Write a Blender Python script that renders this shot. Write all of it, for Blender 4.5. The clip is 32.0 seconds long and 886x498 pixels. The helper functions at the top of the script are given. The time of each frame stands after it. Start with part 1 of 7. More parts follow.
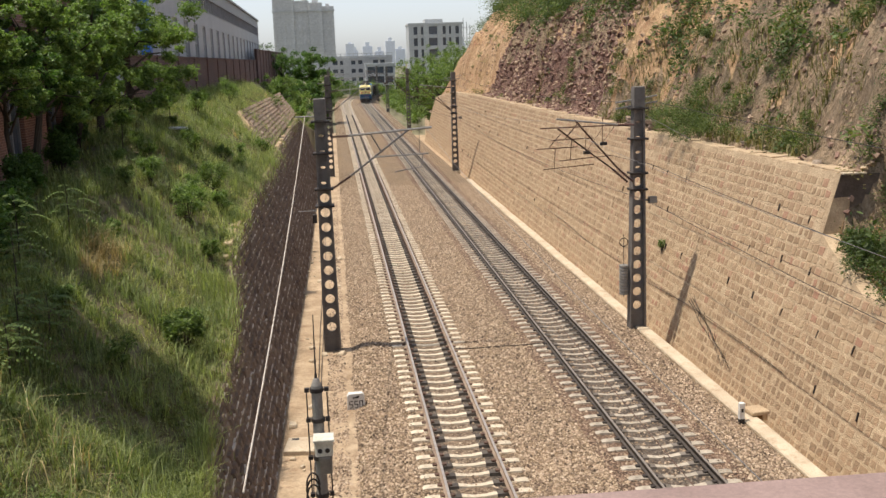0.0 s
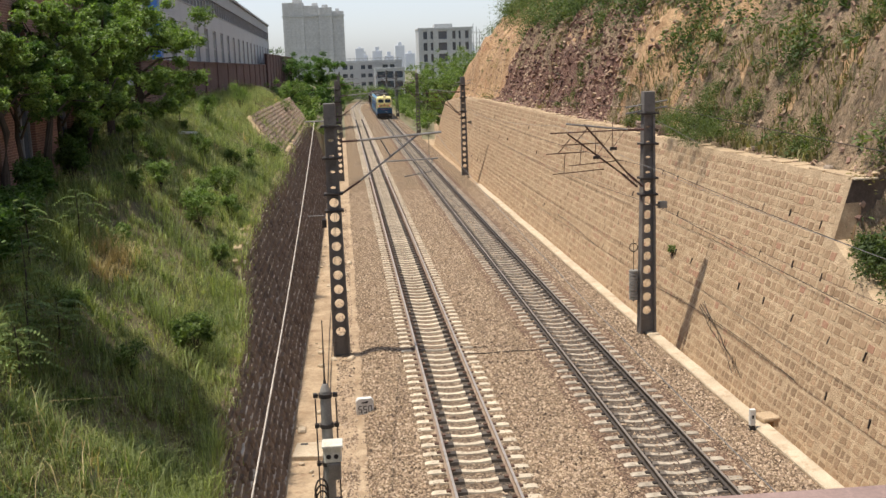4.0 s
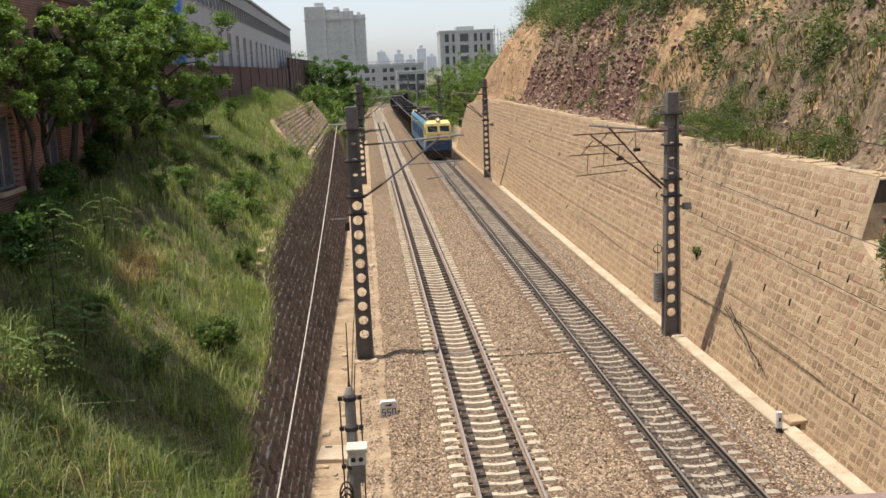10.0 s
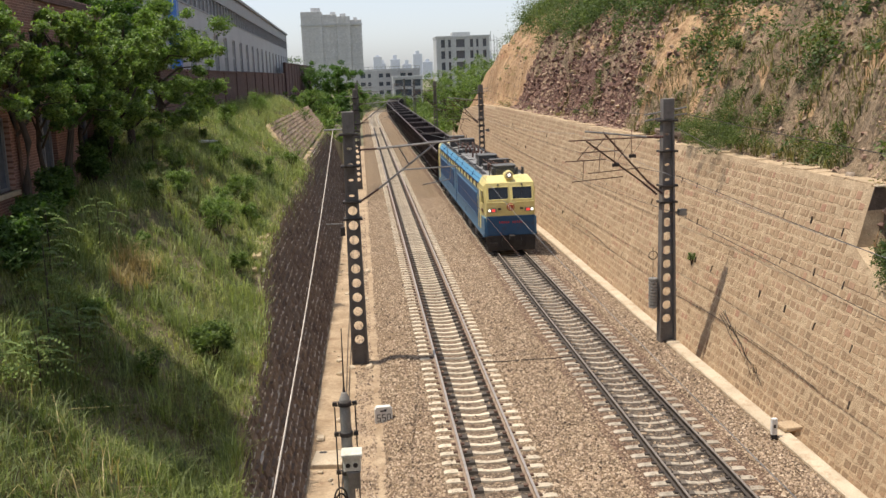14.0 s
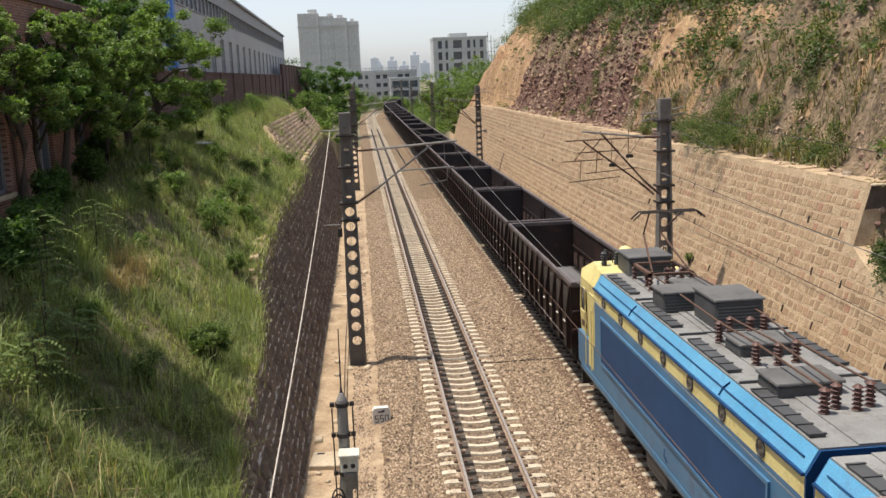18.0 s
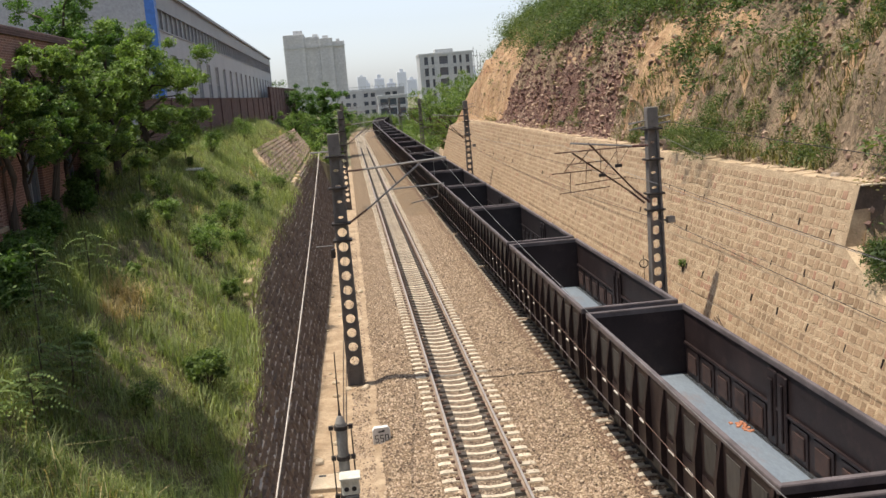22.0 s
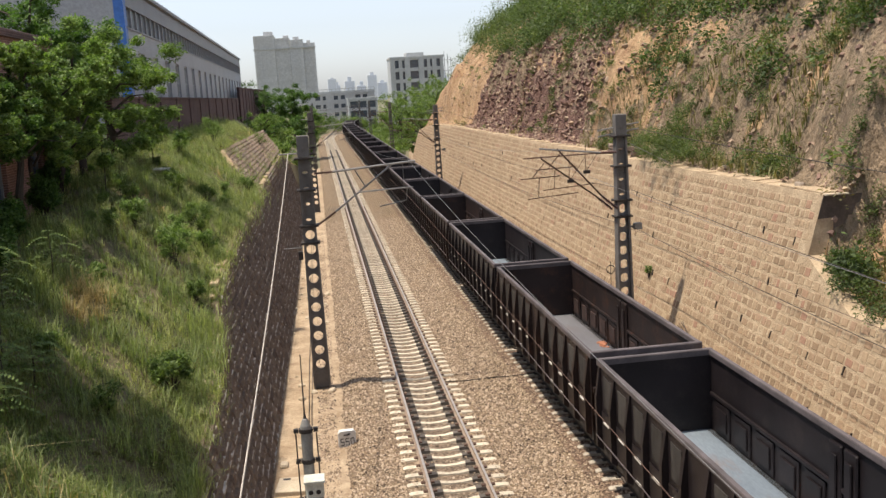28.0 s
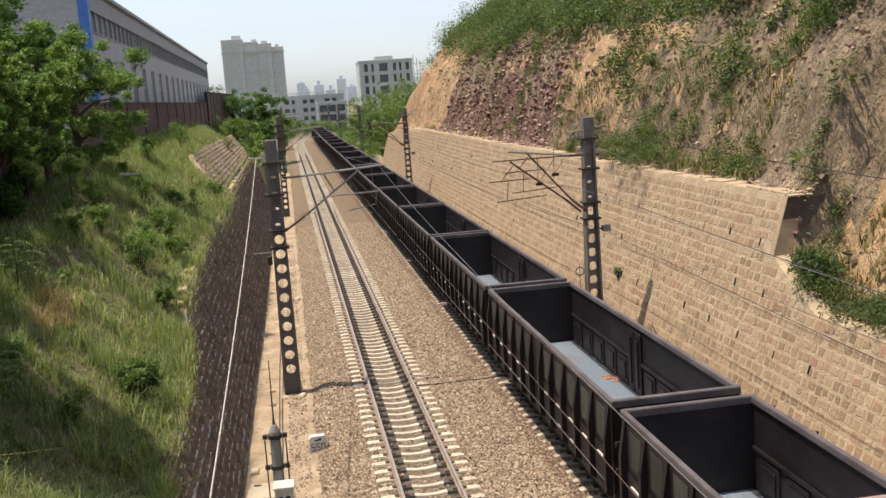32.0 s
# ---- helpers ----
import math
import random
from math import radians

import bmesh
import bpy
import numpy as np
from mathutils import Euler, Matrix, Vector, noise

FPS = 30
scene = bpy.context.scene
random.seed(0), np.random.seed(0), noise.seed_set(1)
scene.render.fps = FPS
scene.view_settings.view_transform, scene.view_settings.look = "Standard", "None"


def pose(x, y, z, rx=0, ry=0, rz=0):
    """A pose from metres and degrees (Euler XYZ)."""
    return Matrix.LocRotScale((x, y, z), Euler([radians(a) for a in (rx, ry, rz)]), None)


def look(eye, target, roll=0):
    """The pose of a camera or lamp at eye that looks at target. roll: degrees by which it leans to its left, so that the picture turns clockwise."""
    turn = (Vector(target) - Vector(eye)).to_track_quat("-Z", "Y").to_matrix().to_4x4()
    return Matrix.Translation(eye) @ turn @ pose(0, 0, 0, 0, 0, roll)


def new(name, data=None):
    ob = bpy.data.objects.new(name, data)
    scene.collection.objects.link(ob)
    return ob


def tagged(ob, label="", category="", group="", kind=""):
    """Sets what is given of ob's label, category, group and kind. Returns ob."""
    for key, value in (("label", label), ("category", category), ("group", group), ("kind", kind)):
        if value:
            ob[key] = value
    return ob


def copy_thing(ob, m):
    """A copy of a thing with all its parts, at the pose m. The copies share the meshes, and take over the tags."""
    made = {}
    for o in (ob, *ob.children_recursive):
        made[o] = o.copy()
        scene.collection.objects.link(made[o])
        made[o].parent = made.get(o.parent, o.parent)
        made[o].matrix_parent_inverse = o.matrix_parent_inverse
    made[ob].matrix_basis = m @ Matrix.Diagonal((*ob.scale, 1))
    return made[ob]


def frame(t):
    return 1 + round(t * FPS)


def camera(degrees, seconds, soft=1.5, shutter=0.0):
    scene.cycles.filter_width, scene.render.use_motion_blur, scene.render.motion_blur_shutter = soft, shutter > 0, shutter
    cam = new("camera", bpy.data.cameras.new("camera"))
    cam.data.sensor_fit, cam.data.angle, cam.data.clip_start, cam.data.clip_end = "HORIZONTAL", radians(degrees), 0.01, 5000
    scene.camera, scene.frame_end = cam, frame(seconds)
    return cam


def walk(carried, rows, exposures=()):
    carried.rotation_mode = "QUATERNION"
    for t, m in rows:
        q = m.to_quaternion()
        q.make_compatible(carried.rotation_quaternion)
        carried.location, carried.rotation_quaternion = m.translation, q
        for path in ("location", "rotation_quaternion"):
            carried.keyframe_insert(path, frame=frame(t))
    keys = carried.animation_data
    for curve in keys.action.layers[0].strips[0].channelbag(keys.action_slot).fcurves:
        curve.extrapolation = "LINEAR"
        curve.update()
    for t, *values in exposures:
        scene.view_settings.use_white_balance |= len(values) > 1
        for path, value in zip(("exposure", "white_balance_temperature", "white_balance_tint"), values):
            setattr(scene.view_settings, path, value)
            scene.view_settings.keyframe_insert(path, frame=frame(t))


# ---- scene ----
cam = camera(48.74, 32.0, 1.5)
# seconds, eye x y z, yaw, pitch, lean
ROWS = [
    (0, -2.948, -0.070, 9.932, -6.425, -11.008, 1.841),
    (0.5, -2.955, -0.064, 9.951, -6.218, -10.909, 1.808),
    (1, -2.952, -0.055, 9.944, -5.890, -10.865, 1.932),
    (1.5, -2.967, -0.026, 9.929, -5.636, -10.775, 1.851),
    (2, -2.947, -0.024, 9.942, -5.774, -10.740, 1.768),
    (2.5, -2.945, -0.029, 9.939, -5.977, -10.730, 1.727),
    (4.5, -2.943, -0.021, 9.938, -5.728, -10.727, 2.018),
    (5, -2.952, -0.014, 9.932, -5.422, -10.688, 2.409),
    (5.5, -2.964, -0.026, 9.929, -5.356, -10.884, 2.142),
    (6, -2.974, 0.025, 9.914, -4.733, -10.806, 2.309),
    (6.5, -2.959, 0.009, 9.931, -4.477, -10.649, 2.390),
    (7, -2.958, 0.037, 9.920, -4.544, -10.713, 2.395),
    (7.5, -2.969, 0.051, 9.910, -4.282, -10.589, 2.378),
    (8, -2.963, 0.046, 9.925, -4.091, -10.546, 2.328),
    (8.5, -2.963, 0.014, 9.921, -4.271, -10.583, 2.374),
    (9, -2.966, 0.021, 9.915, -4.471, -10.589, 2.303),
    (9.5, -2.962, 0.016, 9.929, -4.561, -10.595, 2.280),
    (10, -2.963, 0.009, 9.933, -4.629, -10.537, 2.334),
    (10.5, -2.960, 0.031, 9.923, -4.717, -10.422, 2.312),
    (11, -2.957, 0.016, 9.926, -4.871, -10.341, 2.191),
    (11.5, -2.965, 0.026, 9.930, -4.923, -10.282, 2.130),
    (12, -2.958, 0.014, 9.936, -4.870, -10.283, 2.087),
    (12.5, -2.963, 0.027, 9.930, -4.830, -10.274, 2.029),
    (13, -2.960, 0.024, 9.932, -4.845, -10.272, 2.042),
    (13.5, -2.962, 0.037, 9.926, -4.875, -10.273, 2.033),
    (14, -2.965, 0.020, 9.934, -4.853, -10.232, 2.083),
    (14.5, -2.965, 0.021, 9.933, -4.876, -10.186, 2.136),
    (16.5, -2.969, 0.015, 9.918, -4.840, -10.173, 2.256),
    (17, -2.967, 0.046, 9.922, -4.859, -10.156, 2.238),
    (17.5, -2.960, 0.018, 9.926, -4.970, -10.187, 2.283),
    (18, -2.947, 0.026, 9.918, -5.014, -10.176, 2.279),
    (18.5, -2.949, 0.039, 9.917, -4.720, -10.185, 2.417),
    (19, -2.958, 0.016, 9.941, -4.000, -10.208, 3.079),
    (19.5, -2.975, 0.047, 9.938, -3.600, -10.527, 2.815),
    (20, -2.961, 0.029, 9.950, -3.423, -10.477, 3.422),
    (20.5, -2.943, 0.030, 9.953, -4.227, -9.925, 4.294),
    (21, -2.920, -0.006, 9.950, -5.208, -9.619, 4.353),
    (21.5, -2.918, -0.029, 9.967, -5.710, -9.215, 4.418),
    (22, -2.917, -0.004, 9.974, -5.744, -9.331, 4.499),
    (22.5, -2.919, -0.005, 9.973, -5.457, -9.205, 4.467),
    (23, -2.930, -0.003, 9.970, -5.409, -9.125, 4.358),
    (23.5, -2.926, 0.002, 9.970, -5.523, -9.254, 4.423),
    (24, -2.932, 0.004, 9.963, -5.558, -9.269, 4.404),
    (24.5, -2.910, -0.000, 9.967, -5.672, -9.333, 4.160),
    (25, -2.917, -0.004, 9.976, -6.057, -9.283, 3.904),
    (25.5, -2.914, 0.006, 9.963, -6.194, -9.371, 3.876),
    (27.5, -2.925, 0.011, 9.967, -6.777, -9.136, 3.718),
    (28, -2.911, -0.013, 9.972, -7.460, -9.225, 3.486),
    (28.5, -2.906, -0.009, 9.965, -8.103, -9.213, 3.294),
    (29, -2.899, -0.031, 9.978, -8.381, -9.305, 3.238),
    (29.5, -2.918, -0.061, 9.938, -8.662, -9.406, 3.165),
    (30, -2.876, 0.014, 9.963, -8.597, -9.249, 3.536),
    (30.5, -2.877, -0.015, 9.969, -8.589, -9.244, 3.664),
    (31, -2.888, -0.016, 9.983, -8.826, -9.270, 3.744),
    (31.5, -2.866, -0.037, 9.979, -9.076, -9.105, 3.923),
    (32, -2.870, -0.038, 9.981, -9.226, -9.147, 3.734),
]
walk(cam, [(t, pose(x, y, z, 90 + pitch, lean, yaw)) for t, x, y, z, yaw, pitch, lean in ROWS], [(0.0, 0.04), (17.0, 0.04), (20.0, 0.13), (32.0, 0.13)])

# ---- light ----
SUN_FROM = Vector((-0.322, 0.03, 1.0)).normalized()
world = bpy.data.worlds.new("sky")
scene.world = world
world.use_nodes = True
wn = world.node_tree
sky = wn.nodes.new("ShaderNodeTexSky")
sky.sky_type = "NISHITA"
sky.sun_disc = False
sky.sun_elevation = math.asin(SUN_FROM.z)
sky.sun_rotation = math.atan2(SUN_FROM.x, SUN_FROM.y)
sky.air_density, sky.dust_density, sky.ozone_density = 1.0, 1.0, 1.0
haze = wn.nodes.new("ShaderNodeHueSaturation")
haze.inputs["Saturation"].default_value = 0.42
wn.links.new(sky.outputs[0], haze.inputs["Color"])
cool = wn.nodes.new("ShaderNodeMix")
cool.data_type, cool.blend_type = "RGBA", "MULTIPLY"
cool.inputs[0].default_value, cool.inputs[7].default_value = 1.0, (0.95, 0.98, 1.06, 1)
wn.links.new(haze.outputs[0], cool.inputs[6])
wn.links.new(cool.outputs[2], wn.nodes["Background"].inputs[0])
wn.nodes["Background"].inputs[1].default_value = 0.162
lamp = bpy.data.lights.new("sun", "SUN")
lamp.energy, lamp.angle, lamp.color = 4.95, radians(0.6), (1.0, 0.9, 0.77)
sun = new("sun", lamp)
sun.matrix_world = look(SUN_FROM * 100, (0, 0, 0))

# ---- materials ----
def nodes_of(name):
    m = bpy.data.materials.new(name)
    m.use_nodes = True
    nt = m.node_tree
    return m, nt, nt.nodes["Principled BSDF"]


def ramp(nt, fac, stops):
    r = nt.nodes.new("ShaderNodeValToRGB")
    els = r.color_ramp.elements
    while len(els) < len(stops):
        els.new(0.5)
    for e, (p, c) in zip(els, stops):
        e.position, e.color = p, (*c, 1)
    nt.links.new(fac, r.inputs[0])
    return r.outputs[0]


def coords(nt, scale=1.0, stretch=(1, 1, 1), space="Object"):
    tc = nt.nodes.new("ShaderNodeTexCoord")
    mp = nt.nodes.new("ShaderNodeMapping")
    mp.inputs["Scale"].default_value = [scale * s for s in stretch]
    nt.links.new(tc.outputs[space], mp.inputs[0])
    return mp.outputs[0]


def noise_tex(nt, vec, scale, detail=6, rough=0.6):
    n = nt.nodes.new("ShaderNodeTexNoise")
    n.inputs["Scale"].default_value, n.inputs["Detail"].default_value, n.inputs["Roughness"].default_value = scale, detail, rough
    nt.links.new(vec, n.inputs["Vector"])
    return n.outputs[0]


def mixc(nt, a, b, fac, kind="MIX"):
    m = nt.nodes.new("ShaderNodeMix")
    m.data_type, m.blend_type = "RGBA", kind
    for sock, v in ((m.inputs[0], fac), (m.inputs[6], a), (m.inputs[7], b)):
        if isinstance(v, (float, int)):
            sock.default_value = v
        elif isinstance(v, tuple):
            sock.default_value = (*v, 1)
        else:
            nt.links.new(v, sock)
    return m.outputs[2]


def bump(nt, bsdf, height, strength=0.4, dist=0.02):
    b = nt.nodes.new("ShaderNodeBump")
    b.inputs["Strength"].default_value, b.inputs["Distance"].default_value = strength, dist
    nt.links.new(height, b.inputs["Height"])
    nt.links.new(b.outputs[0], bsdf.inputs["Normal"])


def surf(name, dark, light, scale=3.0, rough=0.8, metal=0.0, grain=30.0, bstr=0.3, bdist=0.02, stretch=(1, 1, 1), stain=None, vary=0.0, space="Object", spec=0.4):
    """A surface whose colour wanders between two shades at two scales, with fine relief, stains and a shade of its own for each object."""
    m, nt, p = nodes_of(name)
    v = coords(nt, 1, stretch, space)
    big, fine = noise_tex(nt, v, scale), noise_tex(nt, v, grain, 4, 0.7)
    c = ramp(nt, big, [(0.3, dark), (0.7, light)])
    c = mixc(nt, c, ramp(nt, fine, [(0.3, (0.62, 0.62, 0.62)), (0.7, (1.25, 1.25, 1.25))]), 0.55, "MULTIPLY")
    if stain:
        s = noise_tex(nt, v, scale * 2.3, 8, 0.72)
        c = mixc(nt, c, stain, ramp(nt, s, [(0.52, (0, 0, 0)), (0.68, (0.85, 0.85, 0.85))]))
    if vary:
        o = nt.nodes.new("ShaderNodeObjectInfo")
        lo, hi = 1 - vary, 1 + vary
        c = mixc(nt, c, ramp(nt, o.outputs["Random"], [(0, (lo, lo, lo)), (1, (hi, hi, hi))]), 1.0, "MULTIPLY")
    nt.links.new(c, p.inputs["Base Color"])
    r = nt.nodes.new("ShaderNodeMapRange")
    r.inputs[3].default_value, r.inputs[4].default_value = max(0.05, rough - 0.12), min(1, rough + 0.12)
    nt.links.new(fine, r.inputs[0])
    nt.links.new(r.outputs[0], p.inputs["Roughness"])
    p.inputs["Metallic"].default_value = metal
    p.inputs["Specular IOR Level"].default_value = spec
    bump(nt, p, fine, bstr, bdist)
    return m


def leafy(name, dark, light, through_col, scale=0.35):
    """Leaves: each one has its own green; light comes through them."""
    m, nt, p = nodes_of(name)
    g = nt.nodes.new("ShaderNodeNewGeometry")
    c = ramp(nt, g.outputs["Random Per Island"], [(0.0, dark), (0.75, light), (1.0, tuple(min(1, 1.3 * a) for a in light))])
    patch = noise_tex(nt, coords(nt), scale, 3)
    c = mixc(nt, c, ramp(nt, patch, [(0.35, (0.72, 0.75, 0.7)), (0.65, (1.2, 1.15, 0.95))]), 0.8, "MULTIPLY")
    nt.links.new(c, p.inputs["Base Color"])
    p.inputs["Roughness"].default_value = 0.55
    p.inputs["Specular IOR Level"].default_value = 0.3
    t = nt.nodes.new("ShaderNodeBsdfTranslucent")
    tc = mixc(nt, c, through_col, 1.0, "MULTIPLY")
    nt.links.new(tc, t.inputs[0])
    mx = nt.nodes.new("ShaderNodeMixShader")
    mx.inputs[0].default_value = 0.4
    nt.links.new(p.outputs[0], mx.inputs[1])
    nt.links.new(t.outputs[0], mx.inputs[2])
    nt.links.new(mx.outputs[0], nt.nodes["Material Output"].inputs[0])
    return m


def pebbles(name, cols, size, stain, bstr=0.8, bdist=0.03):
    m, nt, p = nodes_of(name)
    v = coords(nt)
    vo = nt.nodes.new("ShaderNodeTexVoronoi")
    vo.inputs["Scale"].default_value = 1 / size
    nt.links.new(v, vo.inputs["Vector"])
    sep = nt.nodes.new("ShaderNodeSeparateColor")
    nt.links.new(vo.outputs["Color"], sep.inputs[0])
    c = ramp(nt, sep.outputs[0], [(i / (len(cols) - 1), k) for i, k in enumerate(cols)])
    # colour darkens into the gaps, painting shade between the pebbles
    c = mixc(nt, c, ramp(nt, vo.outputs["Distance"], [(0.28, (1, 1, 1)), (0.7, (0.3, 0.27, 0.25))]), 1.0, "MULTIPLY")
    big = noise_tex(nt, v, 0.5, 5)
    c = mixc(nt, c, stain, ramp(nt, big, [(0.45, (0, 0, 0)), (0.75, (0.55, 0.55, 0.55))]))
    nt.links.new(c, p.inputs["Base Color"])
    p.inputs["Roughness"].default_value = 0.92
    inv = nt.nodes.new("ShaderNodeMath")
    inv.operation = "MULTIPLY"
    inv.inputs[1].default_value = -1
    nt.links.new(vo.outputs["Distance"], inv.inputs[0])
    bump(nt, p, inv.outputs[0], bstr, bdist)
    return m


def plain(name, col, rough=0.5, metal=0.0, emit=None, strength=0.0):
    m, nt, p = nodes_of(name)
    n = noise_tex(nt, coords(nt), 4.0, 5)
    c = mixc(nt, tuple(col), ramp(nt, n, [(0.3, (0.78, 0.78, 0.78)), (0.7, (1.12, 1.12, 1.12))]), 1.0, "MULTIPLY")
    nt.links.new(c, p.inputs["Base Color"])
    p.inputs["Roughness"].default_value, p.inputs["Metallic"].default_value = rough, metal
    if emit:
        p.inputs["Emission Color"].default_value, p.inputs["Emission Strength"].default_value = (*emit, 1), strength
    return m


M_BALLAST = pebbles("ballast", [(0.14, 0.0967, 0.0595), (0.372, 0.27, 0.163), (0.493, 0.372, 0.237), (0.242, 0.166, 0.104), (0.595, 0.474, 0.326)], 0.055, (0.298, 0.195, 0.112), 1.0, 0.06)
M_BALLAST_RUST = pebbles("brake_dust_ballast", [(0.1, 0.064, 0.044), (0.27, 0.175, 0.115), (0.37, 0.25, 0.17), (0.17, 0.105, 0.072), (0.46, 0.33, 0.23)], 0.06, (0.19, 0.105, 0.064), 1.0, 0.06)
M_BALLAST_DK = pebbles("oily_ballast", [(0.06, 0.05, 0.04), (0.14, 0.11, 0.085), (0.22, 0.175, 0.13), (0.09, 0.07, 0.055), (0.28, 0.23, 0.17)], 0.06, (0.1, 0.07, 0.05))
M_BALLAST_MID = pebbles("brown_ballast", [(0.12, 0.085, 0.06), (0.26, 0.19, 0.13), (0.36, 0.28, 0.19), (0.19, 0.135, 0.09), (0.44, 0.35, 0.25)], 0.06, (0.2, 0.12, 0.07))
M_DIRT = surf("sandy_dirt", (0.33, 0.235, 0.145), (0.55, 0.42, 0.28), 1.3, 0.95, 0, 9, 0.9, 0.06, stain=(0.26, 0.165, 0.1))
M_EARTH = surf("bank_soil", (0.1, 0.085, 0.045), (0.19, 0.155, 0.085), 0.5, 0.95, 0, 9, 0.7, 0.06, stain=(0.07, 0.1, 0.03))
M_PLAIN = surf("far_ground", (0.13, 0.13, 0.07), (0.24, 0.21, 0.13), 0.02, 0.95, 0, 0.4, 0.2, 0.02, stain=(0.07, 0.1, 0.04))
M_CONC = surf("sleeper_concrete", (0.51, 0.435, 0.325), (0.7, 0.61, 0.47), 3, 0.85, 0, 40, 0.3, 0.01, stain=(0.3, 0.22, 0.16), vary=0.16)
M_CONC_GREY = surf("sleeper_concrete_grey", (0.29, 0.25, 0.195), (0.47, 0.41, 0.325), 3, 0.85, 0, 40, 0.3, 0.01, stain=(0.16, 0.13, 0.1), vary=0.2)
M_KERB = surf("pale_concrete", (0.46, 0.37, 0.26), (0.62, 0.52, 0.38), 1.2, 0.88, 0, 25, 0.4, 0.015, stain=(0.36, 0.26, 0.17))
M_MAST = surf("mast_concrete", (0.13, 0.12, 0.11), (0.22, 0.2, 0.18), 1.5, 0.85, 0, 30, 0.3, 0.01, stain=(0.1, 0.085, 0.075))
M_POLE = surf("pole_concrete", (0.2, 0.19, 0.17), (0.32, 0.3, 0.27), 1.5, 0.8, 0, 40, 0.25, 0.01)
M_RAIL = surf("rail_steel", (0.24, 0.17, 0.125), (0.36, 0.28, 0.21), 2, 0.65, 0.1, 20, 0.2, 0.005)
M_RAIL_DK = surf("dark_rail_steel", (0.05, 0.042, 0.036), (0.1, 0.08, 0.065), 2, 0.6, 0.2, 20, 0.2, 0.005)
M_RAILTOP = plain("rail_running_surface", (0.46, 0.41, 0.36), 0.42, 0.5)
M_RAILTOP_DK = plain("dull_rail_running_surface", (0.3, 0.26, 0.22), 0.5, 0.4)
M_CLIP = surf("fastening_iron", (0.035, 0.03, 0.028), (0.08, 0.065, 0.055), 10, 0.7, 0.3, 50)
M_STEEL = surf("galvanised_steel", (0.2, 0.19, 0.18), (0.32, 0.31, 0.29), 4, 0.5, 0.6, 40, 0.15, 0.004)
M_RUSTY = surf("rusty_steel", (0.1, 0.06, 0.045), (0.18, 0.11, 0.08), 5, 0.75, 0.4, 40, 0.25, 0.006)
M_INSUL = plain("insulator_brown", (0.1, 0.045, 0.035), 0.55)
M_MORTAR = surf("wall_mortar", (0.38, 0.275, 0.17), (0.58, 0.445, 0.29), 1.6, 0.92, 0, 16, 0.9, 0.03, stain=(0.38, 0.26, 0.16))
M_BLOCK = surf("wall_sandstone", (0.28, 0.185, 0.11), (0.43, 0.31, 0.19), 0.7, 0.9, 0, 18, 0.7, 0.03, stain=(0.3, 0.16, 0.1), vary=0.22)
# darker copies of the sandstone colours put the west wall's shade into its stone
M_MORTAR_D = surf("shaded_wall_mortar", (0.16, 0.115, 0.08), (0.26, 0.19, 0.13), 0.9, 0.92, 0, 26, 0.6, 0.02)
M_BLOCK_D = surf("shaded_wall_and_panel_stone", (0.12, 0.083, 0.06), (0.24, 0.172, 0.122), 0.8, 0.9, 0, 18, 0.7, 0.03, stain=(0.4, 0.33, 0.25), vary=0.25)
# pale colour for the painted sun dashes; the slanting cable shares it
M_LIP = surf("glint_and_cable_pale", (0.42, 0.37, 0.31), (0.62, 0.56, 0.48), 3, 0.9, 0, 20)
def brickwork(m):
    """Courses of brick with paler joints laid over a surface that runs along y."""
    nt = m.node_tree
    p = nt.nodes["Principled BSDF"]
    base = p.inputs["Base Color"].links[0].from_socket
    tc, sp, cb = nt.nodes.new("ShaderNodeTexCoord"), nt.nodes.new("ShaderNodeSeparateXYZ"), nt.nodes.new("ShaderNodeCombineXYZ")
    nt.links.new(tc.outputs["Object"], sp.inputs[0])
    nt.links.new(sp.outputs[1], cb.inputs[0])
    nt.links.new(sp.outputs[2], cb.inputs[1])
    b = nt.nodes.new("ShaderNodeTexBrick")
    b.inputs["Scale"].default_value = 1.0
    b.inputs["Brick Width"].default_value, b.inputs["Row Height"].default_value, b.inputs["Mortar Size"].default_value = 0.25, 0.075, 0.009
    b.inputs["Color1"].default_value, b.inputs["Color2"].default_value, b.inputs["Mortar"].default_value = (1.1, 1.0, 0.95, 1), (0.7, 0.68, 0.68, 1), (1.7, 2.0, 2.2, 1)
    nt.links.new(cb.outputs[0], b.inputs["Vector"])
    nt.links.new(mixc(nt, base, b.outputs[0], 0.85, "MULTIPLY"), p.inputs["Base Color"])


M_BRICK = surf("red_brick", (0.2, 0.105, 0.078), (0.3, 0.17, 0.13), 0.6, 0.9, 0, 14, 0.4, 0.02, stain=(0.18, 0.09, 0.07))
M_BRICK_D = surf("dark_brick", (0.085, 0.048, 0.042), (0.14, 0.082, 0.07), 0.5, 0.9, 0, 9, 0.4, 0.03, stain=(0.09, 0.05, 0.045))
for m in (M_BRICK, M_BRICK_D):
    brickwork(m)
M_LEAF = leafy("tree_leaf", (0.085, 0.14, 0.05), (0.25, 0.335, 0.12), (1.0, 1.25, 0.4))
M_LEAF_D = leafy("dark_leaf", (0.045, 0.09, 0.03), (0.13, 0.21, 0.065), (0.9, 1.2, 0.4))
M_GRASS_HILL = leafy("hill_grass_blade", (0.1, 0.1, 0.05), (0.27, 0.25, 0.13), (1.0, 1.0, 0.4), 0.25)
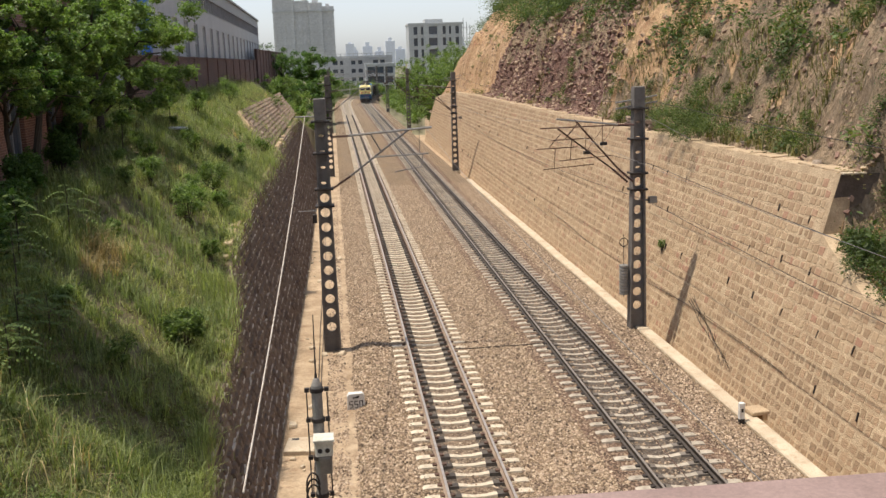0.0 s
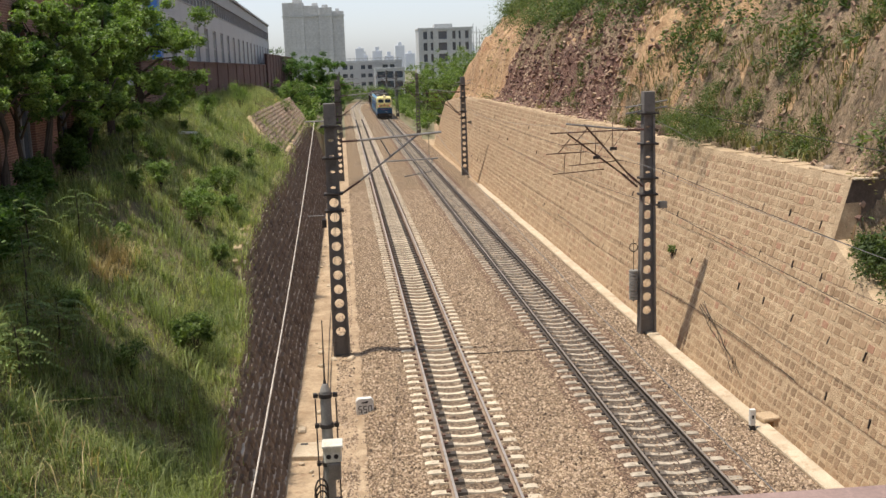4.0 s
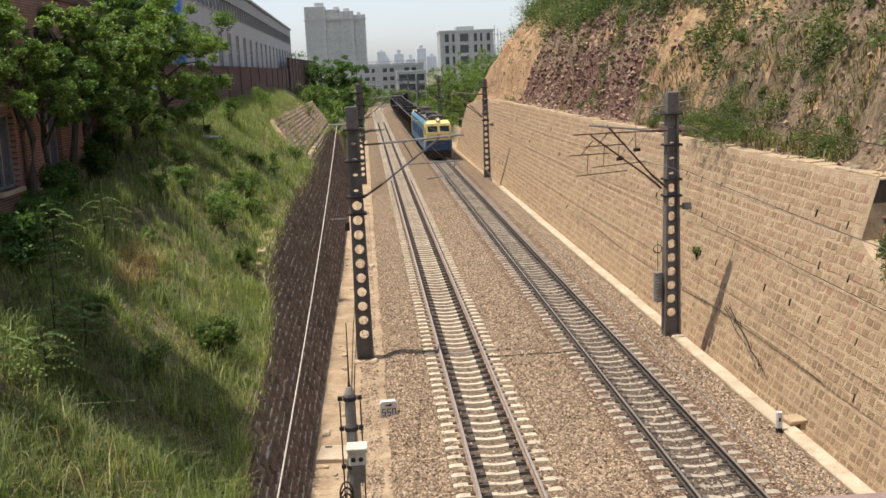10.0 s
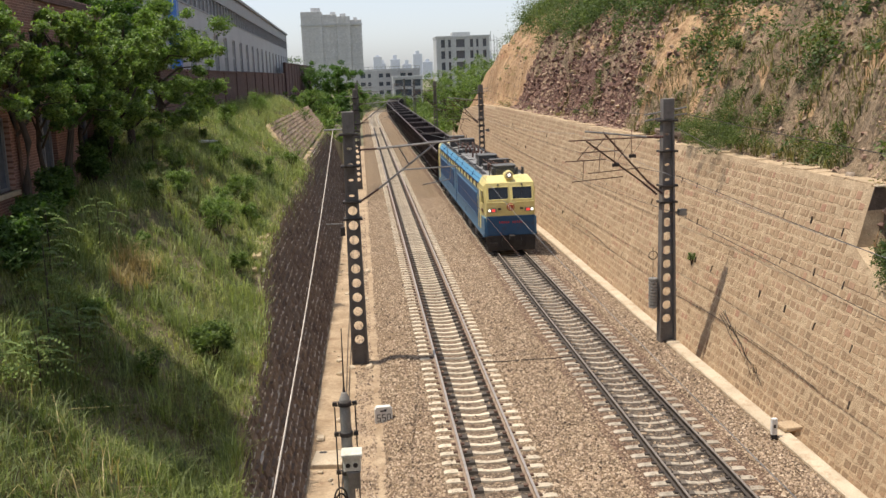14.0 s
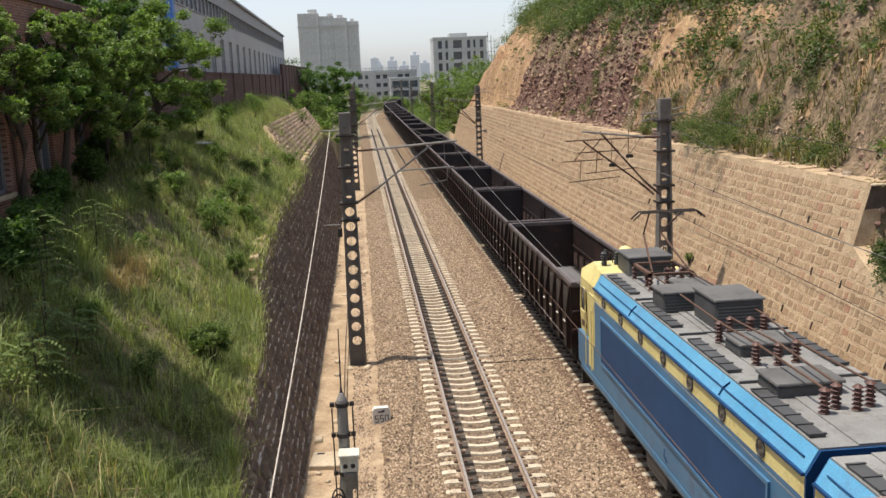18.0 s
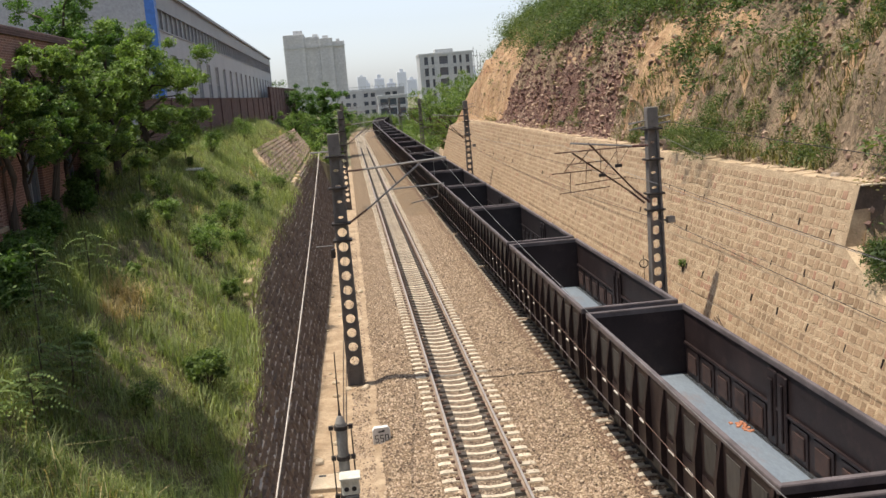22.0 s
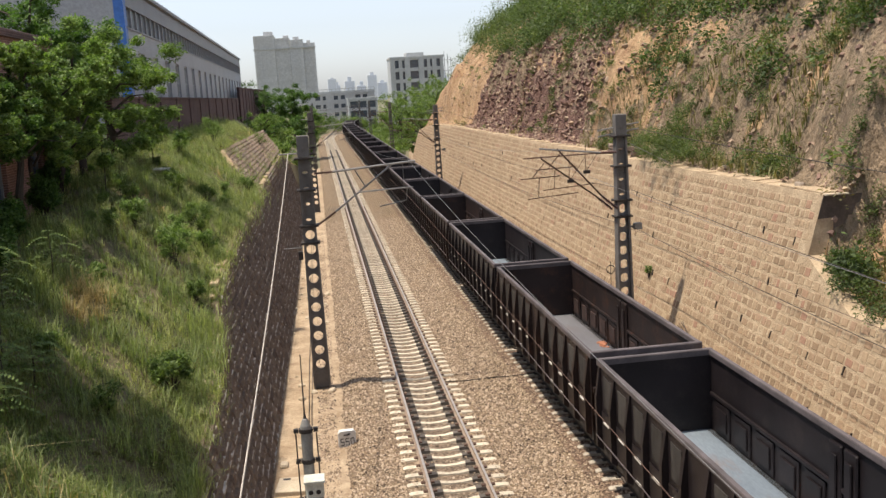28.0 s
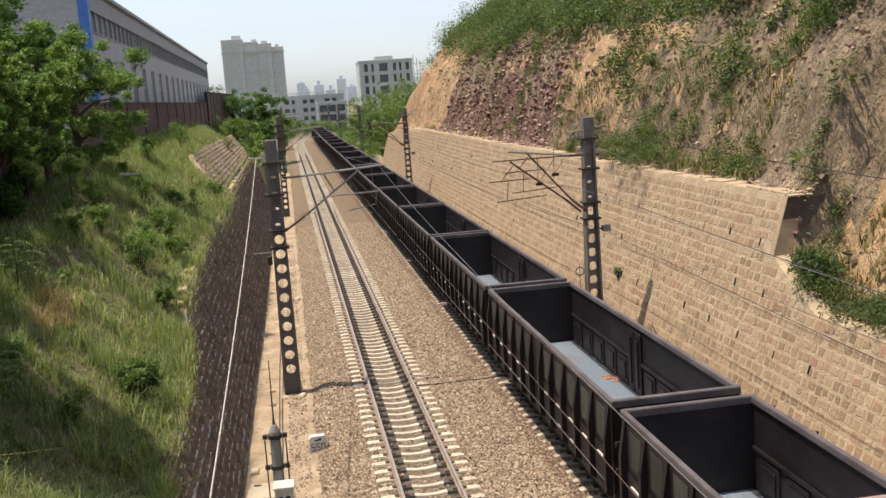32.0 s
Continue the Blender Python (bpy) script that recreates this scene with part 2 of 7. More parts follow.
M_WALL_BUSH = leafy("wall_top_leaf", (0.045, 0.072, 0.028), (0.14, 0.18, 0.072), (1.0, 1.15, 0.4))
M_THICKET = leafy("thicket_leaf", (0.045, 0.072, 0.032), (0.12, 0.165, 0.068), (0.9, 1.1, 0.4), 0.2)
M_HILL_LEAF = leafy("hill_leaf", (0.06, 0.085, 0.036), (0.18, 0.22, 0.098), (1.0, 1.15, 0.4), 0.2)
M_SHRUB = leafy("shrub_leaf", (0.066, 0.112, 0.037), (0.195, 0.26, 0.088), (1.0, 1.2, 0.4))
M_SCRUB = leafy("dry_scrub", (0.11, 0.105, 0.05), (0.25, 0.23, 0.115), (1.0, 1.0, 0.5))
M_GRASS = leafy("grass_blade", (0.13, 0.158, 0.0651), (0.391, 0.419, 0.2), (1.0, 1.08, 0.5), 0.25)
M_GRASS_TALL = leafy("tall_grass_blade", (0.108, 0.149, 0.0585), (0.333, 0.387, 0.171), (1.0, 1.1, 0.5), 0.3)
M_STRAW = leafy("dry_grass_blade", (0.3, 0.25, 0.13), (0.56, 0.47, 0.28), (1.0, 0.9, 0.5), 0.4)
M_PITCH = surf("pitched_stone", (0.24, 0.19, 0.145), (0.42, 0.35, 0.275), 0.8, 0.9, 0, 14, 0.6, 0.03, stain=(0.22, 0.2, 0.12), vary=0.25)
M_BARK = surf("bark", (0.04, 0.032, 0.025), (0.09, 0.07, 0.055), 5, 0.9, 0, 30, 0.6, 0.02, stretch=(1, 1, 0.3))

# ---- making meshes ----
def part(name, vf, material, parent=None, label="", m=None):
    """Links vertices and faces (or a mesh) as one object, under a thing or a part."""
    if isinstance(vf, tuple):
        me = bpy.data.meshes.new(name)
        me.from_pydata([tuple(v) for v in vf[0]], [], [tuple(f) for f in vf[1]])
        me.update()
        for k in material if isinstance(material, (list, tuple)) else [material]:
            me.materials.append(k)
        if len(vf) > 2:
            me.polygons.foreach_set("material_index", vf[2])
    else:
        me = vf
    ob = new(name, me)
    if parent is not None:
        ob.parent = parent
    if m is not None:
        ob.matrix_basis = m
    if label:
        tagged(ob, label)
    return ob


def thing(name, label, category, group="", m=None):
    ob = new(name)
    ob.empty_display_size = 0.2
    if m is not None:
        ob.matrix_basis = m
    return tagged(ob, label, category, group)


def join(*pieces):
    vs, fs = [], []
    for v, f in pieces:
        n = len(vs)
        vs += list(v)
        fs += [tuple(i + n for i in q) for q in f]
    return vs, fs


def moved(vf, m):
    return [tuple(m @ Vector(v)) for v in vf[0]], vf[1]


def box(x0, y0, z0, x1, y1, z1, c=0.0):
    """A box whose upright edges and top are chamfered by c."""
    if x0 > x1: x0, x1 = x1, x0
    if y0 > y1: y0, y1 = y1, y0
    if z0 > z1: z0, z1 = z1, z0
    if c <= 0:
        v = [(x, y, z) for z in (z0, z1) for x, y in ((x0, y0), (x1, y0), (x1, y1), (x0, y1))]
        return v, [(3, 2, 1, 0), (4, 5, 6, 7), (0, 1, 5, 4), (1, 2, 6, 5), (2, 3, 7, 6), (3, 0, 4, 7)]
    c = min(c, (x1 - x0) * 0.45, (y1 - y0) * 0.45, (z1 - z0) * 0.45)
    ring = lambda k: [(x0 + c + k, y0 + k), (x1 - c - k, y0 + k), (x1 - k, y0 + c + k), (x1 - k, y1 - c - k), (x1 - c - k, y1 - k), (x0 + c + k, y1 - k), (x0 + k, y1 - c - k), (x0 + k, y0 + c + k)]
    v = [(x, y, z0) for x, y in ring(0)] + [(x, y, z1 - c) for x, y in ring(0)] + [(x, y, z1) for x, y in ring(c * 0.5)]
    f = [tuple(range(7, -1, -1)), tuple(range(16, 24))]
    for r in (0, 8):
        f += [(r + i, r + (i + 1) % 8, r + 8 + (i + 1) % 8, r + 8 + i) for i in range(8)]
    return v, f


def tube(a, b, r0, r1=None, n=8, caps=True):
    r1 = r0 if r1 is None else r1
    a, b = Vector(a), Vector(b)
    q = (b - a).to_track_quat("Z", "Y")
    v = []
    for p, r in ((a, r0), (b, r1)):
        v += [tuple(p + q @ Vector((r * math.cos(2 * math.pi * i / n), r * math.sin(2 * math.pi * i / n), 0))) for i in range(n)]
    f = [(i, (i + 1) % n, n + (i + 1) % n, n + i) for i in range(n)]
    if caps:
        f += [tuple(range(n - 1, -1, -1)), tuple(range(n, 2 * n))]
    return v, f


def pipe(points, radii, n=6):
    """A tube through several points."""
    v, f = [], []
    P = [Vector(p) for p in points]
    if not isinstance(radii, (list, tuple)):
        radii = [radii] * len(P)
    for i, p in enumerate(P):
        d = (P[min(i + 1, len(P) - 1)] - P[max(i - 1, 0)]).normalized()
        q = d.to_track_quat("Z", "Y")
        v += [tuple(p + q @ Vector((radii[i] * math.cos(2 * math.pi * k / n), radii[i] * math.sin(2 * math.pi * k / n), 0))) for k in range(n)]
        if i:
            o = (i - 1) * n
            f += [(o + k, o + (k + 1) % n, o + n + (k + 1) % n, o + n + k) for k in range(n)]
    f += [tuple(range(n - 1, -1, -1)), tuple(range(len(v) - n, len(v)))]
    return v, f


def sweep(profile, axis_points, closed=True):
    """A profile of (x, z) carried along points (x, y, z, heading in radians)."""
    v, f, n = [], [], len(profile)
    for i, (x, y, z, h) in enumerate(axis_points):
        ca, sa = math.cos(h), math.sin(h)
        v += [(x + ca * px, y + sa * px, z + pz) for px, pz in profile]
        if i:
            o = (i - 1) * n
            f += [(o + k, o + (k + 1) % n, o + n + (k + 1) % n, o + n + k) for k in range(n if closed else n - 1)]
    if closed:
        f += [tuple(range(n)), tuple(range(len(v) - 1, len(v) - n - 1, -1))]
    return v, f


def prism(poly, y0, y1):
    """An outline in (x, z) from y0 to y1."""
    n = len(poly)
    v = [(x, y0, z) for x, z in poly] + [(x, y1, z) for x, z in poly]
    return v, [tuple(range(n)), tuple(range(2 * n - 1, n - 1, -1))] + [(i + n, (i + 1) % n + n, (i + 1) % n, i) for i in range(n)]


def lathe(profile, n=12):
    """A profile of (radius, z) turned about z."""
    v = [(r * math.cos(2 * math.pi * k / n), r * math.sin(2 * math.pi * k / n), z) for r, z in profile for k in range(n)]
    f = [(i * n + k, i * n + (k + 1) % n, (i + 1) * n + (k + 1) % n, (i + 1) * n + k) for i in range(len(profile) - 1) for k in range(n)]
    return v, f + [tuple(range(n - 1, -1, -1)), tuple(range(len(v) - n, len(v)))]


def leaf_cloud(centres, size, rng, up=0.35, aspect=0.5):
    """Small folded leaves, one at each centre, turned at random. Returns vertices and faces."""
    n = len(centres)
    nor = rng.normal(size=(n, 3))
    nor[:, 2] = np.abs(nor[:, 2]) + up
    nor /= np.linalg.norm(nor, axis=1)[:, None]
    t = rng.normal(size=(n, 3))
    t -= nor * (t * nor).sum(1)[:, None]
    t /= np.linalg.norm(t, axis=1)[:, None]
    b = np.cross(nor, t)
    s = (size * rng.uniform(0.55, 1.35, n))[:, None]
    c = np.asarray(centres)
    v = np.stack([c - t * s * 0.5, c + b * s * aspect * 0.5 + nor * s * 0.08, c + t * s * 0.5, c - b * s * aspect * 0.5 + nor * s * 0.08], 1).reshape(-1, 3)
    return v, np.arange(4 * n).reshape(-1, 4)


def blades(roots, height, rng, lean=0.5, width=0.03):
    """Grass: bent tapering blades. Returns vertices and faces."""
    n = len(roots)
    a = rng.uniform(0, 2 * math.pi, n)
    d = np.stack([np.cos(a), np.sin(a), np.zeros(n)], 1)
    s = np.stack([-np.sin(a), np.cos(a), np.zeros(n)], 1)
    h = (height * rng.uniform(0.45, 1.3, n))[:, None]
    k = (lean * rng.uniform(0.2, 1.4, n))[:, None]
    up = np.array([0, 0, 1.0])
    r = np.asarray(roots)
    w = width * rng.uniform(0.6, 1.4, n)[:, None]
    m = r + up * h * 0.6 + d * h * k * 0.3
    t = r + up * h * (1 - 0.25 * k) + d * h * k
    v = np.stack([r - s * w, r + s * w, m + s * w * 0.7, m - s * w * 0.7, t], 1).reshape(-1, 3)
    i = np.arange(n)[:, None] * 5
    return v, np.concatenate([i + np.array([[0, 1, 2, 3]])], 0), np.concatenate([i + np.array([[3, 2, 4]])], 0)


def np_mesh(name, v, quads, material, tris=None):
    me = bpy.data.meshes.new(name)
    quads = np.asarray(quads, np.int32).reshape(-1, 4)
    tris = np.zeros((0, 3), np.int32) if tris is None else np.asarray(tris, np.int32)
    me.vertices.add(len(v))
    me.vertices.foreach_set("co", np.asarray(v, np.float32).ravel())
    loops = np.concatenate([quads.ravel(), tris.ravel()])
    me.loops.add(len(loops))
    me.loops.foreach_set("vertex_index", loops)
    starts = np.concatenate([np.arange(len(quads)) * 4, len(quads) * 4 + np.arange(len(tris)) * 3])
    me.polygons.add(len(starts))
    me.polygons.foreach_set("loop_start", starts.astype(np.int32))
    me.update(calc_edges=True)
    me.validate()
    for k in material if isinstance(material, (list, tuple)) else [material]:
        me.materials.append(k)
    return me


def lerp_table(table, y):
    xs, zs = zip(*table)
    return float(np.interp(y, xs, zs))


# ---- plan: tracks along +y, rail tops at z = 0, first track at x = 0 ----
D2 = 4.97
BEND, RADIUS = 232.0, 520.0


def line_at(offset, s):
    """Place and heading on the track line s metres ahead: straight, then a long bend to the right."""
    if s <= BEND:
        return offset, s, 0.0
    a = (s - BEND) / RADIUS
    return RADIUS - (RADIUS - offset) * math.cos(a), BEND + (RADIUS - offset) * math.sin(a), -a


LEFT_FOOT = [(-40, -4.88), (28, -4.9), (37, -4.84), (47, -4.72), (55, -4.68), (65, -4.65), (91, -4.5), (110, -4.3)]
WEST_SLOPE = 0.31


def left_foot(y):
    return lerp_table(LEFT_FOOT, y)


def right_face(z):
    return 9.535 + 0.3 * z


LEFT_TOP = [(-40, 1.9), (17.6, 2.3), (20.0, 2.79), (23.4, 2.87), (26.7, 3.31), (29.6, 4.1), (31.2, 4.42), (33.9, 4.53), (40.1, 4.85), (50.2, 4.82), (61.1, 5.03), (90.1, 5.2), (112, 2.4), (150, 0.6), (200, -0.2)]
RIGHT_TOP = [(-40, 3.3), (20.4, 3.5), (23.5, 3.5), (25.8, 4.35), (26.4, 4.6), (26.5, 6.35), (100, 6.2), (118, 6.0), (133, 5.0), (148, 1.0), (180, -0.3)]


def left_top(y):
    z = lerp_table(LEFT_TOP, y)
    return left_foot(y) - WEST_SLOPE * (z + 0.3), z


def right_top(y):
    z = lerp_table(RIGHT_TOP, y)
    return right_face(z), z


def fbm(x, y, z=0.0, o=4):
    return noise.fractal((x, y, z), 0.9, 2.1, o)


def left_bank(x, y):
    xt, zt = left_top(y)
    d = max(0.0, xt - 0.2 - x)
    top = 6.6 + 1.4 * min(1.0, max(0.0, (y - 31) / 9)) + 0.2 * fbm(x * 0.15, y * 0.15, 7)
    z = zt - 0.05 + 0.8 * d + (0.35 * fbm(x * 0.35, y * 0.3, 1) * min(1, d))
    z = min(z, top) if z < top - 0.6 else top - 0.6 * math.exp(-(z - top + 0.6) / 0.6) if z < top + 6 else top
    if y > 130:
        k = min(1, (y - 130) / 120)
        z = z * (1 - k) + 4.0 * k
    return z


HILL = [(0, 0), (0.5, 0.12), (0.9, 0.9), (1.8, 3.6), (3.2, 6.1), (5.0, 7.9), (7.2, 10.2), (10, 12.0), (16, 15.0), (30, 19.5), (60, 23)]


def right_hill(x, y):
    xt, zt = right_top(y)
    d = max(0.0, x - xt - 0.5)
    fade = 1.0 if y < 124 else max(0.0, 1 - (y - 124) / 26)
    w = d + (1.1 * fbm(0.11 * x, 0.11 * y, 3) + 0.5 * fbm(0.05 * x, 0.45 * y, 23)) * min(1, d * 0.7)
    if y < 26.5:
        w = max(0.0, w - 1.3)
    if y < 62:
        w *= 0.72 + 0.28 * max(0.0, min(1.0, (y - 50) / 12))
    rise = lerp_table(HILL, max(0, w))
    steep = 1.0 if d < 7 else 0.5
    rough = min(1, d / 1.5) * steep * (0.65 * fbm(x * 0.3, y * 0.35, 11, 5) + 0.34 * noise.fractal((x * 0.5, y * 1.1, rise * 0.25), 0.75, 2.2, 5))
    ridge = 0.34 * (1 - 2.4 * abs(noise.noise((0.22 * x, 0.5 * y + 0.9 * fbm(0.3 * x, 0.2 * y, 8), 41)))) * min(1, d / 2) * steep
    return zt - 0.05 + (rise + rough + ridge) * fade


# ---- ground: one sheet from horizon to horizon ----
def make_ground():
    ys = np.concatenate([[-900, -300, -120, -60, -30], np.arange(-16, 12, 2), np.arange(12, 64, 0.42), np.arange(64, 140, 0.7), np.arange(140, 300, 6), [340, 420, 600, 900, 1500, 2600, 4200]])
    rows, nL, nR = [], 46, 74
    lf = np.concatenate([[-3500, -900, -300, -120, -60, -40], -np.linspace(0, 1, nL)[::-1] ** 1.25 * 24])
    rg = np.concatenate([np.linspace(0, 1, nR) ** 1.3 * 30, [40, 60, 110, 300, 900, 3500]])
    for y in ys:
        row = []
        xt, zt = left_top(y)
        yy = float(y)
        for d in lf:
            x = (xt - 0.2) + d if d > -30 else d
            row.append((x, yy, left_bank(x, yy) if d > -30 else (8.0 if yy < 130 else max(2.0, 8 - (yy - 130) / 30))))
        row.append((xt - 0.19, yy, -0.55))
        row.append((left_foot(yy) - 0.1, yy, -0.55))
        row.append((left_foot(yy) + 0.05, yy, -0.34))
        row += [(x, yy, -0.32 + 0.05 * fbm(x, yy * 0.7, 5)) for x in (-3.8, -3.3, -2.8)]
        row += [(-2.4, yy, -0.5), (7.4, yy, -0.5), (8.2, yy, -0.6), (8.44, yy, -1.05)]
        xr, zr = right_top(y)
        row.append((9.3, yy, -1.1))
        row.append((xr + 0.48, yy, -1.1))
        for d in rg:
            x = xr + 0.5 + d
            far = min(1.0, max(0.0, (d - 30) / 200))
            row.append((x, yy, right_hill(x, yy) * (1 - far) + 1.0 * far))
        rows.append(row)
    nx = len(rows[0])
    v = [p for r in rows for p in r]
    quads, mats = [], []
    for j in range(len(rows) - 1):
        for i in range(nx - 1):
            a = j * nx + i
            quads.append((a, a + 1, a + nx + 1, a + nx))
            x, y, z = v[a]
            if y > 140 or y < -16 or x < -45 or x > 60:
                k = 3
            elif i < len(lf):
                k = 1
            elif i < len(lf) + 12:
                k = 0
            else:
                n = fbm(x * 0.25, y * 0.25, z * 0.3)
                k = 2
                if y > 98 + 5 * n:
                    k = 4
                elif 57 + 8 * n < y < 98 + 5 * n and z < 9.6 + 2.5 * n:
                    k = 5
                elif 47 + 6 * n < y < 58 and 7.8 + 2 * n < z < 12.5:
                    k = 4
                elif (y < 25.5 + 1.5 * n and z < 7.6 + 1.8 * n) or n > 0.33:
                    k = 4
            mats.append(k)
    me = np_mesh("ground", v, quads, [M_DIRT, M_EARTH, M_ROCK, M_PLAIN, M_ROCK_ORANGE, M_ROCK_PURPLE])
    me.polygons.foreach_set("material_index", mats)
    tagged(part("ground", me, None), "Earth floor, grassy bank and bare rocky hillside of a railway cutting", "ground", kind="structure")


M_ROCK = surf("hill_rock", (0.14, 0.1, 0.062), (0.45, 0.325, 0.205), 1.1, 0.95, 0, 4.5, 1.0, 0.4, stretch=(1.2, 1.2, 0.4), stain=(0.11, 0.1, 0.05))
M_ROCK_ORANGE = surf("orange_sandstone", (0.3, 0.175, 0.09), (0.6, 0.41, 0.23), 0.9, 0.95, 0, 4, 1.0, 0.3, stretch=(1.2, 1.2, 0.2), stain=(0.4, 0.2, 0.12))
M_ROCK_PURPLE = surf("purple_shale", (0.12, 0.058, 0.046), (0.28, 0.16, 0.118), 1.1, 0.95, 0, 5, 1.0, 0.4, stretch=(1, 1, 1.4), stain=(0.33, 0.23, 0.15))
make_ground()


# ---- trackbed ----
def track_points(offset, s0, s1, step, z=0.0):
    out = []
    for s in np.arange(s0, s1 + 0.01, step):
        x, y, h = line_at(offset, float(s))
        out.append((x, y, z, h))
    return out


def make_ballast():
    prof = [(-3.1, -0.42), (-2.75, -0.33), (-2.35, -0.16), (-2.0, -0.12), (-1.65, -0.16), (-1.3, -0.2), (-0.78, -0.21), (-0.72, -0.25), (-0.4, -0.25), (0.4, -0.25), (0.72, -0.25), (0.78, -0.21), (1.3, -0.2), (2.0, -0.21), (2.5, -0.23), (3.0, -0.215), (3.35, -0.21), (3.67, -0.2), (4.19, -0.21), (4.25, -0.235), (4.57, -0.235), (5.37, -0.235), (5.69, -0.235), (5.75, -0.21), (6.27, -0.2), (6.6, -0.2), (6.9, -0.24), (7.5, -0.29), (8.03, -0.33)]
    pts = [(0, -20, 0, 0)] + track_points(0, 10, 64, 0.5) + track_points(0, 66, 420, 4)
    v, f = sweep(prof, pts, False)
    v = [(x + 0.05 * fbm(x, y, 2), y, z + 0.035 * fbm(x * 1.6, y * 1.6, 4) * (0.3 if abs(x) < 1.3 or 3.67 < x < 6.27 else 1)) for x, y, z in v]
    me = np_mesh("ballast", v, f, [M_BALLAST, M_BALLAST_DK, M_BALLAST_MID, M_BALLAST_RUST])
    cols = [(a[0] + b[0]) / 2 for a, b in zip(prof, prof[1:])]
    kind = [1 if 0.38 < abs(c) < 0.8 or abs(c - D2) < 0.8 else 2 if abs(c) < 0.4 else 3 if 0.8 < abs(c - D2) < 1.68 else 0 for c in cols]
    me.polygons.foreach_set("material_index", kind * (len(pts) - 1))
    tagged(part("ballast", me, None), "Tan and pinkish crushed stone ballast bed under both tracks", "ballast", kind="structure")
    rng = np.random.default_rng(5)
    n = 165000
    y = 15 + 65 * rng.uniform(0, 1, n) ** 1.8
    x = rng.uniform(-3.0, 7.9, n)
    z = np.interp(x, [p[0] for p in prof], [p[1] for p in prof]) + rng.uniform(-0.01, 0.02, n)
    keep = ~((((np.abs(x) < 1.32) | (np.abs(x - D2) < 1.32)) & (rng.uniform(0, 1, n) < 0.6)) | ((np.abs(x - D2) < 1.7) & (rng.uniform(0, 1, n) < 0.6)) | ((np.abs(x) < 0.75) & (rng.uniform(0, 1, n) < 0.8)))
    c = np.stack([x, y, z], 1)[keep]
    px = rng.uniform(-3.6, -3.0, 9000)
    c = np.concatenate([c, np.stack([px, 15 + 60 * rng.uniform(0, 1, 9000) ** 1.6, -0.325 + 0 * px], 1)])
    n = len(c)
    r = (0.02 + 0.036 * rng.uniform(0, 1, n) ** 1.5)[:, None]
    dirs = np.array([[1, 0, 0], [0, 1, 0], [-1, 0, 0], [0, -1, 0], [0, 0, 0.9], [0, 0, -0.7]], float)
    a = rng.uniform(0, 6.28, n)
    rot = np.stack([np.stack([np.cos(a), -np.sin(a), 0 * a], 1), np.stack([np.sin(a), np.cos(a), 0 * a], 1), np.stack([0 * a, 0 * a, 1 + 0 * a], 1)], 1)
    vv = c[:, None, :] + r[:, None] * np.einsum("nij,kj->nki", rot, dirs) * rng.uniform(0.6, 1.4, (n, 6, 1))
    t = np.array([[0, 1, 4], [1, 2, 4], [2, 3, 4], [3, 0, 4]])
    tris = (np.arange(n)[:, None, None] * 6 + t[None]).reshape(-1, 3)
    me = np_mesh("loose_stone", vv.reshape(-1, 3), np.zeros((0, 4)), M_STONE_LOOSE, tris)
    tagged(part("loose_ballast_stones", me, None), "Loose tan ballast stones lying on the trackbed", "stones", kind="stuff")


def island_stone(name, cols, rough=0.92):
    m, nt, p = nodes_of(name)
    g = nt.nodes.new("ShaderNodeNewGeometry")
    c = ramp(nt, g.outputs["Random Per Island"], [(i / (len(cols) - 1), k) for i, k in enumerate(cols)])
    n = noise_tex(nt, coords(nt), 9, 5, 0.7)
    c = mixc(nt, c, ramp(nt, n, [(0.3, (0.7, 0.68, 0.66)), (0.7, (1.2, 1.2, 1.2))]), 0.8, "MULTIPLY")
    nt.links.new(c, p.inputs["Base Color"])
    p.inputs["Roughness"].default_value = rough
    bump(nt, p, n, 0.5, 0.02)
    return m


M_STONE_LOOSE = island_stone("loose_stone", [(0.044, 0.029, 0.0202), (0.264, 0.185, 0.119), (0.458, 0.352, 0.242), (0.106, 0.0704, 0.0484), (0.352, 0.255, 0.176), (0.528, 0.422, 0.308)])
make_ballast()

RAIL = [(-0.075, -0.16), (0.075, -0.16), (0.07, -0.145), (0.012, -0.12), (0.01, -0.045), (0.037, -0.035), (0.037, 0.0), (-0.037, 0.0), (-0.037, -0.035), (-0.01, -0.045), (-0.012, -0.12), (-0.07, -0.145)]


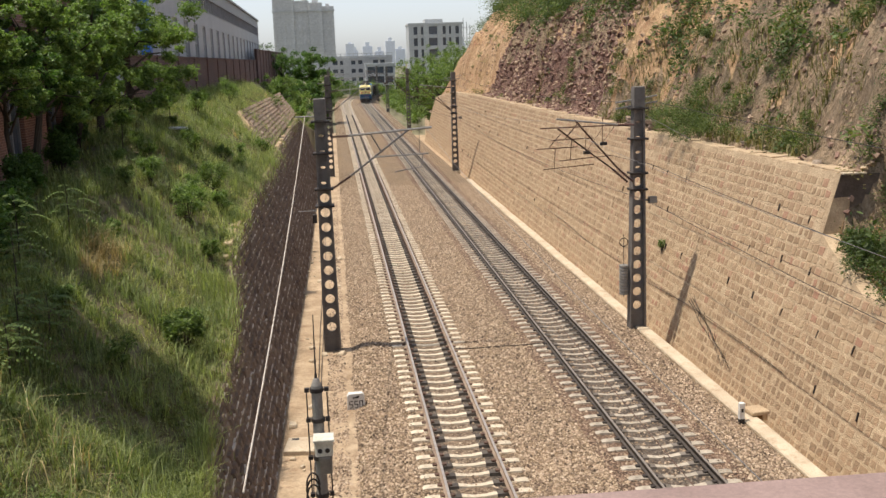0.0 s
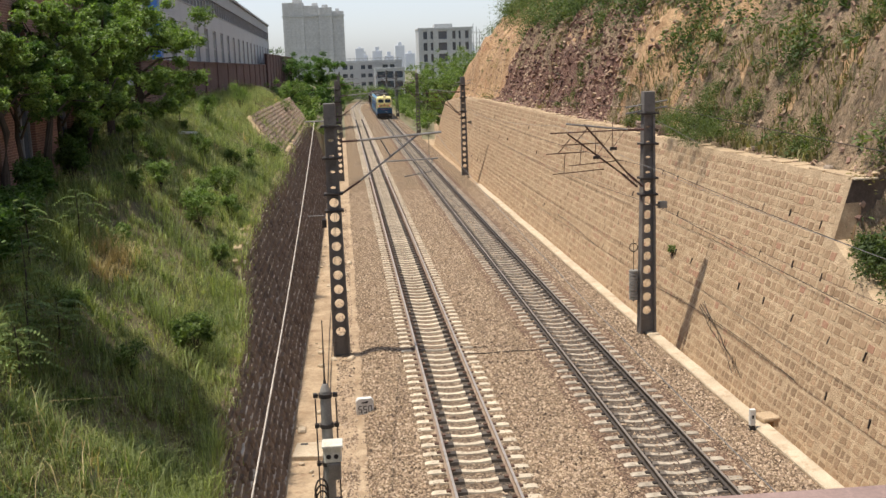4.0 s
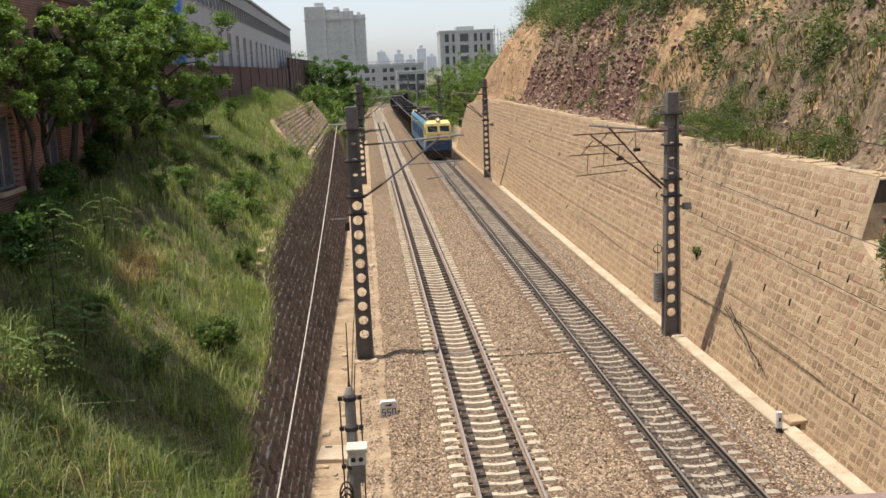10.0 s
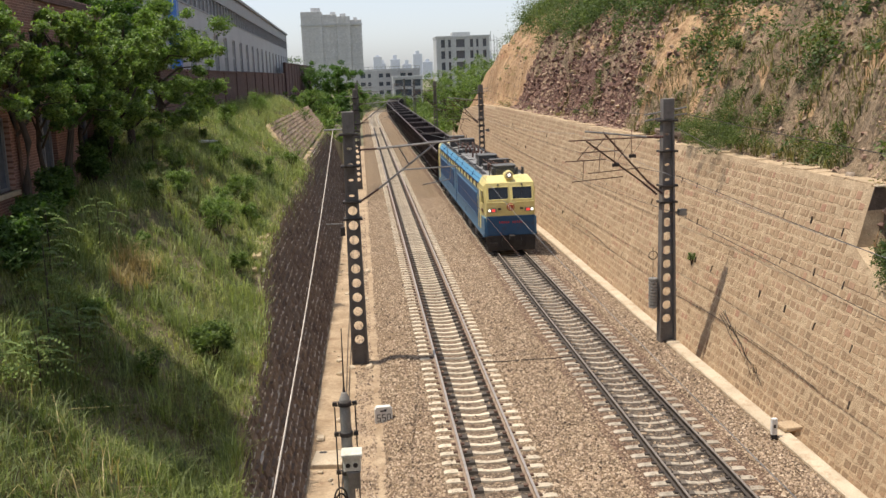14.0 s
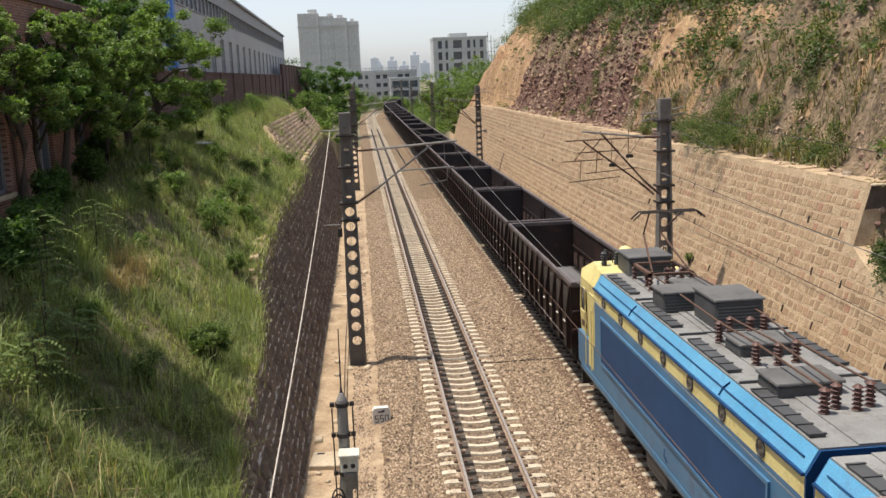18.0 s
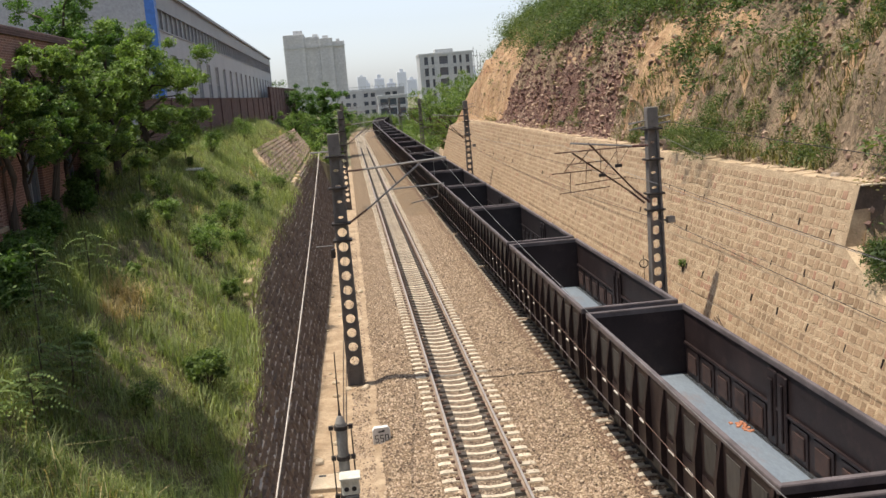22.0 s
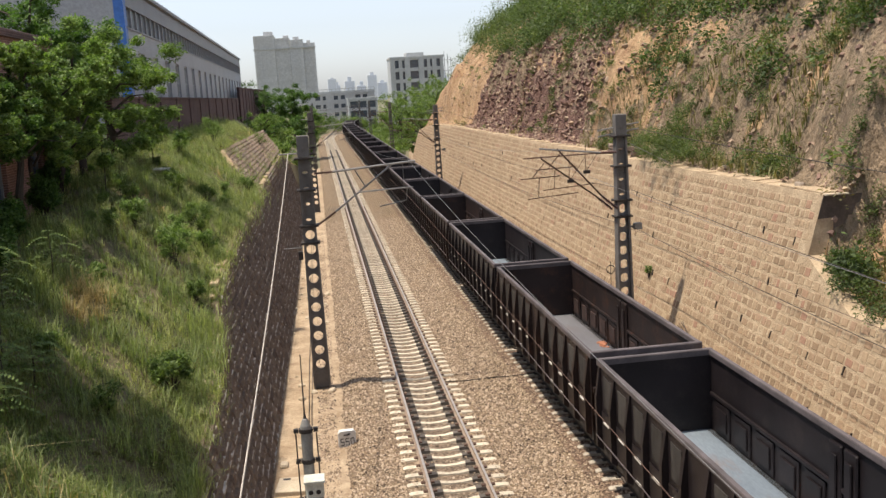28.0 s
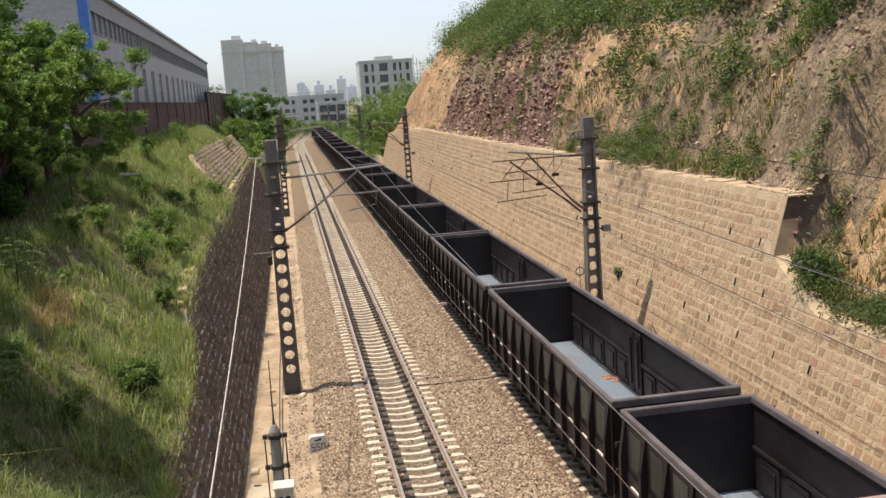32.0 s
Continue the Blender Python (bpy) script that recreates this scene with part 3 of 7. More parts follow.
def make_track(name, offset, mat, oily, label, plan_end):
    tr = thing(name, label, "railway track")
    for side in (-1, 1):
        pts = track_points(offset, -20, 228, 8) + track_points(offset, 232, 420, 6)
        prof = [(side * 0.755 + a, b) for a, b in RAIL]
        part("rail", sweep(prof, pts), M_RAIL if offset < 1 else M_RAIL_DK, tr, "rust-brown steel rail with a bright worn head")
        top = [(side * 0.755 - 0.03, 0.002), (side * 0.755 + 0.03, 0.002), (side * 0.755 + 0.03, 0.005), (side * 0.755 - 0.03, 0.005)]
        part("rail_head", sweep(top, pts), M_RAILTOP if offset < 1 else M_RAILTOP_DK, tr)
    # a sleeper: thick shoulders under the rails, a lower waist between them
    v, f = [], []
    for x, hw, zt in ((-1.3, 0.13, -0.185), (-1.2, 0.14, -0.165), (-0.9, 0.14, -0.165), (-0.72, 0.14, -0.165), (-0.5, 0.125, -0.17), (-0.42, 0.12, -0.176), (-0.15, 0.095, -0.215), (0.15, 0.095, -0.215), (0.42, 0.12, -0.176), (0.5, 0.125, -0.17), (0.72, 0.14, -0.165), (0.9, 0.14, -0.165), (1.2, 0.14, -0.165), (1.3, 0.13, -0.185)):
        v += [(x, -hw, -0.32), (x, hw, -0.32), (x, hw * 0.78, zt), (x, -hw * 0.78, zt)]
    for i in range(13):
        o = i * 4
        f += [(o + k, o + (k + 1) % 4, o + 4 + (k + 1) % 4, o + 4 + k) for k in range(4)]
    f += [(0, 1, 2, 3), (55, 54, 53, 52)]
    greasy = [1 if i // 4 in (3, 4, 8, 9) else 0 for i in range(52)] + [0, 0]
    clip = join(*[box(sx * 0.755 + o - 0.06, -0.06, -0.17, sx * 0.755 + o + 0.06, 0.06, -0.12, 0.015) for sx in (-1, 1) for o in (-0.12, 0.12)], *[box(sx * 0.755 - 0.11, -0.09, -0.175, sx * 0.755 + 0.11, 0.09, -0.155) for sx in (-1, 1)])
    rng = random.Random(int(offset * 10))
    shared = bpy.data.meshes.new("sleeper")
    shared.from_pydata(v, [], f)
    shared.materials.append(mat)
    shared.materials.append(oily)
    shared.polygons.foreach_set("material_index", greasy)
    far_v, far_f, clips = [], [], []
    i, s = 0, plan_end
    while s < 400:
        x, y, h = line_at(offset, s)
        m = Matrix.Translation((x, y, rng.uniform(-0.006, 0.006))) @ Matrix.Rotation(h + rng.uniform(-0.006, 0.006), 4, "Z")
        if i < 300:
            part("sleeper", shared, None, tr, m=m)
        else:
            n = len(far_v)
            far_v += [tuple(m @ Vector(p)) for p in v]
            far_f += [tuple(k + n for k in q) for q in f]
        if y < 90:
            clips.append(moved(clip, m))
        i += 1
        s += 0.6
    tagged(part("sleeper_rest", (far_v, far_f), mat, tr), kind="stuff")
    tagged(part("fastening", join(*clips), M_CLIP if offset > 1 else M_RUSTY, tr), kind="stuff")
    return tr


M_OILY = surf("greasy_concrete", (0.05, 0.042, 0.035), (0.13, 0.108, 0.087), 4, 0.7, 0, 40, 0.3, 0.01, vary=0.2)
M_OILY2 = surf("dusty_greasy_concrete", (0.1, 0.085, 0.07), (0.2, 0.17, 0.14), 4, 0.75, 0, 40, 0.3, 0.01, vary=0.2)
make_track("railway_track", 0.0, M_CONC, M_OILY, "Straight railway track on pale concrete sleepers in tan ballast", 12.3)
make_track("railway_track", D2, M_CONC_GREY, M_OILY2, "Straight railway track on weathered grey concrete sleepers, used by the train", 12.5)


# ---- retaining walls of coursed stone ----
def block(w, h, d, k, rng):
    """A rough-faced stone: w along the wall, h up it, proud by d, with uneven corners."""
    j = lambda: rng.uniform(-0.02, 0.02) if k < 0.03 else 0.0
    c = [(-w / 2 + j(), -h / 2 + j()), (w / 2 + j(), -h / 2 + j()), (w / 2 + j(), h / 2 + j()), (-w / 2 + j(), h / 2 + j())]
    v = [(x, y, 0) for x, y in c] + [(c[0][0] + k, c[0][1] + k, d), (c[1][0] - k, c[1][1] + k * 0.7, d * 0.8), (c[2][0] - k * 0.8, c[2][1] - k, d * 1.1), (c[3][0] + k, c[3][1] - k, d * 0.9)]
    return v, [(4, 5, 6, 7), (0, 1, 5, 4), (1, 2, 6, 5), (2, 3, 7, 6), (3, 0, 4, 7)]


def make_wall(name, side, y0, y1, top_of, foot_of, near, mats, label, proud, course, seed, slope, zf, widths, gaps, high, bevel):
    """side +1: right of the tracks, facing left. Its face leans back by slope; foot_of gives x at z = -0.3."""
    rng = random.Random(seed)
    ys = sorted(set([y0, y1] + list(np.arange(y0, y1, 2.0)) + [y for y, _ in (RIGHT_TOP if side > 0 else LEFT_TOP) if y0 < y < y1]))
    v, f = [], []
    for y in ys:
        xt, zt = top_of(y)
        xf = foot_of(y)
        v += [(xf + side * slope * (zf + 0.3), y, zf), (xt, y, zt - 0.02), (xt + side * (0.5 if side > 0 else 0.2), y, zt), (xt + side * (0.5 if side > 0 else 0.2), y, zf - 0.2), (xf + side * 0.2, y, zf - 0.2)]
    n = len(ys)
    for j in range(n - 1):
        o = j * 5
        for k in range(5):
            q = (o + k, o + (k + 1) % 5, o + 5 + (k + 1) % 5, o + 5 + k)
            f.append(q if side < 0 else q[::-1])
    f += [(0, 1, 2, 3, 4), tuple(range(5 * n - 1, 5 * n - 6, -1))]
    wall = tagged(part(name, (v, f), mats[0]), label, "retaining wall", kind="structure")
    lean = math.atan(slope)
    cl = math.cos(lean)
    shapes = []
    for i in range(22):
        w, h = rng.uniform(*widths), course * rng.uniform(*high)
        shapes.append((w, block(w, h, proud * rng.uniform(0.6, 1.5), bevel * rng.uniform(0.7, 1.5), rng)))
    meshes = []
    for w, (bv, bf) in shapes:
        me = bpy.data.meshes.new("stone")
        me.from_pydata(bv, [], bf)
        me.materials.append(mats[1])
        meshes.append(me)
    up = Vector((side * math.sin(lean), 0, cl))
    along = Vector((0, -side, 0))
    out = along.cross(up)
    turn = Matrix((along, up, out)).transposed().to_4x4()
    rest_v, rest_f, count = [], [], 0
    s = zf + 0.3 + 0.16
    while s < 7.6:
        y = y0 + rng.uniform(0, 0.3)
        while y < y1 - 0.3:
            i = rng.randrange(len(shapes))
            w = shapes[i][0]
            yc = y + w / 2
            z = -0.3 + s * cl
            if z + 0.16 < top_of(yc)[1] and z + 0.16 < top_of(yc - 0.3)[1] and rng.random() > 0.03:
                x = foot_of(yc) + side * slope * (z + 0.3)
                m = Matrix.Translation((x, yc, z + rng.uniform(-0.012, 0.012))) @ turn @ Matrix.Rotation(rng.uniform(-0.03, 0.03), 4, "Z")
                if near[0] < yc < near[1] and count < 300:
                    part("stone", meshes[i], None, wall, m=m)
                    count += 1
                else:
                    k = len(rest_v)
                    rest_v += [tuple(m @ Vector(p)) for p in shapes[i][1][0]]
                    rest_f += [tuple(a + k for a in q) for q in shapes[i][1][1]]
            y += w + rng.uniform(*gaps)
        s += course * rng.uniform(0.96, 1.04)
    tagged(part("stonework", (rest_v, rest_f), mats[2], wall), kind="stuff")
    return wall


M_BLOCK_FAR = island_stone("wall_sandstone_courses", [(0.27, 0.18, 0.105), (0.38, 0.265, 0.16), (0.47, 0.345, 0.215), (0.34, 0.225, 0.135), (0.43, 0.31, 0.19), (0.37, 0.21, 0.135)])
# courses darkened in the same way, shade painted into the colour
M_BLOCK_FAR_D = island_stone("shaded_wall_courses", [(0.1, 0.068, 0.048), (0.18, 0.127, 0.09), (0.14, 0.096, 0.068), (0.24, 0.18, 0.13)])
east = make_wall("wall_east", 1, -6, 134, right_top, lambda y: right_face(-0.3), (21.0, 31.0), (M_MORTAR, M_BLOCK, M_BLOCK_FAR), "Sunlit retaining wall of coursed tan sandstone with wide pale mortar joints", 0.007, 0.315, 3, 0.3, -1.1, (0.13, 0.36), (0.04, 0.13), (0.58, 0.84), 0.012)
west = make_wall("wall_west", -1, -6, 96, left_top, left_foot, (21.0, 29.0), (M_MORTAR_D, M_BLOCK_D, M_BLOCK_FAR_D), "Shaded retaining wall of rough stone courses, its shade deepened by dark colour", 0.05, 0.3, 8, WEST_SLOPE, -0.4, (0.24, 0.56), (0.05, 0.12), (0.68, 0.84), 0.035)


def make_edges():
    rng = random.Random(4)
    # concrete strip at the foot of the sunlit wall
    pts = [(8.2 + 0.05 * fbm(0, y * 0.2, 9), y, -0.3, 0) for y in np.arange(-6, 84, 1.5)]
    k = part("drain_kerb", sweep([(-0.2, -0.9), (0.26, -0.9), (0.26, 0.04), (0.2, 0.07), (-0.16, 0.06), (-0.2, 0.02)], pts), M_KERB)
    tagged(k, "Pale concrete kerb and gutter along the foot of the wall", "kerb", kind="structure")
    # coping stones on the shaded wall
    cop = tagged(new("coping"), "Uneven pale coping stones along the top of the wall", "coping", kind="structure")
    y = 26.0
    while y < 92:
        w = rng.uniform(0.7, 1.3)
        xt, zt = left_top(y + w / 2)
        if 28.6 < y < 35.5 or rng.random() < 0.15:
            part("coping_stone", moved(box(-0.12, -w / 2, -0.05, 0.13 + rng.uniform(-0.05, 0.05), w / 2, 0.05, 0.03), Matrix.Identity(4)), M_MORTAR, cop, m=pose(xt - 0.17, y + w / 2, zt, 0, 0, rng.uniform(-3, 3)))
        y += w + rng.uniform(0.02, 0.5)
    cop2 = tagged(new("coping"), "Sandy coping stones along the top of the sunlit wall", "coping", kind="structure")
    y = 26.6
    while y < 118:
        w = rng.uniform(0.6, 1.1)
        if rng.random() < 0.6:
            xt, zt = right_top(y + w / 2)
            part("coping_stone", box(-0.18, -w / 2, -0.06, 0.3 + rng.uniform(0, 0.25), w / 2, rng.uniform(0.01, 0.05), 0.02), M_MORTAR, cop2, m=pose(xt + 0.2, y + w / 2, zt, 0, rng.uniform(-3, 3), rng.uniform(-3, 3)))
        y += w + rng.uniform(0.02, 0.2)


make_edges()


# wall stone darkened in colour to paint the shade on the end face
M_WALL_END = surf("shaded_end_stone", (0.07, 0.052, 0.042), (0.15, 0.115, 0.09), 1.5, 0.9, 0, 12, 0.8, 0.04)


def make_wall_details():
    rng = random.Random(77)
    # weep slots, staggered up the sunlit wall; near-black fill paints their inner shade
    slot = box(-0.03, -0.02, -0.12, 0.012, 0.02, 0.12)
    for row, z in enumerate((0.7, 2.1, 3.5, 4.9)):
        y = 20.0 + 1.0 * (row % 2)
        while y < 100:
            if z + 0.5 < right_top(y)[1] and rng.random() < (0.5 if y < 55 else 0.2):
                part("weep_slot", slot, M_SLOT, east, m=pose(right_face(z), y + rng.uniform(-0.2, 0.2), z + rng.uniform(-0.08, 0.08), rng.uniform(-8, 8), 16.7, 0))
            y += 2.1
    # the end of the taller length of wall, facing along the line
    v = [(right_face(4.3) + 0.02, 26.46, 4.3), (right_face(6.3) + 0.02, 26.46, 6.3), (right_face(6.3) + 1.7, 26.46, 6.3), (right_face(6.3) + 1.7, 26.46, 4.3)]
    v += [(x, 26.9, z) for x, y, z in v]
    part("wall_end", (v, [(3, 2, 1, 0), (4, 5, 6, 7), (0, 1, 5, 4), (1, 2, 6, 5), (2, 3, 7, 6), (3, 0, 4, 7)]), M_WALL_END, east, "rough end face of the wall, shade painted into its colour")
    part("end_slab", box(right_face(6.3) + 0.05, 26.38, 6.3, right_face(6.3) + 0.75, 26.8, 6.35, 0.02), M_KERB, east)
    # pale dashes painting grazing sun on jutting stones along the shaded wall's courses
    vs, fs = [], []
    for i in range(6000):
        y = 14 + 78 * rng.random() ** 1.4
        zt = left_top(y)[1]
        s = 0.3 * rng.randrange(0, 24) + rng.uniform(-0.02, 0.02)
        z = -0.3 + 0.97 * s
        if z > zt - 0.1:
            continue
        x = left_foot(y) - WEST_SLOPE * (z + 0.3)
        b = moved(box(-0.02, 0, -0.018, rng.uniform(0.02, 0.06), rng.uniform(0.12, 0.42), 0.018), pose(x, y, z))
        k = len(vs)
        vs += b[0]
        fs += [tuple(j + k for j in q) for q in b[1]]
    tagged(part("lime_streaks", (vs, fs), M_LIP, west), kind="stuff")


M_SLOT = plain("weep_slot_shadow", (0.03, 0.022, 0.018), 0.9)
make_wall_details()


# ---- stone-pitched panel on the bank above the shaded wall ----
def make_revetment():
    r = tagged(new("revetment"), "Stone-pitched slope panel with pale joints on the grassy bank", "revetment", kind="structure")
    rng = random.Random(12)
    corner = [Vector(p) for p in ((-6.8, 57.5, 5.0), (-6.45, 92, 5.35), (-8.3, 100, 7.1), (-8.9, 63, 7.1))]
    at = lambda u, w: (corner[0].lerp(corner[1], u)).lerp(corner[3].lerp(corner[2], u), w)
    nor = (corner[1] - corner[0]).cross(corner[3] - corner[0]).normalized()
    if nor.z < 0:
        nor = -nor
    base = [p + nor * 0.04 for p in corner] + [p - nor * 0.5 for p in corner]
    part("bed", (base, [(0, 1, 2, 3), (7, 6, 5, 4), (0, 4, 5, 1), (1, 5, 6, 2), (2, 6, 7, 3), (3, 7, 4, 0)]), M_MORTAR, r)
    nu, nw, far = 54, 10, []
    for i in range(nu):
        for j in range(nw):
            if rng.random() < 0.06:
                continue
            u0, u1, w0, w1 = (i + 0.06 + 0.5 * (j % 2)) / (nu + 0.6), (i + 0.93 + 0.5 * (j % 2)) / (nu + 0.6), (j + 0.08) / nw, (j + 0.92) / nw
            lo = [at(a, b) + nor * 0.03 for a, b in ((u0, w0), (u1, w0), (u1, w1), (u0, w1))]
            hi = [p + nor * rng.uniform(0.06, 0.13) + (sum(lo, Vector()) / 4 - p) * 0.12 for p in lo]
            s = ([tuple(p) for p in lo + hi], [(4, 5, 6, 7), (0, 1, 5, 4), (1, 2, 6, 5), (2, 3, 7, 6), (3, 0, 4, 7)])
            if i < 24:
                part("stone", s, M_BLOCK_D, r)
            else:
                far.append(s)
    tagged(part("far_stones", join(*far), M_BLOCK_D, r), kind="stuff")


make_revetment()


# ---- overhead line masts ----
def mast_web(h, w0, w1, d):
    """A tapering concrete plate pierced by round holes below and slots above, between two flanges."""
    pieces = []
    wid = lambda z: w0 + (w1 - w0) * z / h
    cells = [(0.0, 0.62, None)] + [(0.62 + 0.52 * i, 0.62 + 0.52 * (i + 1), 0.17) for i in range(10)]
    z = cells[-1][1]
    while z < h - 0.8:
        cells.append((z, z + 0.55, 0.05))
        z += 0.55
    cells.append((z, h, None))
    n = 16
    v, f = [], []
    for za, zb, r in cells:
        wa, wb = wid(za) / 2 - 0.06, wid(zb) / 2 - 0.06
        if r is None:
            pieces.append(([(-wa, -d, za), (wa, -d, za), (wb, -d, zb), (-wb, -d, zb), (-wa, d, za), (wa, d, za), (wb, d, zb), (-wb, d, zb)], [(0, 1, 2, 3), (7, 6, 5, 4), (3, 2, 6, 7)]))
            continue
        zc, rr = (za + zb) / 2, min(r, wa - 0.02)
        rx = rr if r > 0.1 else 0.1
        ring, sq = [], []
        for k in range(n):
            a = 2 * math.pi * k / n
            c, s = math.cos(a), math.sin(a)
            ring.append((rx * c, zc + rr * s))
            t = max(abs(c), abs(s))
            sx, sz = c / t, s / t
            zz = zc + sz * (zb - za) / 2
            sq.append((sx * (wid(zz) / 2 - 0.06), zz))
        vs = [(x, -d, q) for x, q in sq] + [(x, -d, q) for x, q in ring] + [(x, d, q) for x, q in ring] + [(x, d, q) for x, q in sq]
        fs = []
        for k in range(n):
            j = (k + 1) % n
            fs += [(k, j, n + j, n + k), (n + k, n + j, 2 * n + j, 2 * n + k), (2 * n + k, 2 * n + j, 3 * n + j, 3 * n + k)]
        pieces.append((vs, fs))
    vs, fs = join(*pieces)
    seen, idx = {}, []
    for p in vs:
        k = tuple(round(a, 4) for a in p)
        idx.append(seen.setdefault(k, len(seen)))
    return list(seen), [tuple(idx[i] for i in q) for q in fs]


def flange(h, w0, w1, s):
    a, b = s * w0 / 2, s * w1 / 2
    i0, i1 = s * (w0 / 2 - 0.075), s * (w1 / 2 - 0.075)
    y = 0.24
    v = [(a, -y, -0.5), (a, y, -0.5), (i0, y, -0.5), (i0, -y, -0.5), (b, -y * 0.8, h), (b, y * 0.8, h), (i1, y * 0.8, h), (i1, -y * 0.8, h)]
    return v, [(0, 1, 5, 4), (1, 2, 6, 5), (2, 3, 7, 6), (3, 0, 4, 7), (4, 5, 6, 7)]


def insulator(a, b, r=0.075):
    """A string of sheds between two points."""
    a, b = Vector(a), Vector(b)
    L = (b - a).length
    prof = [(0.03, 0)]
    n = max(4, int(L / 0.07))
    for i in range(n):
        z = L * (i + 0.2) / n
        prof += [(0.03, z), (r, z + 0.15 * L / n), (0.03, z + 0.5 * L / n)]
    prof.append((0.03, L))
    q = (b - a).to_track_quat("Z", "Y").to_matrix().to_4x4()
    return moved(lathe(prof, 10), Matrix.Translation(a) @ q)


def mast(x, y, lean_dir, label, far=False):
    """lean_dir: +1 when the arm reaches to the right."""
    m = thing("overhead_line_mast", label, "railway mast", "overhead line masts", pose(x, y, -0.3))
    h = 9.0
    part("web", mast_web(h, 0.63, 0.39, 0.05), M_MAST, m, "concrete web pierced by round holes")
    part("flange", flange(h, 0.63, 0.39, -1), M_MAST, m)
    part("flange", flange(h, 0.63, 0.39, 1), M_MAST, m)
    part("cap", box(-0.205, -0.2, 8.3, 0.205, 0.2, h + 0.02, 0.02), M_MAST, m, "solid mast head")
    part("footing", box(-0.42, -0.3, -0.3, 0.42, 0.3, -0.02, 0.04), M_KERB, m)
    s = lean_dir
    for z in (5.25, 5.85, 7.1, 8.2):
        part("clamp", box(-0.33, -0.27, z, 0.33, 0.27, z + 0.07, 0.01), M_CLIP, m)
    if s < 0:
        twin_arms(m)
        return mast_fittings(m, s, far)
    arm = part("cantilever", pipe([(s * 0.95, -0.2, 7.72), (s * 3.85, -0.2, 7.9)], 0.045), M_STEEL, m, "horizontal galvanised tube")
    part("insulator", insulator((s * 0.3, -0.2, 7.7), (s * 0.95, -0.2, 7.72), 0.07), M_INSUL, m)
    part("insulator", insulator((s * 0.33, -0.2, 5.92), (s * 0.95, -0.2, 6.32), 0.08), M_INSUL, m)
    part("brace", pipe([(s * 0.95, -0.2, 6.32), (s * 3.05, -0.2, 7.86)], 0.036), M_STEEL, m, "slanting galvanised brace tube")
    part("strut", pipe([(s * 1.7, -0.2, 7.76), (s * 2.05, -0.2, 7.12)], 0.026), M_STEEL, m)
    part("steady_tube", pipe([(s * 1.8, -0.25, 6.95), (s * 3.7, -0.25, 7.0)], 0.03), M_STEEL, m)
    part("steady_arm", pipe([(s * 3.5, -0.25, 7.0), (s * 3.45, -0.25, 6.55), (s * 2.5, -0.25, 6.4)], 0.02), M_STEEL, m)
    part("dropper", pipe([(s * 3.4, -0.2, 7.86), (s * 3.4, -0.2, 7.0)], 0.01, 5), M_STEEL, m)
    part("bracket", pipe([(-s * 0.2, 0, 8.42), (-s * 0.85, 0, 8.42)], 0.03), M_STEEL, m)
    return mast_fittings(m, s, far)


def twin_arms(m):
    """Two cantilevers side by side, where one length of overhead line hands over to the next."""
    for y, z0, z1, tip, low in ((-0.32, 7.68, 7.98, -3.1, 5.62), (0.32, 7.62, 7.62, -3.55, 5.52)):
        a = part("cantilever", pipe([(-0.85, y, z0 + 0.02), (tip, y, z1)], 0.038 if y < 0 else 0.028), M_STEEL if y < 0 else M_RUSTY, m, "horizontal arm tube")
        part("insulator", insulator((-0.25, y, z0), (-0.85, y, z0 + 0.02), 0.06), M_INSUL, a)
        part("brace", pipe([(-0.85, y, low + 0.5), (tip + 0.65, y, z1 - 0.04)], 0.036), M_RUSTY, m, "slanting dark brace tube")
        part("brace_insulator", insulator((-0.28, y, low), (-0.85, y, low + 0.5), 0.075), M_INSUL, m)
        part("steady_tube", pipe([(tip - 0.15, y, z1 - 0.75), (tip + 1.35, y, z1 - 0.72)], 0.022), M_RUSTY, m)
        part("strut", pipe([(tip + 0.75, y, z1 - 0.22), (tip + 0.3, y, z1 - 0.72)], 0.016), M_RUSTY, m)
        part("dropper_tube", pipe([(tip + 0.55, y, z1 - 0.74), (tip + 0.5, y, z1 - 1.45)], 0.014), M_RUSTY, m)
        part("steady_arm", pipe([(tip + 0.1, y, z1 - 1.5), (tip + 2.0, y, z1 - 1.38)], 0.018), M_RUSTY, m)
        part("hanger", pipe([(tip + 1.7, y, z1), (tip + 1.68, y, z1 - 0.95)], 0.012, 5), M_RUSTY, m)
        part("tie", pipe([(tip + 1.68, y, z1 - 0.95), (tip + 2.3, y, z1 - 0.1)], 0.01, 5), M_RUSTY, m)
        part("clip", box(tip + 1.6, y - 0.06, z1 - 1.0, tip + 1.85, y + 0.06, z1 - 0.88, 0.02), M_CLIP, m)
    for z in (8.36, 8.58):
        part("cross_arm", pipe([(-0.8, 0.1, z - 0.12), (0.75, 0.1, z + 0.1)], 0.03), M_STEEL, m)


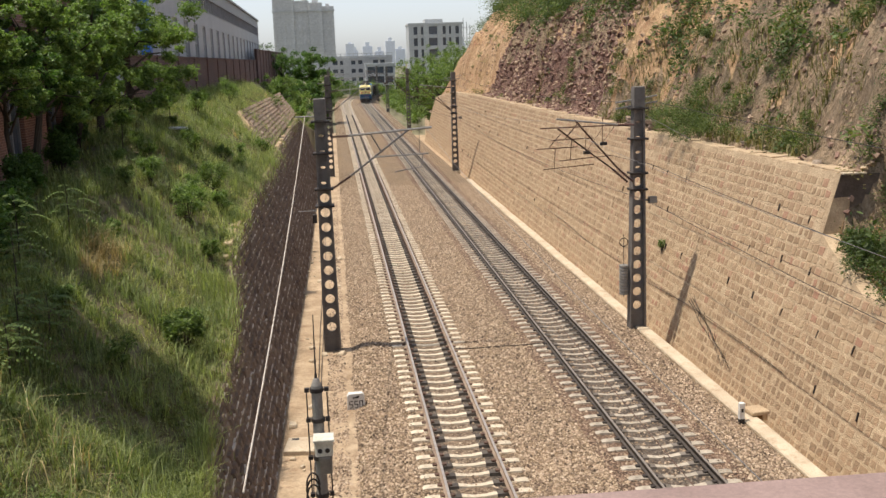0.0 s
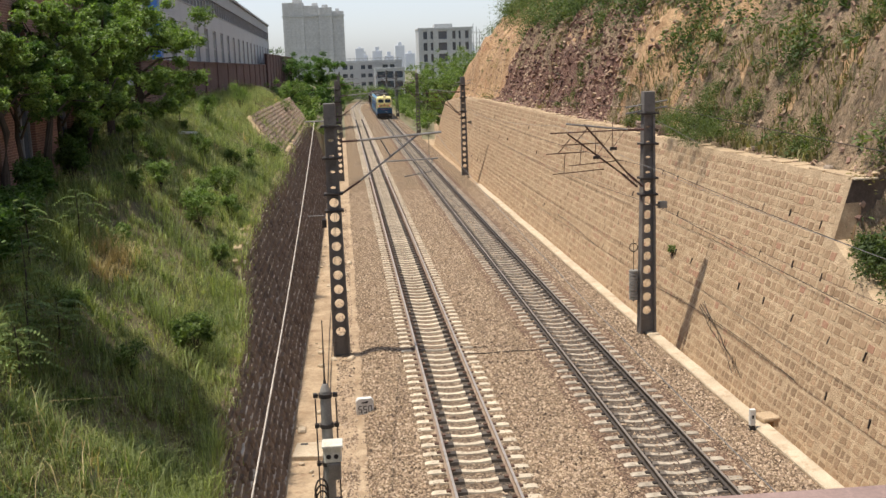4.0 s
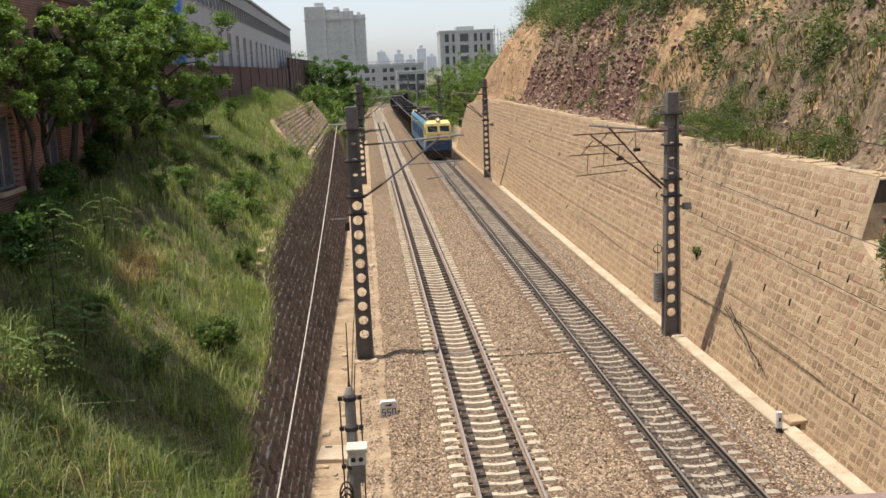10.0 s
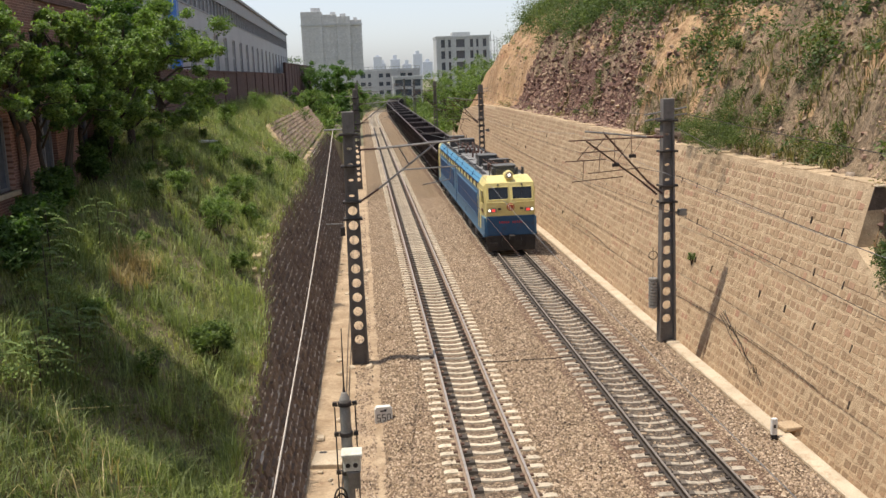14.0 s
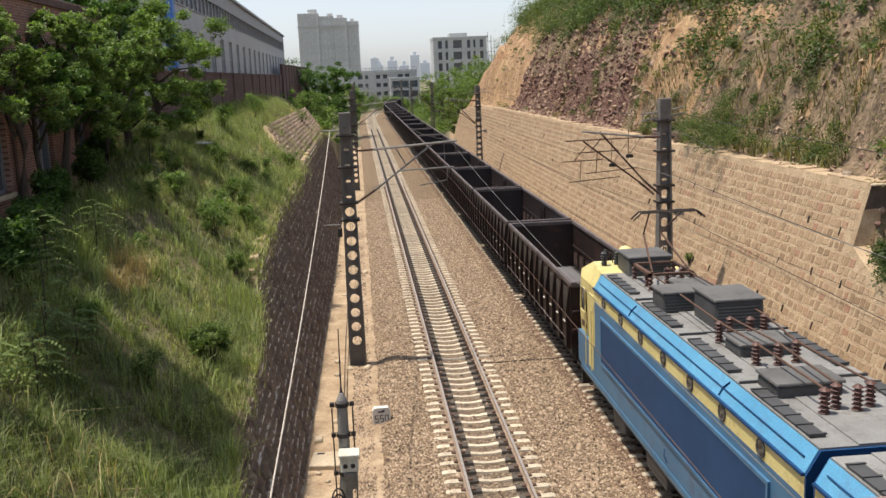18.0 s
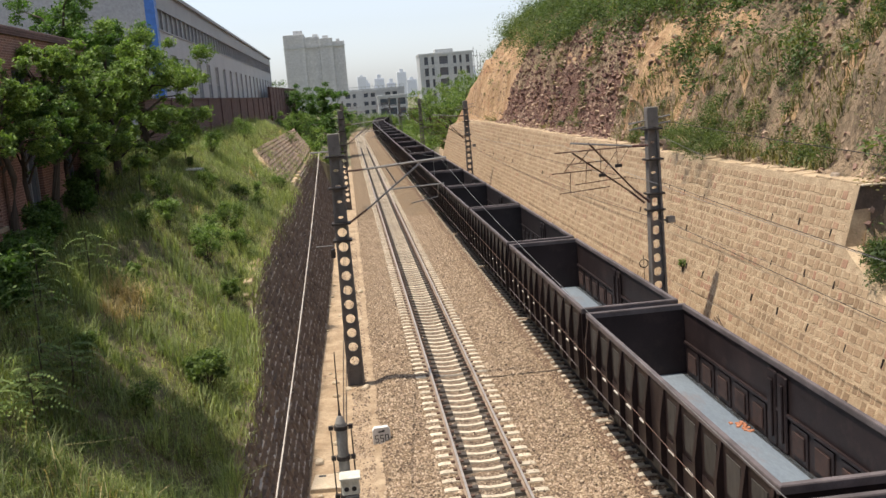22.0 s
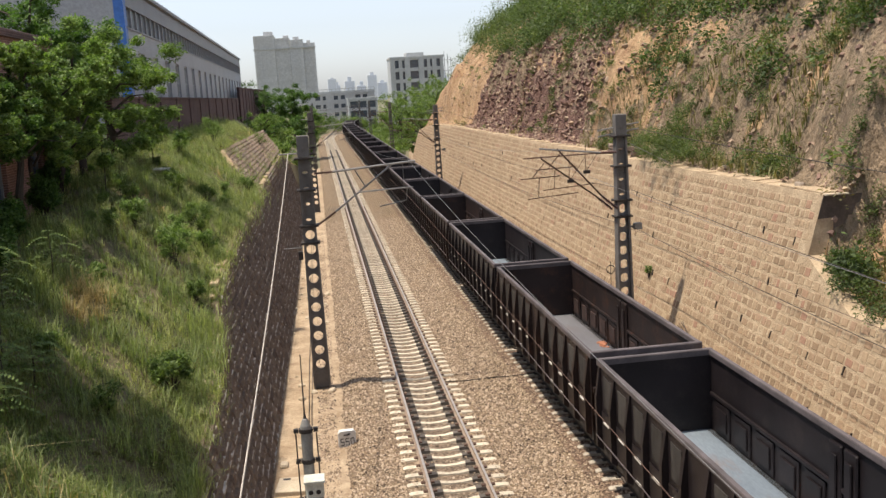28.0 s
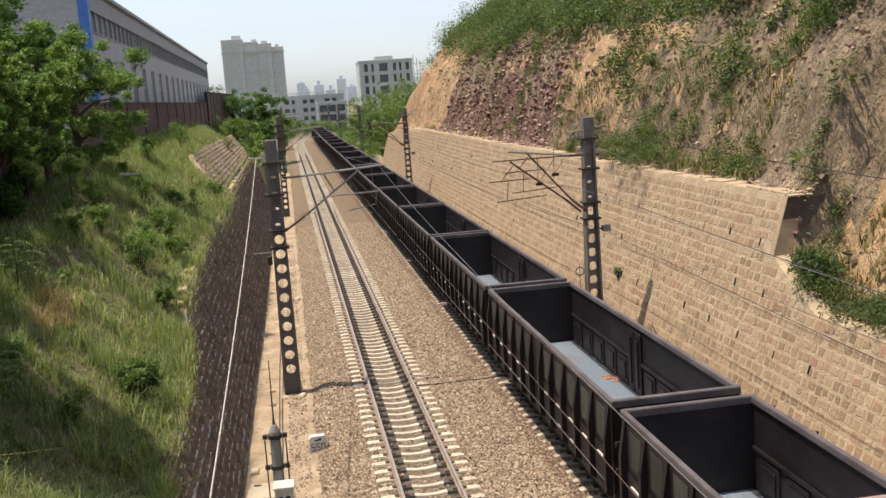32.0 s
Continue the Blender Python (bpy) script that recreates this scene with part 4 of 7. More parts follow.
def mast_fittings(m, s, far):
    if s < 0:
        part("junction_box", box(0.42, -0.12, 4.75, 0.72, 0.12, 4.98, 0.02), M_POLE, m, "small grey box on a bracket")
        part("box_bracket", box(0.26, -0.03, 4.84, 0.45, 0.03, 4.9), M_STEEL, m)
        if not far:
            part("weight_stack", join(*[moved(lathe([(0.14, 0), (0.17, 0.02), (0.17, 0.09), (0.14, 0.11)], 14), pose(-0.5, 0.05, 1.3 + 0.115 * i)) for i in range(10)]), M_POLE, m, "stack of grey tension weights")
            part("weight_rod", pipe([(-0.5, 0.05, 1.2), (-0.5, 0.05, 3.6)], 0.012, 5), M_CLIP, m)
            ring = [(-0.5 + 0.16 * math.cos(a), 0.05, 3.3 + 0.16 * math.sin(a)) for a in np.linspace(0, 6.28, 14)]
            part("pulley_ring", pipe(ring, 0.018, 5), M_CLIP, m)
        part("stay_wire", pipe([(0.25, 0, 8.0), (1.75, -0.6, 7.1)], 0.012, 5), M_STEEL, m)
    else:
        part("junction_box", box(-0.46, -0.12, 4.7, -0.3, 0.12, 5.0, 0.02), M_CLIP, m, "small dark box on the mast side")
        part("box_bracket", pipe([(-0.3, 0, 5.12), (-0.95, 0, 5.12)], 0.02), M_STEEL, m)
    return m


LEFT_LABEL = "Tall concrete mast with round holes and overhead line arm, beside path"
RIGHT_LABEL = "Tall concrete mast with round holes and overhead line arm, beside wall"
for i in range(5):
    yl, yr = 34.3 + 55.3 * i, 34.8 + 55.2 * i
    mast(-3.42, yl, 1, LEFT_LABEL, i > 0)
    mast(8.05 if i < 3 else line_at(8.05, yr)[0], yr, -1, RIGHT_LABEL, i > 0)


def wire(name, pts, r, label, mat=None):
    tagged(part(name, pipe(pts, r, 5), mat or M_CLIP), label, "wire")


def sagging(a, b, drop, n=12):
    a, b = Vector(a), Vector(b)
    return [a.lerp(b, k / n) - Vector((0, 0, drop * 4 * (k / n) * (1 - k / n))) for k in range(n + 1)]


for off, s in ((0.0, 1), (D2, -1)):
    for i in range(5):
        y0 = -20.5 + 55.25 * i
        x = off + (0.25 if i % 2 else -0.25) * s
        xn = off + (-0.25 if i % 2 else 0.25) * s
        wire("contact_wire", [(x, y0, 6.2), (xn, y0 + 55.25, 6.2)], 0.005, "Thin copper contact wire hung over the track", M_RUSTY)
        wire("catenary_wire", sagging((x, y0, 7.6), (xn, y0 + 55.25, 7.6), 0.75), 0.005, "Thin sagging carrier wire above the contact wire", M_STEEL)
for z, xo in ((4.5, 8.5), (5.9, 8.5), (8.1, 8.9)):
    for i in range(3):
        y0 = -20.4 + 55.2 * i
        wire("feeder_wire", sagging((xo, y0, z), (xo, y0 + 55.2, z), 0.5), 0.011, "Feeder wire strung from mast to mast beside the wall")
wire("white_cable", sagging((-3.95, 34.3, 8.12), (-4.37, 12.0, 4.5), 0.25), 0.013, "Pale cable slanting down from the mast", M_LIP)
wire("side_wire", sagging((-3.95, 34.3, 8.12), (-3.6, 90, 8.1), 0.6), 0.01, "Thin wire between the masts along the path")


# ---- small things on the trackside ----
def make_camera_pole():
    p = thing("monitoring_pole", "Round grey concrete pole with lightning rod and white equipment box", "pole", "", pose(-3.42, 14.0, -0.3))
    part("shaft", lathe([(0.11, -0.4), (0.095, 2.5), (0.08, 5.3), (0.078, 5.52), (0.04, 5.62), (0.0, 5.64)], 16), M_POLE, p)
    part("lightning_rod", pipe([(0, 0, 5.6), (0, 0, 5.72), (0.01, 0, 6.6)], [0.03, 0.014, 0.008], 6), M_CLIP, p)
    for z in (3.35, 3.75, 4.35, 4.95, 5.42):
        c = part("clamp", lathe([(0.08, z), (0.105, z), (0.105, z + 0.06), (0.08, z + 0.06)], 14), M_CLIP, p)
        part("clamp_ear", box(-0.18, -0.03, z, -0.11, 0.03, z + 0.06), M_CLIP, c)
        part("clamp_ear", box(0.11, -0.03, z, 0.18, 0.03, z + 0.06), M_CLIP, c)
    for x in (-0.16, 0.16):
        part("conduit", pipe([(x, 0, 0), (x * 0.95, 0, 5.4)], 0.011, 5), M_CLIP, p)
    b = part("equipment_box", box(-0.06, -0.36, 4.53, 0.2, -0.12, 4.77, 0.02), M_BOXW, p, "white metal box with a sloping lid")
    part("lid", box(-0.085, -0.4, 4.765, 0.225, -0.1, 4.8, 0.012), M_BOXW, b)
    for x in (0.01, 0.12):
        part("lens_window", tube((x, -0.362, 4.62), (x, -0.37, 4.62), 0.036, n=14), M_CLIP, b)
    part("lower_box", box(-0.02, -0.33, 4.24, 0.18, -0.12, 4.5, 0.02), M_STEEL, p, "grey switch box under the white one")
    part("cable_coil", pipe([(-0.13 + 0.1 * math.cos(a), -0.15, 4.0 + 0.22 * math.sin(a) - 0.006 * k) for k, a in enumerate(np.linspace(0, 18, 46))], 0.014, 5), M_CLIP, p, "coil of black cable")


M_BOXW = surf("white_enamel", (0.62, 0.6, 0.5), (0.78, 0.76, 0.66), 2, 0.45, 0, 30, 0.05, 0.003, stain=(0.5, 0.45, 0.33))
M_WHITE = surf("white_paint", (0.62, 0.61, 0.57), (0.8, 0.79, 0.75), 4, 0.7, 0, 30, 0.2, 0.005)
M_BLACK = plain("black_paint", (0.02, 0.02, 0.022), 0.6)
make_camera_pole()


def glyph_bars(name, parent, cells, m):
    """Dark strokes laid on a face: each cell is x, z, width, height."""
    part(name, join(*[box(x - w / 2, -0.004, z - h / 2, x + w / 2, 0.0, z + h / 2) for x, z, w, h in cells]), M_BLACK, parent, m=m)


def make_markers():
    s = thing("distance_marker", "Small white trackside stone marker with dark figures", "marker stone", "", pose(-2.74, 28.1, -0.33, 0, 0, 4))
    part("stone", prism([(-0.26, 0), (0.26, 0), (0.26, 0.42), (0.2, 0.5), (-0.2, 0.5), (-0.26, 0.42)], -0.1, 0.1), M_WHITE, s)
    part("arrow_mark", join(box(-0.1, -0.104, 0.36, 0.08, -0.1, 0.4), box(0.02, -0.104, 0.39, 0.1, -0.1, 0.43)), M_BLACK, s)
    for i, ch in enumerate("550"):
        x = -0.15 + 0.15 * i
        bars = [(x, 0.27, 0.1, 0.025), (x, 0.07, 0.1, 0.025)]
        bars += [(x, 0.17, 0.1, 0.025), (x - 0.045, 0.22, 0.025, 0.1), (x + 0.045, 0.12, 0.025, 0.1)] if ch == "5" else [(x - 0.045, 0.17, 0.025, 0.22), (x + 0.045, 0.17, 0.025, 0.22)]
        glyph_bars("figure", s, bars, pose(0, -0.1, 0))
    p = thing("kilometre_post", "Short white post with a black foot at the ballast edge", "marker post", "", pose(7.9, 24.75, -0.34))
    part("shaft", box(-0.08, -0.06, 0.16, 0.08, 0.06, 0.62, 0.012), M_WHITE, p)
    part("foot", box(-0.075, -0.055, -0.1, 0.075, 0.055, 0.16), M_BLACK, p, "black painted foot")
    part("mark", box(-0.03, -0.064, 0.36, 0.03, -0.06, 0.46), M_BLACK, p)
    t = thing("drain_outlet", "Stone slab covering a drain outlet at the wall foot", "drain", "", pose(8.35, 25.2, -0.3, 0, 0, 8))
    part("slab", box(-0.1, -0.3, 0.1, 0.45, 0.25, 0.2, 0.03), M_MORTAR, t)
    part("side_stone", box(-0.08, -0.25, -0.1, 0.05, 0.2, 0.1, 0.02), M_MORTAR, t)
    part("side_stone", box(0.25, -0.25, -0.1, 0.42, 0.2, 0.1, 0.02), M_MORTAR, t)
    c = thing("cable_pit", "Flat sandy concrete cable pit cover on the dirt path", "pit cover", "", pose(-4.3, 25.3, -0.34, 0, 0, -6))
    part("cover", box(-0.42, -0.5, 0, 0.42, 0.5, 0.13, 0.02), M_KERB, c)
    part("lifting_slot", box(-0.3, 0.3, 0.131, -0.1, 0.42, 0.136), M_BLACK, c)
    rng = random.Random(31)
    for i in range(46):
        r = thing("loose_stone", "Loose pale stone on the dirt path by the dark wall", "stone", "stones on the path", pose(rng.uniform(-4.7, -3.0), rng.uniform(16, 60), -0.31, rng.uniform(-20, 20), rng.uniform(-20, 20), rng.uniform(0, 180)))
        a = 0.04 + 0.15 * rng.random() ** 2
        part("stone", box(-a, -a * 0.7, -a * 0.3, a, a * 0.7, a * 0.5, a * 0.3), M_KERB, r)
    for y, z in ((26.6, 0), (24.4, 0), (32.6, 0), (22.6, 0)):
        xt, zt = left_top(y)
        r = thing("edge_stone", "Whitish stone lying at the grassy wall top", "stone", "stones on the wall top", pose(xt - 0.3, y, zt + 0.02, 8, 12, 30 * y))
        part("stone", box(-0.16, -0.1, -0.06, 0.15, 0.12, 0.1, 0.05), M_KERB, r)
    # dark tube laid in place of the mast arm's shadow on the ballast
    wire("crossing_cable", [(0.85, 32.9, -0.12), (1.6, 33.0, -0.17), (2.6, 33.1, -0.18), (3.4, 33.0, -0.17), (4.1, 33.0, -0.13)], 0.018, "Thin dark line laid across the ballast as the mast arm's shadow", M_CLIP)
    for x in (-3.9, -3.8):
        wire("path_cable", [(x + 0.06 * fbm(0, y * 0.2, x * 9), y, -0.29) for y in np.arange(14, 88, 3.0)], 0.012, "Thin dark cable lying along the path", M_CLIP)
    wire("wall_cable", [(right_face(0.6) - 0.03, y, 0.55 + 0.2 * math.sin(y * 0.25)) for y in np.arange(26, 60, 2.0)], 0.01, "Thin cable along the lower wall face")


make_markers()


# ---- plants ----
def clump(c, r, n, rng, squash=0.8, hollow=0.45):
    """Leaf places in an uneven ball of r metres about c."""
    d = rng.normal(size=(n, 3))
    d /= np.linalg.norm(d, axis=1)[:, None]
    rad = r * (hollow + (1 - hollow) * rng.uniform(0, 1, n) ** 0.6) * (0.75 + 0.35 * np.sin(3 * d[:, 0] + 5 * d[:, 1] + 9 * c[0]) * np.cos(4 * d[:, 2] + 7 * c[1]))
    p = np.asarray(c) + d * rad[:, None] * np.array([1, 1, squash])
    return p


def tree(name, label, x, y, z, height, spread, leaves, leaf, mat, seed, trunk_r=0.13, clear=0.3, group="", lean=(0, 0)):
    rng = np.random.default_rng(seed)
    t = thing(name, label, "tree", group, pose(x, y, z))
    top = Vector((lean[0], lean[1], height * 0.72))
    pts = [Vector((0, 0, -0.3))] + [Vector((top.x * k + rng.normal() * 0.05 * height * 0.3, top.y * k + rng.normal() * 0.05 * height * 0.3, top.z * k)) for k in (0.25, 0.5, 0.75, 1.0)]
    part("trunk", pipe(pts, [trunk_r * 1.25, trunk_r, trunk_r * 0.8, trunk_r * 0.55, trunk_r * 0.25], 9), M_BARK, t)
    centres = [(tuple(top), 0.24 * spread)]
    nb = 11
    for i in range(nb):
        k = clear + (1 - clear) * (i + 0.5) / nb
        o = pts[0].lerp(pts[-1], k)
        a = 2.4 * i + rng.uniform(-0.4, 0.4)
        reach = spread * (1.05 - 0.55 * abs(k - 0.55)) * rng.uniform(0.65, 1.05)
        end = o + Vector((math.cos(a) * reach, math.sin(a) * reach, height * rng.uniform(0.05, 0.26)))
        mid = o.lerp(end, 0.5) + Vector((0, 0, 0.06 * height))
        limb = part("limb", pipe([o, mid, end], [trunk_r * 0.45, trunk_r * 0.28, trunk_r * 0.08], 6), M_BARK, t)
        for q in (0.45, 0.7, 0.95, 1.0):
            b = (o.lerp(mid, q * 2) if q < 0.5 else mid.lerp(end, q * 2 - 1))
            for j in range(2):
                e = b + Vector(rng.normal(size=3)) * spread * 0.24
                centres.append((tuple(e), spread * rng.uniform(0.1, 0.3)))
    w = np.array([r for _, r in centres]) ** 2
    w = (w / w.sum() * leaves).astype(int)
    P = np.concatenate([clump(c, r, n, rng, 0.75, 0.25) for (c, r), n in zip(centres, w) if n > 0])
    v, q = leaf_cloud(P, leaf, rng, 0.5, 0.42)
    part("crown", np_mesh("crown", v, q, mat), None, t)
    return t


def shrub(x, y, z, r, leaves, leaf, mat, seed, label, squash=0.9):
    rng = np.random.default_rng(seed)
    s = thing("shrub", label, "shrub", "shrubs on the bank", pose(x, y, z))
    stems, cs = [], []
    for i in range(8):
        a = 0.8 * i
        e = (r * 0.6 * math.cos(a) * rng.uniform(0.3, 1), r * 0.6 * math.sin(a) * rng.uniform(0.3, 1), r * squash * rng.uniform(0.6, 1.6))
        stems.append(pipe([(0, 0, -0.1), (e[0] * 0.4, e[1] * 0.4, e[2] * 0.5), e], [0.02, 0.015, 0.005], 5))
        cs.append((e, r * rng.uniform(0.35, 0.6)))
    for vf in stems:
        part("stem", vf, M_BARK, s)
    P = np.concatenate([clump(c, k, leaves // 8, rng, squash, 0.2) for c, k in cs])
    v, q = leaf_cloud(P, leaf, rng, 0.5, 0.45)
    part("leaves", np_mesh("leaves", v, q, mat), None, s)
    return s


def make_bank_grass():
    """Grass in tufts: each tuft has its own height, spread and kind."""
    rng = np.random.default_rng(21)
    kinds = {"green": ([], []), "tall": ([], []), "straw": ([], [])}
    for i in range(36000):
        yy = 8 + 92 * rng.uniform() ** 1.9
        dd = 10 * rng.uniform() ** 1.15
        u1, u2 = rng.uniform(0, 1, 2)
        xt, zt = left_top(yy)
        x = xt + 0.05 - dd
        if x > -8.6 and 58 < yy < 97 and dd < 2.2 and u2 < 0.86:
            continue
        if x < -10.8 and yy < 33 and u1 < 0.7:
            continue
        g = fbm(x * 0.7, yy * 0.7, 17, 3)
        if g + 0.8 * u1 < -0.15:
            continue
        heap = ((x + 8.88) / 0.45) ** 2 + ((yy - 25.1) / 1.7) ** 2 < 1
        s = 0.7 * fbm(x * 0.35, yy * 0.35, 31, 3) + (0.9 if heap else 0) + (0.25 if yy < 14.5 else 0)
        kind = "straw" if s > (0.5 if yy < 29 else 0.3) + 0.6 * u2 else "tall" if g > 0.05 and u2 > 0.35 else "green"
        n = int(rng.uniform(5, 17))
        far = 1 + max(0.0, (yy - 25) / 40)
        rad = rng.uniform(0.04, 0.16) * far
        h = {"green": rng.uniform(0.14, 0.36), "tall": rng.uniform(0.35, 0.75), "straw": rng.uniform(0.3, 0.6)}[kind]
        if yy < 15.5 and x < -6.2:
            h *= 1.1
        o = rng.normal(size=(n, 2)) * rad
        z = left_bank(x, yy) - 0.03
        roots, heights = kinds[kind]
        roots.append(np.stack([x + o[:, 0], yy + o[:, 1], z - 0.8 * o[:, 0]], 1))
        heights.append(np.full(n, h))
    for kind, name, lean, width, mat, label in (("green", "bank_grass", 0.9, 0.008, M_GRASS, "Soft green grass and weeds covering the bank above the dark wall"), ("tall", "tall_grass", 0.85, 0.008, M_GRASS_TALL, "Taller tufts of green grass on the bank"), ("straw", "dry_grass", 1.2, 0.009, M_STRAW, "Dry straw-coloured grass patches on the bank")):
        roots, heights = np.concatenate(kinds[kind][0]), np.concatenate(kinds[kind][1])
        v, q, t = blades(roots, heights, rng, lean, width)
        tagged(part(name, np_mesh(name, v, q, mat, t), None), label, "grass", kind="stuff")
    # long dry stalks arching over the near corner of the bank
    R = []
    for i in range(110):
        yy, x = rng.uniform(13.2, 16.4), rng.uniform(-9.2, -6.4)
        R.append((x, yy, left_bank(x, yy)))
    v, q, t = blades(np.array(R), 0.85, rng, 1.6, 0.008)
    tagged(part("dry_stalks", np_mesh("dry_stalks", v, q, M_STRAW, t), None), "Long arching dry stalks above the green grass", "grass", kind="stuff")
    # low leafy weeds among the grass, bright and dull
    P, D = [], []
    for i in range(4000):
        yy = 9 + 85 * rng.uniform() ** 1.8
        xt, zt = left_top(yy)
        x = xt - 0.1 - 9.5 * rng.uniform()
        if x > -8.8 and 57 < yy < 97 and xt - x < 2.5 and rng.uniform() < 0.92:
            continue
        g = fbm(x * 0.4, yy * 0.4, 63, 3)
        r = rng.uniform(0.08, 0.24) + 0.3 * max(0.0, g)
        k = clump((x, yy, left_bank(x, yy) + r * 0.5), r, int(70 * r / 0.25), rng, 0.9, 0.1)
        (P if fbm(x * 0.25, yy * 0.25, 75, 3) > -0.12 else D).append(k)
    v, q = leaf_cloud(np.concatenate(P), 0.062, rng, 0.6, 0.4)
    tagged(part("bank_weeds", np_mesh("bank_weeds", v, q, M_SHRUB), None), "Low bright leafy weeds scattered over the grassy bank", "weeds", kind="stuff")
    v, q = leaf_cloud(np.concatenate(D), 0.07, rng, 0.6, 0.4)
    tagged(part("dull_weeds", np_mesh("dull_weeds", v, q, M_SCRUB), None), "Olive seeding weeds scattered over the grassy bank", "weeds", kind="stuff")


def make_hill_plants():
    rng = np.random.default_rng(33)
    bush, dark, dry, low = [], [], [], []
    for i in range(5200):
        y = 14 + 122 * rng.uniform()
        xt, zt = right_top(y)
        d = 0.5 + 27 * rng.uniform() ** 1.1
        x = xt + d
        z = right_hill(x, y)
        g = fbm(x * 0.13, y * 0.13, 51)
        hi = (z - 11.2 - 2.2 * g) / 2.2
        chance = min(1.0, max(0.0, hi)) * 0.8 + (0.2 if g > 0 else 0.06)
        if y < 52:
            chance += 0.5 * (g > -0.2) if z > 9.0 + 2 * g else 0.24
        if y < 31:
            chance += 0.2
        if 57 < y < 98 and z < 9.6:
            chance *= 0.35
        if y > 98 and d < 6:
            chance = 0.16 if g > -0.1 else 0.05
        if rng.uniform() > chance:
            continue
        r = rng.uniform(0.35, 0.85) * (rng.uniform(1.2, 3.0) if hi > 0.4 else 1.25 if y < 52 else 0.9)
        n = int(50 * (r / 0.6) ** 1.4)
        P = clump((x, y, z + r * rng.uniform(0.25, 0.85)), r, n, rng, 0.95, 0.2)
        ((dark if fbm(x * 0.2, y * 0.2, 91) > -0.12 or rng.uniform() < 0.35 else bush) if hi > 0.2 or (y < 52 and z > 8.6) or rng.uniform() < 0.3 else dry).append(P)
    for cx, cy, k, rr in ((12.5, 40.2, 30, 1.9), (12.6, 42.5, 26, 1.7), (12.4, 38.2, 14, 1.3), (11.3, 25.0, 14, 0.6), (11.7, 24.6, 12, 0.8), (11.2, 22.4, 12, 0.6), (11.4, 20.6, 10, 0.8), (12.9, 26.6, 8, 0.6), (12.6, 32.0, 10, 1.0), (12.8, 50.0, 9, 1.0), (13.9, 36.0, 6, 1.0), (14.5, 30.0, 7, 1.2), (14.0, 45.0, 5, 1.0), (13.2, 66, 16, 1.8), (13.0, 54.0, 10, 1.0)):
        for i in range(k):
            x, y = cx + rng.normal() * rr * 0.45, cy + rng.normal() * rr * 0.7
            r = rng.uniform(0.35, 0.7)
            low.append(clump((x, y, right_hill(x, y) + r * 0.5 + rng.uniform(0, rr * 0.45)), r, 260, rng, 0.9, 0.15))
    v, q = leaf_cloud(np.concatenate(bush), 0.19, rng, 0.5, 0.5)
    tagged(part("hill_bushes", np_mesh("hill_bushes", v, q, M_HILL_LEAF), None), "Dense green bushes over the upper hillside", "bushes", kind="stuff")
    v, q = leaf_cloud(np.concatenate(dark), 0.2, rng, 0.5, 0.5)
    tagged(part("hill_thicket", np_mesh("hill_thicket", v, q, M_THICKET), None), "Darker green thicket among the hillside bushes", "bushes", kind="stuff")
    v, q = leaf_cloud(np.concatenate(dry), 0.13, rng, 0.4, 0.4)
    tagged(part("hill_scrub", np_mesh("hill_scrub", v, q, M_SCRUB), None), "Olive and dry scrub on the bare rocky slope", "scrub", kind="stuff")
    v, q = leaf_cloud(np.concatenate(low), 0.085, rng, 0.4, 0.45)
    tagged(part("wall_top_bushes", np_mesh("wall_top_bushes", v, q, M_WALL_BUSH), None), "Bright green bushes growing along the top of the stone wall", "bushes", kind="stuff")
    # grass on the slope
    R = []
    while len(R) < 66000:
        y = 13 + 100 * rng.uniform() ** 1.5
        xt, zt = right_top(y)
        x = xt + 0.6 + 20 * rng.uniform()
        if fbm(x * 0.2, y * 0.2, 77) > 0.0 + (0.45 if 57 < y and x < 16 else 0):
            R.append((x, y, right_hill(x, y) - 0.04))
    v, q, t = blades(np.array(R), 0.5, rng, 0.7, 0.022)
    tagged(part("hill_grass", np_mesh("hill_grass", v, q, M_GRASS_HILL, t), None), "Tufts of grass on the rocky hillside", "grass", kind="stuff")
    # broken rocks lying on the slope
    n = 11500
    vs1, fs1, vs2, fs2 = [], [], [], []
    rr = random.Random(9)
    for i in range(n):
        shale = i >= 5600
        y = 15 + 104 * rr.random() ** (1.0 if i < 2600 else 2.2) if not shale else 56 + 42 * rr.random()
        xt, zt = right_top(y)
        x = xt + 0.5 + (3.4 * rr.random() ** 1.1 if shale else 8.5 * rr.random() ** 1.3)
        z = right_hill(x, y)
        a = (0.04 + 0.19 * rr.random() ** 3) if shale else rr.uniform(0.05, 0.17) * (1.4 if 52 < y < 96 else 0.8)
        m = Matrix.Translation((x, y, z + a * 0.05)) @ Euler((rr.uniform(-1, 1), rr.uniform(-1, 1), rr.uniform(0, 6))).to_matrix().to_4x4()
        b = moved(([(-a, -a * 0.6, -a * 0.4), (a * 0.9, -a * 0.7, -a * 0.35), (a, a * 0.6, -a * 0.4), (-a * 0.8, a * 0.7, -a * 0.4), (-a * 0.7, -a * 0.4, a * 0.4), (a * 0.6, -a * 0.5, a * 0.3), (a * 0.6, a * 0.4, a * 0.45), (-a * 0.5, a * 0.4, a * 0.35)], [(4, 5, 6, 7), (0, 1, 5, 4), (1, 2, 6, 5), (2, 3, 7, 6), (3, 0, 4, 7), (3, 2, 1, 0)]), m)
        vs, fs = (vs2, fs2) if shale and rr.random() < 0.8 else (vs1, fs1)
        k = len(vs)
        vs += b[0]
